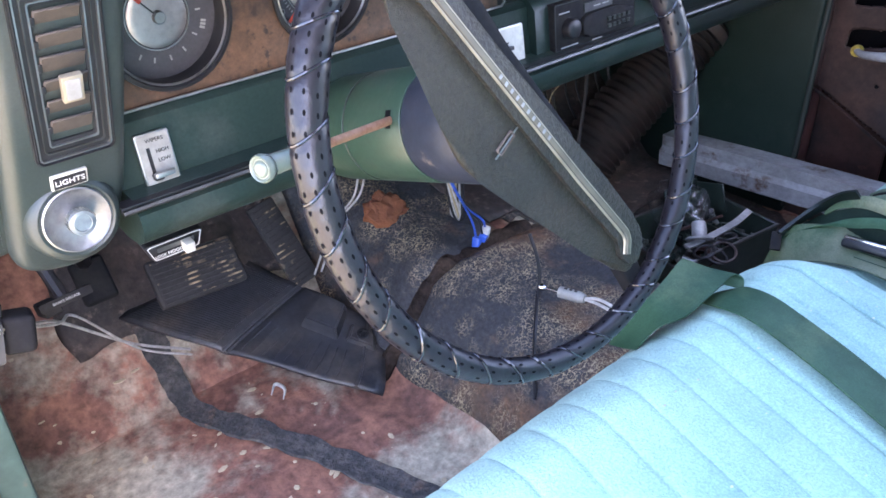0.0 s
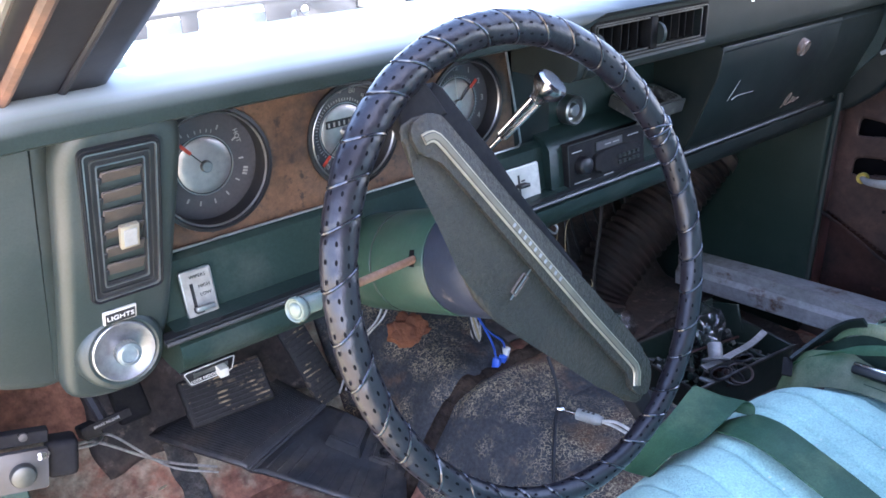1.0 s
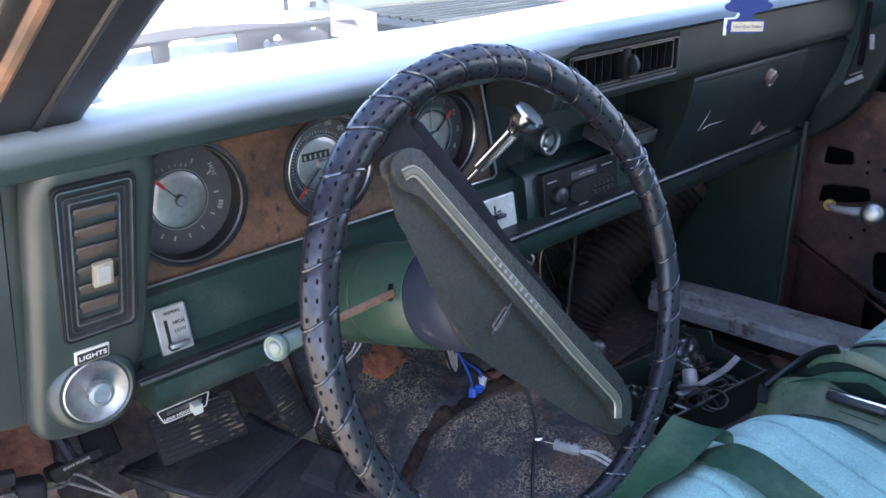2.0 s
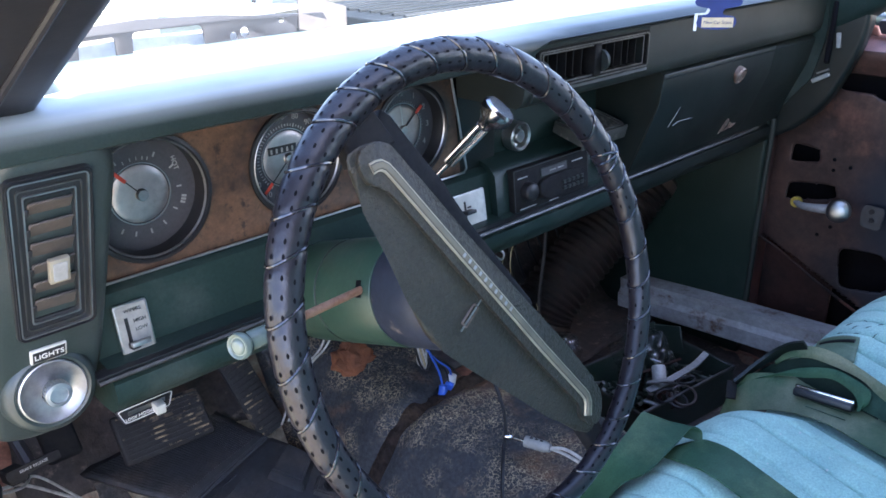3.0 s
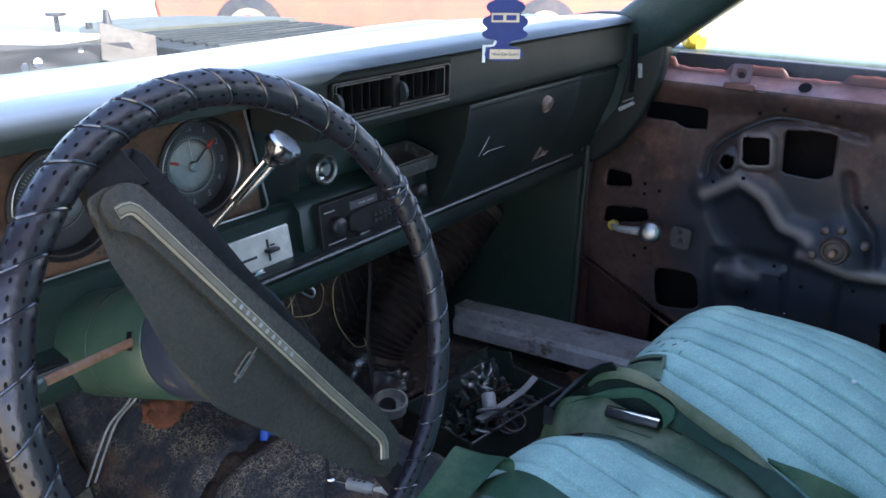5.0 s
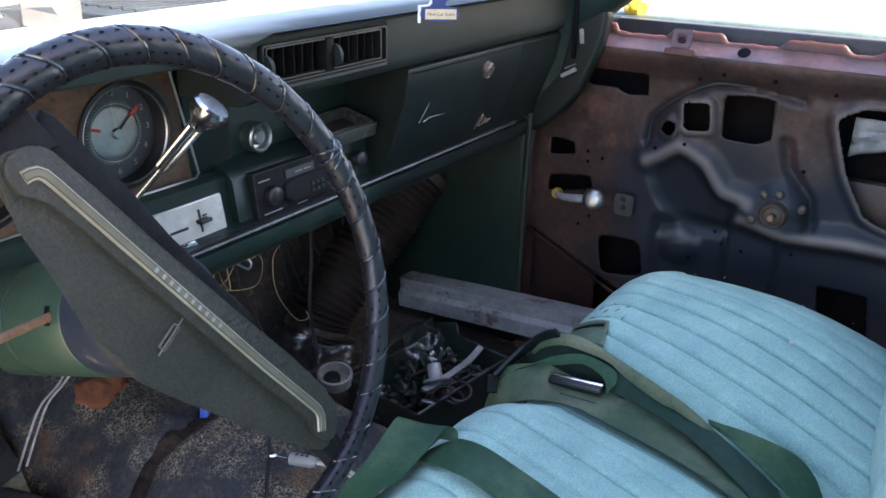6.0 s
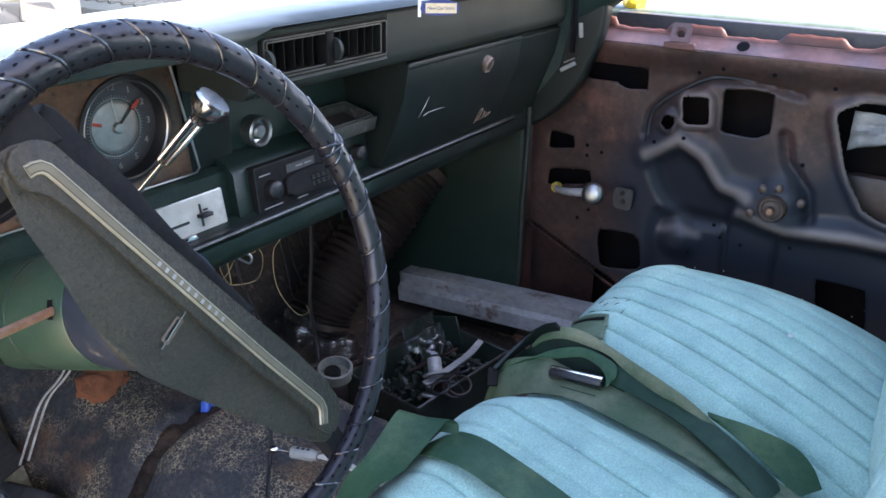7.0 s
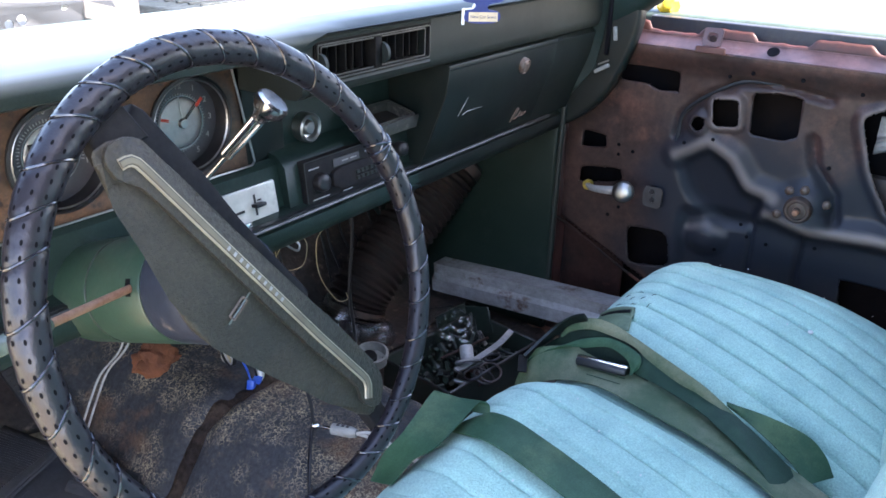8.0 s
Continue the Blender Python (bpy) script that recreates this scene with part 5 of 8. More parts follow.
def gauge(x, z, cup_r, name, label, hub_r=0.0255):
    m = facing(x, 0.0, z)
    g = part(name, placed(revolve([(cup_r - 0.004, 0.001), (cup_r - 0.003, 0.0185), (cup_r - 0.001, 0.0215), (cup_r + 0.002, 0.0205), (cup_r + 0.003, 0.016), (cup_r + 0.003, -0.006), (cup_r - 0.004, -0.006)], 56), m), BLACK, dash, label)
    part("dial", placed(revolve([(0, 0.0), (cup_r - 0.003, 0.0), (cup_r - 0.003, -0.004), (0, -0.004)], 48), m), DIAL, g)
    part("hub_disc", placed(revolve([(0, 0.0030), (hub_r * 0.30, 0.0029), (hub_r * 0.55, 0.0026), (hub_r * 0.80, 0.0022), (hub_r, 0.0017), (hub_r + 0.0017, 0.0008), (hub_r + 0.0017, 0.0), (0, 0.0)], 48), m), ALU, g, "spun aluminium disc")
    part("chrome_ring", placed(revolve([(cup_r - 0.0042, 0.0185), (cup_r - 0.0032, 0.0200), (cup_r - 0.0022, 0.0192), (cup_r - 0.0042, 0.0185)], 48), m), DULLCHROME, g)
    part("hub_ring", placed(revolve([(hub_r + r_, h_) for r_, h_ in ((0.0030, 0.0), (0.0030, 0.0012), (0.0038, 0.0012), (0.0038, 0.0), (0.0030, 0.0))], 48), m), DULLCHROME, g)
    part("hub", placed(revolve([(0, 0.0075), (0.0045, 0.0070), (0.0056, 0.0055), (0.0056, 0.002), (0, 0.002)], 24), m), DULLCHROME, g)
    return g, m


g, m = gauge(-0.139, 0.620, 0.055, "fuel_gauge", "round gauge with spun metal hub and red pointer", 0.0240)
for deg in (-62, -30, 28, 60, 92, 125, 150, 172, 195, 215):
    tick(g, m, 0.036, deg, 0.0045, 0.0014)
for deg in (-48, -20, -8, 2, 12, 20):
    tick(g, m, 0.0315, deg, 0.003, 0.0008)
words("HOT", 0.0062, m @ Matrix.Translation((0.0345, 0.0205, 0.0004)) @ Matrix.Rotation(radians(-78), 4, "Z"), PRINT, g)
for deg in (-40, 110):
    for k in (-1, 0, 1):
        tick(g, m, 0.041, deg + 4 * k, 0.0045, 0.0020, PRINT, name="letter_bar")
tick(g, m @ Matrix.Translation((0, 0, 0.004)), 0.012, -42, 0.022, 0.0010, BLACK, name="needle")
tick(g, m @ Matrix.Translation((0, 0, 0.004)), 0.0255, -42, 0.013, 0.0032, REDMARK, name="needle_tip")

g, m = gauge(0.012, 0.620, 0.0515, "speedometer", "round speedometer with bars of figures and red pointer")
for k in range(45):
    tick(g, m, 0.0325, -143 + 5.75 * k, 0.0036 if k % 4 == 0 else 0.0022, 0.0008)
for k in range(12):
    deg = radians(-143 + 23 * k)
    words(str(10 + 10 * k), 0.0078, m @ Matrix.Translation((0.0412 * math.sin(deg), 0.0412 * math.cos(deg), 0.0004)), PRINT, g, "numeral")
part("odometer", box((-0.022, 0.006, 0), (0.010, 0.014, 0.0032), 0.0005, 1, m), BLACK, g)
for k in range(5):
    part("odometer_figure", box((-0.0200 + 0.006 * k, 0.0075, 0.003), (-0.0180 + 0.006 * k, 0.0120, 0.0036), 0, 1, m), PRINT, g)
tick(g, m @ Matrix.Translation((0, 0, 0.004)), 0.018, 226, 0.034, 0.0010, BLACK, name="needle")
tick(g, m @ Matrix.Translation((0, 0, 0.004)), 0.036, 226, 0.013, 0.0030, REDMARK, name="needle_tip")

g, m = gauge(0.161, 0.620, 0.0515, "clock", "round dashboard clock with silver hub and red hands")
for k in range(12):
    words(str(k or 12), 0.0092, m @ Matrix.Translation((0.0395 * math.sin(radians(30 * k)), 0.0395 * math.cos(radians(30 * k)), 0.0004)), PRINT, g, "numeral")
for k in range(60):
    tick(g, m, 0.0305, 6 * k, 0.0036 if k % 5 == 0 else 0.0022, 0.0008)
for deg, r, l, w, q in ((48, 0.014, 0.022, 0.0016, BLACK), (50, 0.030, 0.012, 0.0036, REDMARK), (-72, 0.012, 0.02, 0.0010, DULLCHROME), (-72, 0.024, 0.010, 0.0030, REDMARK), (-6, 0.015, 0.030, 0.0008, WHITE)):
    tick(g, m @ Matrix.Translation((0, 0, 0.004)), r, deg, l, w, q, name="pointer")

# side air vent: nested frames, horizontal louvres and a square slider
vent = part("side_vent", placed(ring_plate(round_rect(0.0575, 0.146, 0.006), round_rect(0.052, 0.139, 0.004), 0.006, 0.0015), PODM @ Matrix.Translation((0.0025, 0.004, -0.001))), BLACK, dash, "tall driver air vent")
part("chrome_edge", placed(ring_plate(round_rect(0.0520, 0.1390, 0.004), round_rect(0.0500, 0.1370, 0.003), 0.005), PODM @ Matrix.Translation((0.0025, 0.004, -0.001))), DULLCHROME, vent)
part("inner_frame", placed(ring_plate(round_rect(0.0500, 0.1370, 0.003), round_rect(0.0345, 0.116, 0.002), 0.003), PODM @ Matrix.Translation((0.0025, 0.004, -0.001))), BLACK, vent)
part("second_edge", placed(ring_plate(round_rect(0.0350, 0.1165, 0.002), round_rect(0.0332, 0.1147, 0.002), 0.0042), PODM @ Matrix.Translation((0.0025, 0.004, -0.001))), DULLCHROME, vent)
part("third_edge", placed(ring_plate(round_rect(0.0332, 0.1147, 0.002), round_rect(0.0300, 0.1085, 0.002), 0.0026), PODM @ Matrix.Translation((0.0025, 0.004, -0.001))), BLACK, vent)
part("fourth_edge", placed(ring_plate(round_rect(0.0430, 0.1270, 0.003), round_rect(0.0412, 0.1252, 0.003), 0.0046), PODM @ Matrix.Translation((0.0025, 0.004, -0.001))), TRIMDARK, vent)
part("duct", box((-0.0175, -0.057, -0.0030), (0.0225, 0.065, -0.0012), 0, 1, PODM), BLACK, vent)
DUSTY = mat("dusty_brown_plastic", (0.052, 0.042, 0.036), 0.8, second=(0.034, 0.029, 0.026), scale=40, fine=200, bump=0.2)
for k in range(6):
    part("louvre", box((-0.0122, -0.0105, -0.0011), (0.0172, 0.0075, 0.0011), 0.0008, 1, PODM @ Matrix.Translation((0, 0.0500 - 0.0175 * k, 0.0012)) @ pose(0, 0, 0, 24 - 3 * (k % 3), 0, (0, 1.5, -1, 2, 0.5, -1.5)[k])), DUSTY, vent)
    part("pivot", box((-0.0140, -0.0030, -0.001), (-0.0112, 0.0030, 0.002), 0.0004, 1, PODM @ Matrix.Translation((0, 0.0485 - 0.0175 * k, 0.0012))), BLACK, vent)
slider = part("slider", box((-0.003, -0.0145, 0.004), (0.0115, 0.0070, 0.009), 0.001, 2, PODM), STRIPMETAL, vent, "square slider in a chrome rim")
part("slider_face", box((-0.0008, -0.0120, 0.0090), (0.0093, 0.0045, 0.0096), 0.0003, 1, PODM), PRINT, slider)

# light switch: chrome dish with a ribbed knob in a round boss
KN = Matrix.Translation(PODM @ Vector((-0.0075, -0.126, 0.004))) @ facing(0, 0, 0, 4) @ Matrix.Scale(0.93, 4)
sw = part("light_switch", placed(revolve([(0.0400, -0.014), (0.0390, -0.003), (0.0370, 0.005), (0.0340, 0.0085), (0.0310, 0.0100), (0.0285, 0.0088), (0.0280, -0.004)], 56), KN), PODVINYL, dash, "round headlight switch in a raised green boss")
part("dish", placed(revolve([(0.0284, 0.0080), (0.0280, 0.0106), (0.0268, 0.0112), (0.0250, 0.0090), (0.0190, 0.0050), (0.0110, 0.0030), (0.0, 0.0028)], 56), KN), SATIN, sw, "bright dished escutcheon")
KN2 = KN @ pose(0.001, 0, 0.0)
part("knob", placed(revolve([(0.0075, 0.003), (0.0075, 0.009), (0.0105, 0.011), (0.0110, 0.0185), (0.0102, 0.0200), (0.0074, 0.0206), (0.0070, 0.0192), (0.0, 0.0192)], 40), KN2), SATIN, sw)
for k in range(24):
    q = KN2 @ Matrix.Rotation(2 * math.pi * k / 24, 4, "Z")
    part("rib", box((0.0106, -0.0006, 0.0115), (0.0117, 0.0006, 0.0183), 0, 1, q), DULLCHROME, sw, smooth=False)
plate = part("lights_plate", box((-0.0135, -0.0070, 0), (0.0135, 0.0070, 0.003), 0.001, 2, PODM @ Matrix.Translation((-0.0055, -0.0890, 0)) @ pose(0, 0, 0, 0, 0, -1)), CREAM, dash, "small framed switch plate")
part("plate_face", box((-0.0120, -0.0055, 0.003), (0.0120, 0.0055, 0.0034), 0, 1, PODM @ Matrix.Translation((-0.0055, -0.0890, 0))), BLACK, plate)
words("LIGHTS", 0.0068, PODM @ Matrix.Translation((-0.0055, -0.0890, 0.0036)), WHITE, plate)

# wiper switch
FAS = facing(-0.1785, -0.0362, 0.516, 10)
wip = part("wiper_switch", placed(extrude_z(round_rect(0.0295, 0.050, 0.002), 0, 0.003, 0.0008, 2, True), FAS), DULLCHROME, dash, "pale wiper switch plate")
part("plate_face", placed(extrude_z(round_rect(0.0265, 0.047, 0.0015), 0.003, 0.0036, 0, 2), FAS), SOCKET, wip)
part("groove", box((-0.0075, -0.0130, 0.0036), (-0.0045, 0.0130, 0.0040), 0, 1, FAS), BLACK, wip)
part("lever", box((-0.0090, -0.0135, 0.0036), (-0.0015, -0.0085, 0.0120), 0.001, 2, FAS), BLACK, wip)
part("lever_tip", box((-0.0095, -0.0110, 0.0100), (0.0080, -0.0065, 0.0150), 0.0012, 2, FAS), DULLCHROME, wip)
for word, y in (("WIPERS", 0.0185), ("HIGH", 0.0085), ("LOW", 0.0010)):
    words(word, 0.0046, FAS @ Matrix.Translation((0.001 if y > 0.01 else 0.0055, y, 0.0038)), BLACK, wip)

# heater panel
FAS2 = facing(0.2115, -0.0362, 0.5145, 10)
heat = part("heater_panel", placed(extrude_z(round_rect(0.092, 0.047, 0.002), 0, 0.003, 0.0008, 2, True), FAS2), DULLCHROME, dash, "pale heater control plate with slots")
part("plate_face", placed(extrude_z(round_rect(0.089, 0.044, 0.0015), 0.003, 0.0036, 0, 2), FAS2), CREAM, heat)
part("slot", box((0.0100, -0.0110, 0.0036), (0.0130, 0.0140, 0.0040), 0, 1, FAS2), BLACK, heat)
part("slot", box((-0.0300, -0.0030, 0.0036), (-0.0060, 0.0000, 0.0040), 0, 1, FAS2), BLACK, heat)
part("lever", box((0.0050, -0.0005, 0.0036), (0.0200, 0.0040, 0.0140), 0.001, 2, FAS2), BLACK, heat)
part("lever", placed(revolve([(0, 0.012), (0.004, 0.011), (0.005, 0.008), (0.003, 0.003), (0.003, 0.0)], 16), FAS2 @ Matrix.Translation((-0.0130, -0.0180, 0.002)) @ Matrix.Scale(1.8, 4, (1, 0, 0))), CHROME, heat)
part("lever_mark", box((0.0150, 0.0050, 0.0036), (0.0215, 0.0070, 0.0039), 0, 1, FAS2), BLACK, heat)

# bonnet and vent release panel hung under the dash
HD = facing(-0.156, 0.030, 0.394, -8)
hood = part("release_panel", placed(extrude_z(soft2([(-0.0305, 0.0105), (0.0305, 0.0105), (0.0255, -0.0105), (-0.0225, -0.0105)], 0.12), -0.02, 0.0, 0.001, 2, True), HD), BLACK, dash, "black under-dash lever panel with white outline")
part("outline", placed(ring_plate(soft2([(-0.0285, 0.0090), (0.0285, 0.0090), (0.0240, -0.0090), (-0.0215, -0.0090)], 0.12), soft2([(-0.0275, 0.0082), (0.0275, 0.0082), (0.0234, -0.0082), (-0.0208, -0.0082)], 0.12), 0.0004), HD), WHITE, hood)
part("slot", box((-0.0180, -0.0005, 0), (0.0200, 0.0045, 0.0004), 0, 1, HD), DULLCHROME, hood)
part("slider", box((0.0060, -0.0060, 0), (0.0160, 0.0050, 0.011), 0.001, 2, HD), CREAM, hood, "yellowed plastic slider")
words("HOOD", 0.0052, HD @ Matrix.Translation((0.000, -0.0048, 0.0004)), WHITE, hood)
words("LOCK", 0.0044, HD @ Matrix.Translation((-0.0155, -0.0050, 0.0004)), WHITE, hood)

# brake release handle with its label, low at the side
BR = facing(-0.262, 0.045, 0.375, 25, 0) @ Matrix.Rotation(radians(3), 4, "Z") @ Matrix.Scale(0.86, 4)
brk = tagged(part("brake_release", placed(extrude_z(round_rect(0.056, 0.010, 0.002), 0, 0.006, 0.001, 2), BR), MATTEBLACK), "black brake release handle with white lettering", "brake release")
words("BRAKE RELEASE", 0.0042, BR @ Matrix.Translation((0, 0, 0.0062)), PRINT, brk)
part("bracket", box((-0.026, -0.012, -0.045), (-0.006, 0.004, 0.0), 0.002, 1, BR), MATTEBLACK, brk)
part("rod", tube([(-0.262, 0.05, 0.372), (-0.262, 0.20, 0.42), (-0.262, 0.50, 0.45)], 0.006, 8), DARKMETAL, brk)

# centre vents: two louvred boxes in one bright-edged frame
CV = facing(0.347, -0.1215, 0.6865)
cv = part("centre_vent", placed(ring_plate(round_rect(0.208, 0.044, 0.004), round_rect(0.196, 0.0345, 0.002), 0.004, 0.001), CV @ Matrix.Translation((0, 0, -0.002))), VENTDARK, dash, "pair of dusty centre air vents")
part("chrome_edge", placed(ring_plate(round_rect(0.2020, 0.0395, 0.003), round_rect(0.1995, 0.0370, 0.003), 0.0012), CV @ Matrix.Translation((0, 0, 0.0020))), TRIMDARK, cv)
part("duct", box((-0.103, -0.021, -0.030), (0.103, 0.021, -0.022), 0, 1, CV), VENTDARK, cv)
part("divider", box((-0.006, -0.0175, -0.016), (0.006, 0.0175, 0.0030), 0.001, 2, CV), VENTDARK, cv)
for c in (-0.052, 0.052):
    part("inner_edge", placed(ring_plate(round_rect(0.090, 0.0335, 0.002), round_rect(0.0875, 0.0310, 0.002), 0.001), CV @ Matrix.Translation((c * 0.94, 0, -0.0005))), TRIMDARK, cv)
    for k in range(5):
        part("louvre", box((-0.0005, -0.0150, -0.006), (0.0005, 0.0150, 0.006), 0, 1, CV @ Matrix.Translation((c - 0.028 + 0.0145 * k, 0, -0.009)) @ pose(0, 0, 0, 0, -14 + 9 * (k % 3), 0)), VENTDARK, cv, smooth=False)
    part("thumb_wheel", placed(revolve([(0, 0.002), (0.012, 0.002), (0.012, -0.002), (0, -0.002)], 24), CV @ Matrix.Translation((c - 0.043, -0.002, 0.001)) @ pose(0, 0, 0, 0, 80, 0)), GREYGREEN, cv)

# radio
RD = facing(0.368, -0.0478, 0.5215, 6)
radio = tagged(part("radio", placed(extrude_z(round_rect(0.148, 0.0600, 0.002), -0.03, 0.004, 0.001, 2, True), RD), MATTEBLACK), "black cassette car radio in the dash", "car radio")
part("face_edge", placed(ring_plate(round_rect(0.1465, 0.0585, 0.002), round_rect(0.1445, 0.0565, 0.002), 0.0005), RD @ Matrix.Translation((0, 0, 0.004))), GREYGREEN, radio)
part("bulge", placed(extrude_z(soft2([(-0.030, 0.010), (0.030, 0.012), (0.066, 0.004), (0.066, -0.012), (0.040, -0.018), (-0.030, -0.016)], 0.3), 0.004, 0.010, 0.003, 2, True), RD), MATTEBLACK, radio)
part("cassette_slot", box((-0.022, 0.0125, 0.004), (0.028, 0.0215, 0.0048), 0, 1, RD), DIAL, radio)
part("slot_edge", placed(ring_plate(round_rect(0.052, 0.011, 0.001), round_rect(0.0505, 0.0095, 0.001), 0.0012), RD @ Matrix.Translation((0.003, 0.017, 0.004))), GREYGREEN, radio)
for x, y, r in ((-0.050, 0.0, 0.0115), (0.112, 0.006, 0.010)):
    part("knob", placed(revolve([(r, 0.004), (r, 0.014), (r - 0.001, 0.0165), (r - 0.003, 0.018), (0, 0.018)], 28), RD @ Matrix.Translation((x, y, -0.002))), BLACK, radio)
for i in range(5):
    for j in range(2):
        part("button", box((0.012 + 0.009 * i, -0.0040 - 0.008 * j, 0.010), (0.018 + 0.009 * i, 0.0005 - 0.008 * j, 0.0125), 0.0006, 1, RD), GREYGREEN, radio)
for x, y, w in ((-0.058, 0.019, 0.018), (-0.050, -0.020, 0.030), (0.000, 0.0170, 0.012), (0.016, 0.0170, 0.012), (0.050, 0.019, 0.022), (0.000, -0.0220, 0.018)):
    part("legend_bar", box((x - w / 2, y - 0.0010, 0.0048), (x + w / 2, y + 0.0005, 0.0051), 0, 1, RD), PRINT, radio, smooth=False)
# lighter and the ashtray standing open in the niche
LG = facing(0.336, -0.018, 0.582)
part("lighter_socket", placed(revolve([(0.0185, -0.01), (0.0185, 0.006), (0.0165, 0.008), (0.0140, 0.006), (0.0135, -0.002), (0.010, -0.003), (0.009, 0.004), (0.007, 0.006), (0.0, 0.006)], 32), LG), DULLCHROME, dash, "dull metal lighter socket")
tray = tagged(part("ashtray", placed(ring_plate(round_rect(0.092, 0.052, 0.006), round_rect(0.078, 0.040, 0.004), 0.016, 0.002), pose(0.452, -0.040, 0.568, 14, 0, 0)), TRAYGREY), "grey metal ashtray pulled open", "ashtray")
part("tray_floor", box((-0.042, -0.022, 0.0), (0.042, 0.022, 0.002), 0, 1, pose(0.452, -0.040, 0.568, 14, 0, 0)), DARKMETAL, tray)
part("tray_front", box((-0.048, -0.0290, -0.004), (0.048, -0.0262, 0.015), 0.002, 2, pose(0.452, -0.040, 0.568, 14, 0, 0)), TRAYGREY, tray)

# glovebox lock, script badge and scratches
GL = facing(0.70, -0.092, 0.57, -21)
lk = part("glovebox_lock", placed(revolve([(0.0125, -0.004), (0.0125, 0.004), (0.0110, 0.0055), (0.0088, 0.0040), (0.0080, 0.0060), (0.0, 0.0062)], 32), GL @ Matrix.Translation((0.016, 0.049, 0))), RUSTYSCREW, dash, "bright round glovebox lock")
part("keyhole", box((-0.0008, -0.005, 0.0060), (0.0008, 0.005, 0.0066), 0, 1, GL @ Matrix.Translation((0.016, 0.049, 0))), BLACK, lk)
part("script_badge", placed(tube(smooth_line([(-0.020, -0.010, 0), (-0.014, 0.011, 0), (-0.006, 0.012, 0), (-0.012, -0.006, 0), (0.0, -0.004, 0), (0.004, 0.006, 0), (0.004, -0.005, 0), (0.013, 0.002, 0), (0.012, -0.006, 0), (0.024, 0.001, 0)], 6), 0.0009, 6), GL @ Matrix.Translation((0.063, -0.046, 0.004))), RUSTYSCREW, dash, "small bright script badge")
part("scratch", tube([GL @ Vector(p) for p in ((-0.140, -0.004, 0.0046), (-0.135, 0.010, 0.0046), (-0.131, 0.026, 0.0046))], lambda t: 0.0003 + 0.0003 * math.sin(math.pi * min(1, max(0, t))), 5), PRINT, dash)
part("scratch", tube([GL @ Vector(p) for p in ((-0.128, -0.004, 0.0046), (-0.118, 0.0, 0.0046), (-0.078, -0.001, 0.0046))], lambda t: 0.0007 - 0.0005 * t, 5), PRINT, dash)
# rounded cheek at the passenger end of the dash, with metal clips in its gap
CHEEK = [(0.055, 0.460), (-0.045, 0.452), (-0.088, 0.478), (-0.110, 0.497), (-0.128, 0.513), (-0.152, 0.551), (-0.162, 0.575), (-0.180, 0.620), (-0.191, 0.667), (-0.190, 0.692), (-0.182, 0.718), (-0.150, 0.732), (-0.06, 0.732), (0.06, 0.710)]
part("end_cheek", block(CHEEK, 0.0, 0.024, 0.009, 5, Matrix(((0, 0, -1, 0.992), (1, 0, 0, 0), (0, 1, 0, 0), (0, 0, 0, 1)))), DARKVINYL, dash, "dark rounded dash end")
part("end_slot", box((0.960, -0.140, 0.602), (0.9665, -0.132, 0.700), 0.002, 1), HOLEBLACK, dash)
part("end_clip", box((-0.002, -0.0035, -0.012), (0.002, 0.0035, 0.012), 0.001, 1, pose(0.9655, -0.148, 0.640, -8, 0, 0)), SOCKET, dash)
part("end_clip", box((-0.003, -0.015, -0.0035), (0.003, 0.015, 0.0035), 0.001, 1, pose(0.9640, -0.130, 0.578, -30, 0, 0)), SOCKET, dash)
part("end_clip", box((-0.003, -0.010, -0.0015), (0.003, 0.010, 0.0015), 0.0005, 1, pose(0.9640, -0.132, 0.589, -26, 0, 0)), DULLCHROME, dash)

# ---- seat belts ----
def strap(path, width, material, name, parent=None, thick=0.0016, n=6, label=""):
    """Flat webbing along (centre, side) pairs."""
    cs = smooth_line([p for p, _ in path], n)
    ss = smooth_line([s for _, s in path], n)
    bm = bmesh.new()
    rows = []
    for i, (c, s) in enumerate(zip(cs, ss)):
        d = (cs[min(i + 1, len(cs) - 1)] - cs[max(i - 1, 0)]).normalized()
        s = (s - d * s.dot(d)).normalized()
        nrm = d.cross(s)
        cup = 0.0012
        rows.append([bm.verts.new(c + s * width * k + nrm * (thick / 2 * e + cup * (4 * k * k))) for k, e in ((-0.5, 1), (-0.25, 1), (0, 1), (0.25, 1), (0.5, 1), (0.5, -1), (0.25, -1), (0, -1), (-0.25, -1), (-0.5, -1))])
    for a, b in zip(rows, rows[1:]):
        for k in range(10):
            bm.faces.new((a[k], a[(k + 1) % 10], b[(k + 1) % 10], b[k]))
    bm.faces.new(rows[0])
    bm.faces.new(rows[-1][::-1])
    return part(name, bm, material, parent, label)


def on_seat(x, y, up=0.004):
    return (x, y, seat_z(x, y) + up)


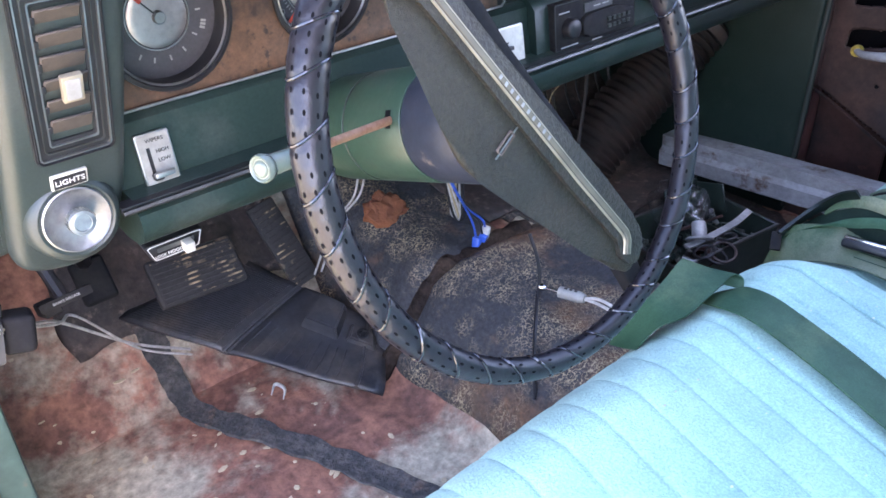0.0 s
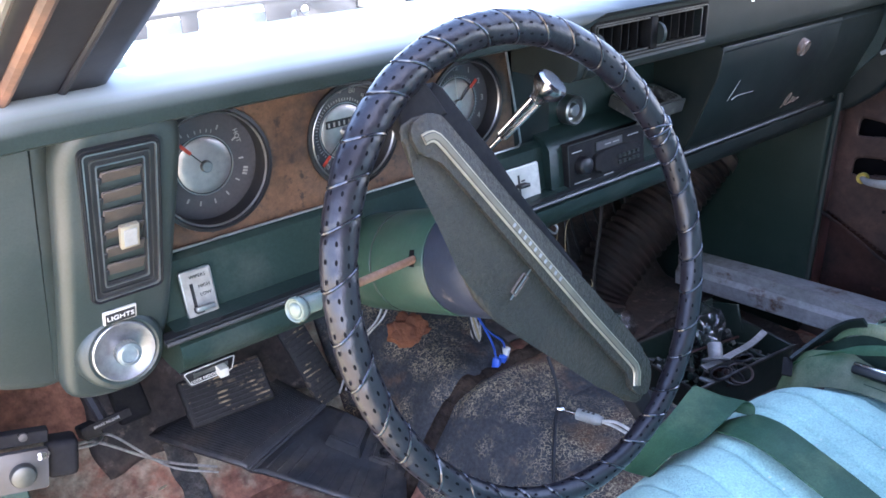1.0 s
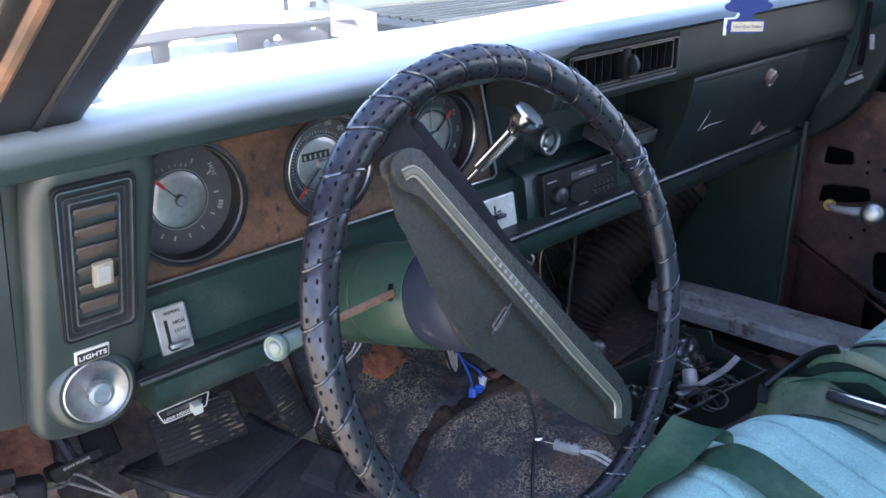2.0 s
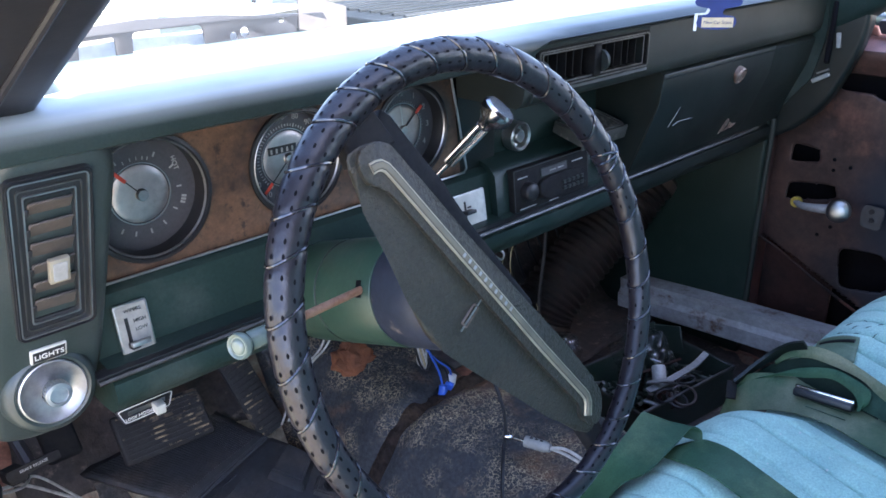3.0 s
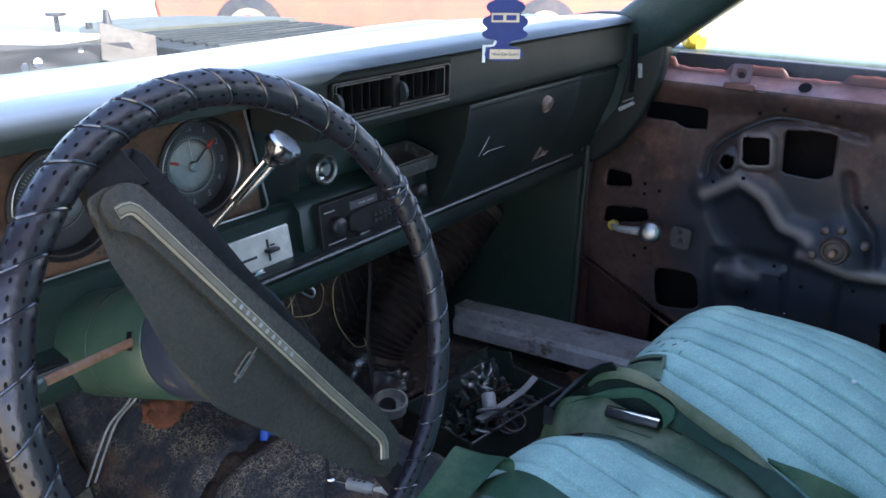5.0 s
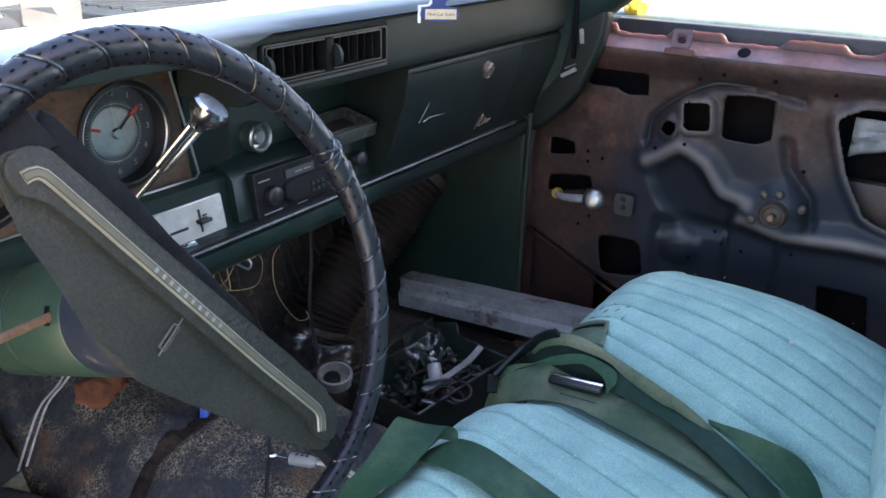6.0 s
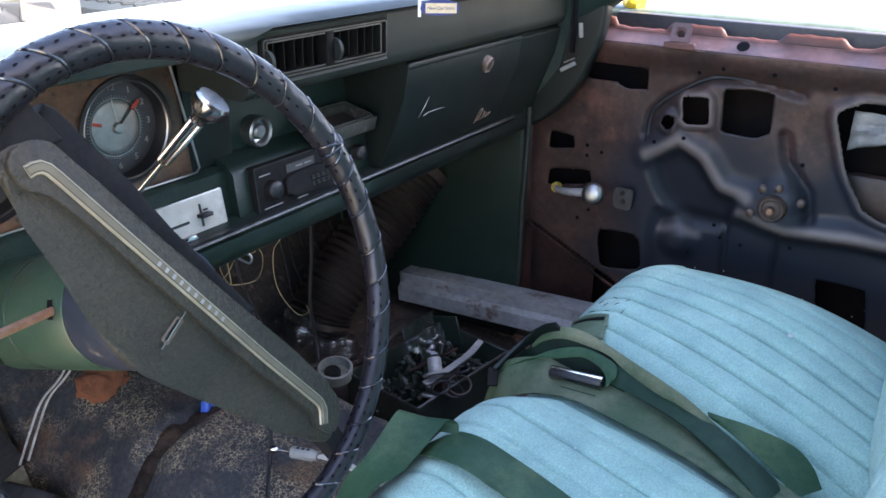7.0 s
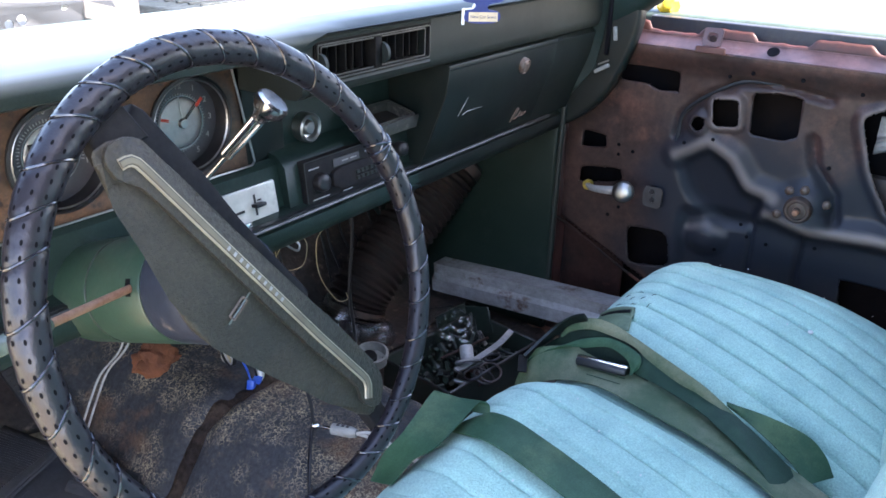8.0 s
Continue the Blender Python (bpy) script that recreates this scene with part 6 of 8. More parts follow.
def loft(left, right, name, material, parent=None, thick=0.0016, n=6):
    """Webbing between two edge lines, slightly cupped."""
    bm = bmesh.new()
    rows = []
    ls, rs = smooth_line(left, n), smooth_line(right, n)
    for i, (a, b) in enumerate(zip(ls, rs)):
        d = (ls[min(i + 1, len(ls) - 1)] + rs[min(i + 1, len(rs) - 1)] - ls[max(i - 1, 0)] - rs[max(i - 1, 0)]).normalized()
        nrm = d.cross(b - a).normalized()
        q = [a.lerp(b, k / 4) + nrm * (0.0010 * math.cos(k * math.pi / 2)) for k in range(5)]
        rows.append([bm.verts.new(p + nrm * thick / 2) for p in q] + [bm.verts.new(p - nrm * thick / 2) for p in q[::-1]])
    for a, b in zip(rows, rows[1:]):
        for k in range(10):
            bm.faces.new((a[k], a[(k + 1) % 10], b[(k + 1) % 10], b[k]))
    bm.faces.new(rows[0])
    bm.faces.new(rows[-1][::-1])
    return part(name, bm, material, parent)


belt = thing("seat_belt", "faded green lap belt folded over the seat's front edge", "seat belt", "seat belts")
strap([(on_seat(0.190, -0.66, 0.008), (1, 0.25, 0)), (on_seat(0.205, -0.56, 0.008), (1, 0.25, 0)), (on_seat(0.225, -0.48, 0.007), (1, 0.25, 0)), (on_seat(0.238, -0.417, 0.007), (1, 0.2, 0)), (on_seat(0.244, -0.374, 0.007), (1, 0.1, 0)),
       (on_seat(0.248, -0.342, 0.007), (1, 0, 0)), (on_seat(0.256, -0.318, 0.006), (0.9, -0.3, 0))], 0.050, BELT, "webbing", belt)
loft([(0.262, -0.286, 0.318), (0.262, -0.277, 0.330), (0.2455, -0.280, 0.342), (0.206, -0.287, 0.338), (0.1784, -0.2884, 0.3290), (0.1640, -0.2780, 0.3100), (0.1480, -0.2720, 0.2800)],
     [(0.276, -0.338, 0.320), (0.282, -0.333, 0.327), (0.2705, -0.3265, 0.334), (0.2285, -0.3310, 0.3350), (0.1820, -0.3312, 0.3300), (0.1583, -0.3193, 0.3230), (0.1330, -0.3120, 0.3050)], "folded_tail", BELT, belt)

belt = wide_belt = thing("seat_belt", "wide faded green lap belt lying in the dip of the seat", "seat belt", "seat belts")
loft([(0.462, -0.282, 0.286), (0.470, -0.300, 0.304), (0.488, -0.345, 0.311), (0.500, -0.403, 0.305), (0.503, -0.449, 0.301), (0.497, -0.498, 0.292), (0.482, -0.542, 0.284), (0.460, -0.602, 0.274), (0.430, -0.680, 0.266)],
     [(0.434, -0.276, 0.226), (0.436, -0.296, 0.256), (0.444, -0.337, 0.280), (0.437, -0.397, 0.298), (0.428, -0.458, 0.295), (0.420, -0.515, 0.291), (0.406, -0.568, 0.287), (0.381, -0.617, 0.286), (0.34, -0.69, 0.275)], "webbing", BELTFADED, belt)

belt = thing("seat_belt", "green lap belt looped through a chrome buckle, its tail twisted", "seat belt", "seat belts")
loft([(0.500, -0.314, 0.316), (0.503, -0.324, 0.333), (0.506, -0.349, 0.348), (0.506, -0.379, 0.350), (0.502, -0.414, 0.343), (0.495, -0.446, 0.336), (0.487, -0.488, 0.326), (0.481, -0.524, 0.315), (0.467, -0.583, 0.290), (0.456, -0.616, 0.277), (0.43, -0.68, 0.268)],
     [(0.494, -0.316, 0.314), (0.497, -0.331, 0.327), (0.499, -0.355, 0.336), (0.499, -0.385, 0.336), (0.495, -0.416, 0.334), (0.489, -0.439, 0.325), (0.482, -0.481, 0.312), (0.476, -0.520, 0.305), (0.452, -0.574, 0.279), (0.436, -0.610, 0.272), (0.40, -0.67, 0.264)], "webbing", BELTFADED, belt)
loft([(0.455, -0.281, 0.282), (0.470, -0.307, 0.301), (0.480, -0.330, 0.314), (0.486, -0.352, 0.327), (0.489, -0.384, 0.338), (0.489, -0.412, 0.335), (0.486, -0.429, 0.329), (0.478, -0.433, 0.319), (0.470, -0.427, 0.308)],
     [(0.453, -0.283, 0.279), (0.468, -0.308, 0.299), (0.478, -0.332, 0.311), (0.482, -0.357, 0.317), (0.483, -0.386, 0.328), (0.481, -0.409, 0.324), (0.478, -0.419, 0.318), (0.472, -0.424, 0.313), (0.468, -0.426, 0.309)], "loop", BELT, belt)
# near-black band for the shade under the loop, a darkened copy of webbing
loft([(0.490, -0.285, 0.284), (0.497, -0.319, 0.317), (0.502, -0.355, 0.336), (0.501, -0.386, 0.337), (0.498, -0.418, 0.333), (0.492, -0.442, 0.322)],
     [(0.462, -0.285, 0.256), (0.478, -0.332, 0.290), (0.482, -0.368, 0.297), (0.482, -0.397, 0.302), (0.480, -0.422, 0.296), (0.478, -0.446, 0.297)], "gap_shade_webbing", BELTSHADE, belt)
loft([(0.496, -0.425, 0.329), (0.493, -0.455, 0.322), (0.489, -0.482, 0.313), (0.483, -0.515, 0.307), (0.476, -0.540, 0.304), (0.467, -0.571, 0.298), (0.458, -0.602, 0.286), (0.448, -0.637, 0.271)],
     [(0.480, -0.427, 0.306), (0.472, -0.462, 0.306), (0.464, -0.496, 0.303), (0.455, -0.524, 0.300), (0.444, -0.547, 0.296), (0.426, -0.579, 0.291), (0.410, -0.603, 0.287), (0.387, -0.627, 0.282)], "inner_webbing", BELTDARK, belt)
q0, q1 = Vector((0.468, -0.357, 0.306)), Vector((0.470, -0.419, 0.311))
across = (q1 - q0).to_track_quat("X", "Z").to_matrix().to_4x4()
buckle = part("buckle", box((-0.034, -0.009, -0.006), (0.034, 0.009, 0.004), 0.003, 3, Matrix.Translation((q0 + q1) / 2) @ across @ pose(0, 0, 0, -18, 0, 0)), BLACK, belt, "dark buckle with a chrome bar")
part("chrome_bar", box((-0.0335, -0.0050, 0.003), (0.0335, 0.0015, 0.0075), 0.0012, 2, Matrix.Translation((q0 + q1) / 2) @ across @ pose(0, 0, 0, -18, 0, 0)), CHROME, buckle)
for k_ in range(4):
    u_ = 0.18 + 0.21 * k_
    a_, b_ = Vector((0.439, -0.397, 0.2990)), Vector((0.500, -0.403, 0.3060))
    part("stitching", tube([a_.lerp(b_, u_) + Vector((0.002 * w_, -0.022 * w_, 0.0015)) for w_ in (-1, 1)], 0.0005, 5), BELTDARK, wide_belt)
tail = thing("seat_belt", "dark green belt tail standing in a twisted fold on the seat", "seat belt", "seat belts")
loft([(0.486, -0.541, 0.306), (0.487, -0.584, 0.306), (0.492, -0.632, 0.296), (0.485, -0.657, 0.283), (0.474, -0.672, 0.266)],
     [(0.486, -0.546, 0.299), (0.473, -0.577, 0.295), (0.463, -0.606, 0.286), (0.452, -0.634, 0.275), (0.438, -0.650, 0.268)], "webbing", BELT, tail)
clip = thing("belt_clip", "dark plastic belt end lying at the seat's front edge", "belt clip")
strap([((0.503, -0.346, 0.3475), (0.25, 0.35, -0.9)), ((0.501, -0.326, 0.337), (0.25, 0.35, -0.9)), ((0.493, -0.309, 0.323), (0.3, 0.3, -0.9)), ((0.477, -0.297, 0.309), (0.35, 0.3, -0.9)), ((0.452, -0.285, 0.291), (0.4, 0.3, -0.9))], 0.019, DARKVINYL, "sleeve", clip, 0.004)
part("clip_tongue", box((-0.020, -0.006, -0.002), (0.004, 0.006, 0.002), 0.001, 2, pose(0.450, -0.284, 0.290, 0, -36, 28)), MATTEBLACK, clip)
# small pale flecks and a brand of dark scuffs on the cloth
lint = tagged(new("lint"), "pale flecks of lint on the aqua cloth", "lint", kind="stuff")
bm = bmesh.new()
random.seed(4)
for k in range(90):
    x, y = random.uniform(0.0, 0.9), random.uniform(-0.68, -0.38)
    r = random.uniform(0.0005, 0.0013) if k else 0.0040
    if k == 0:
        x, y = 0.704, -0.587
    bmesh.ops.create_icosphere(bm, subdivisions=1, radius=r, matrix=Matrix.Translation((x, y, seat_z(x, y) + 0.0035 + pleat(x - slant(x, y)))) @ Matrix.Diagonal((1.6, 1, 0.4, 1)))
part("fleck", bm, WHITE, lint)
scuff = tagged(new("scuff_marks"), "dark scuff marks worn into the seat's front edge", "scuff", kind="stuff")
for k, (x, y) in enumerate(((0.622, -0.350), (0.640, -0.362), (0.618, -0.372), (0.655, -0.350), (0.640, -0.378), (0.668, -0.366), (0.655, -0.388), (0.625, -0.392))):
    pts = [(x + 0.011 * math.cos(a_), y + 0.011 * math.sin(a_)) for a_ in (0.6, 0.9, 1.2, 1.5)]
    part("scuff", tube([(p, q, seat_z(p, q) + pleat(p - slant(p, q)) + 0.0030) for p, q in pts], lambda t: 0.0007 * (1 - abs(2 * t - 1) * 0.8), 5), KICK, scuff)
patch = thing("belt_slot_patch", "olive vinyl patch with a dark belt slot sewn into the seat", "seat patch")


def patch_pt(u, v, up=0.003):
    x, y = 0.541 + 0.060 * u + 0.006 * v, -0.391 + 0.016 * u + 0.052 * v
    return (x, y, seat_z(x, y) + max(pleat(x - slant(x, y)), -0.002) + 0.003 + up)


grid_surface("vinyl", patch_pt, 12, 12, OLIVE, patch, "", 0.0012)
part("slot", tube([patch_pt(0.80 - 0.05 * k / 5, 0.10 + 0.80 * k / 5, 0.0042) for k in range(6)], 0.0026, 8), BLACK, patch)

# ---- driver's footwell ----
pedal = thing("brake_pedal", "wide brake pedal, ribbed black rubber worn to tan", "pedal")
PD = pose(-0.052, 0.262, 0.205, 48, 0, 0) @ Matrix.Rotation(radians(-3), 4, "Z")
part("pedal_pad", box((-0.062, -0.034, -0.006), (0.062, 0.034, 0.006), 0.005, 3, PD), DUSTRUBBER, pedal)
WORN = mat("worn_rubber", (0.026, 0.023, 0.023), 0.8, second=(0.46, 0.32, 0.19), scale=20, mix=(0.53, 0.60), fine=150, bump=0.4)
for k in range(9):
    part("rib", box((-0.056, -0.0012, 0.006), (0.056, 0.0012, 0.0085), 0.0006, 1, PD @ Matrix.Translation((0, -0.028 + 0.007 * k, 0))), WORN, pedal)
part("pedal_arm", tube(smooth_line([PD @ Vector((0.0, 0.0, -0.006)), (-0.05, 0.33, 0.25), (-0.05, 0.38, 0.36), (-0.05, 0.36, 0.52)]), 0.010, 8), DARKMETAL, pedal)
pedal = thing("clutch_pedal", "black rubber pedal half hidden behind the brake", "pedal")
PD = pose(-0.175, 0.290, 0.235, 52, 0, 0)
part("pedal_pad", box((-0.022, -0.030, -0.006), (0.022, 0.030, 0.006), 0.006, 3, PD), MATTEBLACK, pedal)
part("pedal_arm", tube(smooth_line([PD @ Vector((0.0, 0.02, -0.006)), (-0.185, 0.30, 0.30), (-0.18, 0.36, 0.42), (-0.18, 0.36, 0.52)]), 0.011, 8), BLACK, pedal)
pedal = thing("gas_pedal", "tall ribbed black accelerator pedal", "pedal")
PD = pose(0.105, 0.305, 0.165, 58, 0, 0) @ Matrix.Rotation(radians(10), 4, "Z")
part("pedal_pad", box((-0.024, -0.070, -0.005), (0.024, 0.070, 0.005), 0.004, 2, PD), DUSTRUBBER, pedal)
for k in range(15):
    part("rib", box((-0.020, -0.0012, 0.005), (0.020, 0.0012, 0.0075), 0.0005, 1, PD @ Matrix.Translation((0, -0.062 + 0.0088 * k, 0))), WORN, pedal)
part("pedal_rod", tube([PD @ Vector((0, 0.06, -0.004)), (0.11, 0.42, 0.36), (0.11, 0.46, 0.50)], 0.006, 8), DARKMETAL, pedal)

mat_ob = thing("floor_mat", "black rubber footwell mat with ribs and a raised box", "floor mat")
A_, B_, C_, D_ = Vector((-0.155, 0.338, 0.138)), Vector((0.083, 0.036, 0.046)), Vector((0.158, 0.135, 0.070)), Vector((0.055, 0.345, 0.145))


def mat_pt(u, v, up=0.0):
    u, v = (0.5 + (k - 0.5) * (1 - 0.10 * max(0.0, 2 * abs(o - 0.5) - 0.55) ** 2) for k, o in ((u, v), (v, u)))    # rounded corners
    p = A_.lerp(B_, u).lerp(D_.lerp(C_, u), v)
    n = (B_ - A_).cross(D_ - A_).normalized()
    return p + n * (up + 0.005 * math.sin(u * 7) * math.sin(v * 5) + 0.004 * noise.noise((u * 6, v * 4, 3)) - 0.006 * smooth01((abs(u - 0.41) - 0.035) / -0.02))


grid_surface("mat_sheet", lambda u, v: mat_pt(u, v), 24, 20, MATRUBBER, mat_ob, thick=0.005)
for k in range(38):
    v = 0.05 + 0.024 * k
    part("rib", tube([mat_pt(0.03 + 0.34 * t / 5, v, 0.0030) for t in range(6)], 0.0017, 5), MATRUBBER, mat_ob)
for u in (0.40, 0.42, 0.90):
    part("fold", tube([mat_pt(u, t / 7, 0.003) for t in range(8)], 0.003, 6), MATRUBBER, mat_ob)
for k in range(10):
    part("rib", tube([mat_pt(0.46 + 0.04 * k, 0.06 + 0.40 * t / 4, 0.003) for t in range(5)], 0.0014, 5), MATRUBBER, mat_ob)


def mat_box(u0, u1, v0, v1, h):
    bm = bmesh.new()
    low = [bm.verts.new(mat_pt(u, v, 0)) for u, v in ((u0, v0), (u1, v0), (u1, v1), (u0, v1))]
    top = [bm.verts.new(mat_pt(u, v, h)) for u, v in ((u0 + 0.02, v0 + 0.02), (u1 - 0.02, v0 + 0.02), (u1 - 0.02, v1 - 0.02), (u0 + 0.02, v1 - 0.02))]
    bm.faces.new(top)
    for k in range(4):
        bm.faces.new((low[k], low[(k + 1) % 4], top[(k + 1) % 4], top[k]))
    bmesh.ops.bevel(bm, geom=list(bm.edges), offset=0.002, segments=2, affect="EDGES")
    return bm


part("raised_box", mat_box(0.58, 0.77, 0.54, 0.92, 0.024), MATRUBBER, mat_ob)
part("raised_box", mat_box(0.80, 0.96, 0.56, 0.80, 0.012), MATRUBBER, mat_ob)
part("grommet", placed(revolve([(0.009, 0.0), (0.009, 0.003), (0.0055, 0.0035), (0.004, 0.001), (0, 0.001)], 20), Matrix.Translation(mat_pt(0.88, 0.68, 0.012)) @ (B_ - A_).cross(D_ - A_).to_track_quat("Z", "Y").to_matrix().to_4x4()), BLACK, mat_ob)

# a length of torn sealing tape on the floor
def on_floor(x, y, up=0.004):
    return (x, y, hump(x, y) + 0.006 * noise.noise((x * 9, y * 9, 0)) + 0.003 * noise.noise((x * 30, y * 30, 3)) + up)


tape = tagged(strap([(on_floor(-0.116, 0.33), (1, 0.0, 0)), (on_floor(-0.121, 0.26), (1, 0.0, 0)), (on_floor(-0.118, 0.195, 0.006), (0.9, 0.45, 0)), (on_floor(-0.080, 0.115), (0.9, 0.5, 0)),
                     (on_floor(-0.035, 0.02), (0.9, 0.45, 0)), (on_floor(0.000, -0.07), (0.9, 0.4, 0)), (on_floor(0.04, -0.19), (0.9, 0.3, 0)), (on_floor(0.07, -0.30), (0.9, 0.3, 0))], 0.034, STRIPTAPE, "sealing_tape", None, 0.004, 14), "grey torn sealing tape stuck across the rusty floor", "tape")
for v in tape.data.vertices:
    p = v.co
    v.co = p + Vector((0.007 * noise.noise(p * 40), 0.005 * noise.noise(p * 55 + Vector((3, 0, 0))), 0.004 * abs(noise.noise(p * 60)) + 0.003 * noise.noise(p * 25)))
bm = bmesh.new()
random.seed(9)
for k in range(150):
    x, y = random.uniform(-0.36, 0.06), random.uniform(-0.25, 0.38)
    r = random.uniform(0.0012, 0.0045)
    bmesh.ops.create_icosphere(bm, subdivisions=1, radius=r, matrix=Matrix.Translation(on_floor(x, y, r * 0.2)) @ pose(0, 0, 0, 0, 0, random.uniform(0, 180)) @ Matrix.Diagonal((random.uniform(1, 2.6), 1, 0.35, 1)))
debris = tagged(part("debris", bm, TAN), "pale chips of debris scattered on the floor", "debris", kind="stuff")
tagged(part("paper_scrap", tube(smooth_line([on_floor(-0.025, 0.158, 0.004), on_floor(-0.012, 0.168, 0.008), on_floor(-0.008, 0.150, 0.010), on_floor(-0.018, 0.138, 0.005)], 5), lambda t: 0.0022 * math.sin(math.pi * min(0.97, max(0.06, t))) + 0.0006, 6), WIRE), "small curled pale scrap on the floor", "scrap")


def wire(name, label, pts, r, material, group="loose wires", n=8):
    ob = part(name, tube(smooth_line(pts, n), r, 7), material)
    return tagged(ob, label, "wire", group)


wire("wire", "twisted pale wire strung across the footwell", [(-0.335, -0.03, 0.415), (-0.27, 0.12, 0.312), (-0.235, 0.20, 0.245), (-0.16, 0.25, 0.148), (-0.085, 0.262, 0.090)], 0.0019, WIRE)
wire("wire", "twisted pale wire strung across the footwell", [(-0.335, -0.032, 0.420), (-0.262, 0.118, 0.306), (-0.225, 0.205, 0.250), (-0.155, 0.245, 0.140), (-0.088, 0.252, 0.088)], 0.0016, WIRE)
for dx in (0.0, 0.012):
    wire("wire", "thin white wire hanging beside the pedals", [(0.235 + dx, 0.27, 0.30), (0.208 + dx, 0.25, 0.235), (0.170 + dx, 0.255, 0.200), (0.146 + dx, 0.25, 0.172), (0.118 + dx, 0.245, 0.130)], 0.0017, WIRE)
plug = thing("wire_plug", "blue and white wire connectors hanging under the column", "wire connector")
for k, (dx, dz, m_) in enumerate(((-0.006, -0.004, BRIGHTBLUE), (0.012, 0.008, WHITE), (0.006, -0.002, BRIGHTBLUE))):
    part("connector", box((-0.005, -0.006, -0.014), (0.005, 0.006, 0.012), 0.002, 2, pose(0.312 + dx, 0.090, 0.176 + dz, 8 * k, 12 - 10 * k, 20)), m_, plug)
    part("lead", tube(smooth_line([(0.312 + dx, 0.090, 0.186 + dz), (0.300 + dx, 0.085, 0.215), (0.270, 0.08, 0.26), (0.22, 0.08, 0.36)]), 0.0016, 6), BRIGHTBLUE if k < 2 else BLACKWIRE, plug)
for k in range(4):
    part("lead", tube(smooth_line([(0.275 + 0.006 * k, 0.105, 0.290), (0.266 + 0.008 * k, 0.10, 0.238 - 0.005 * k), (0.278 - 0.004 * k, 0.095, 0.236), (0.25, 0.10, 0.32)]), 0.0018, 6), (WIRE, YELLOWWIRE, WIRE, BLACKWIRE)[k], plug)
plug = thing("lamp_socket", "pale bulb socket on grey leads lying on the tunnel", "bulb socket")
a, b = Vector((0.278, -0.062, 0.186)), Vector((0.300, -0.150, 0.192))
part("tip", tube([a, a.lerp(b, 0.06), a.lerp(b, 0.10)], lambda t: 0.0050 if t < 0.7 else 0.003, 14), CHROME, plug)
part("pin", tube([a.lerp(b, 0.08), a.lerp(b, 0.32)], 0.0022, 10), CHROME, plug)
part("socket_body", tube([a.lerp(b, 0.32), a.lerp(b, 0.36), a.lerp(b, 0.62), a.lerp(b, 0.72)], lambda t: 0.0078 if t < 0.8 else 0.0055, 16), SOCKET, plug)
for k_ in range(3):
    part("socket_slot", box((-0.002, -0.0015, 0.0068), (0.002, 0.0015, 0.0082), 0, 1, Matrix.Translation(a.lerp(b, 0.42 + 0.08 * k_)) @ (b - a).to_track_quat("X", "Z").to_matrix().to_4x4()), BLACK, plug)
for s_ in (-1, 1):
    part("lead", tube(smooth_line([a.lerp(b, 0.70), b + Vector((0, 0, 0.004 * s_)), b + Vector((0.0, -0.06, 0.002 * s_ - 0.005)), b + Vector((0.02, -0.13, -0.03))]), 0.0022, 6), WIRE, plug)
wire("cable", "black cable running down over the tunnel", [(0.300, -0.02, 0.240), (0.290, -0.045, 0.215), (0.281, -0.058, 0.192)] + [(x_, y_, hump(x_, y_) + 0.030) for x_, y_ in ((0.266, -0.068), (0.243, -0.088), (0.222, -0.106), (0.198, -0.128), (0.170, -0.155))], 0.0026, BLACKWIRE)
wire("wire", "bent tan wire hanging below the dash", [(0.497, 0.11, 0.430), (0.503, 0.11, 0.372), (0.478, 0.11, 0.345), (0.482, 0.11, 0.285), (0.520, 0.11, 0.225), (0.548, 0.11, 0.214), (0.545, 0.11, 0.228)], 0.0007, YELLOWWIRE)
wire("cable", "black cable hanging behind the dash", [(0.560, 0.12, 0.46), (0.575, 0.12, 0.34), (0.565, 0.12, 0.22), (0.555, 0.10, 0.13), (0.50, 0.07, 0.15)], 0.003, BLACKWIRE)
random.seed(12)
for k in range(3):
    o = [Vector((random.uniform(-0.012, 0.012), random.uniform(-0.02, 0.02), random.uniform(-0.012, 0.012))) for _ in range(5)]
    wire("wire", "tangled yellow wire under the dash", [Vector((0.340, 0.06, 0.445)) + o[0], Vector((0.360, 0.09, 0.362)) + o[1] * 1.4, Vector((0.392, 0.10, 0.352)) + o[2] * 1.6, Vector((0.430, 0.10, 0.358)) + o[3] * 1.4, Vector((0.425, 0.10, 0.385)) + o[4]], 0.0007, YELLOWWIRE, "tangled wires")
for k in range(9):
    x = 0.54 + 0.05 * k + random.uniform(-0.01, 0.01)
    wire("wire", "dark wire trailing down the firewall", [(x - 0.05, 0.30, 0.50), (x, 0.33 + 0.03 * math.sin(k), 0.36), (x + random.uniform(-0.05, 0.05), 0.33, 0.22), (x + random.uniform(-0.06, 0.06), 0.26, hump(x, 0.26) + 0.02)], random.uniform(0.002, 0.0045), BLACKWIRE, "firewall wires")

# orange foam stuck to the toe board
bm = bmesh.new()
bmesh.ops.create_icosphere(bm, subdivisions=4, radius=1.0)
for v in bm.verts:
    k = 1 + 0.35 * noise.noise(v.co * 2.2) + 0.15 * noise.noise(v.co * 6)
    v.co = Vector((v.co.x * 0.038 * k, v.co.y * 0.014 * k, v.co.z * 0.027 * k))
bm.transform(pose(0.246, 0.228, 0.198, -40, 14, 0))
tagged(part("foam_lump", bm, FOAM), "rust-orange lump of old foam on the toe board", "foam")

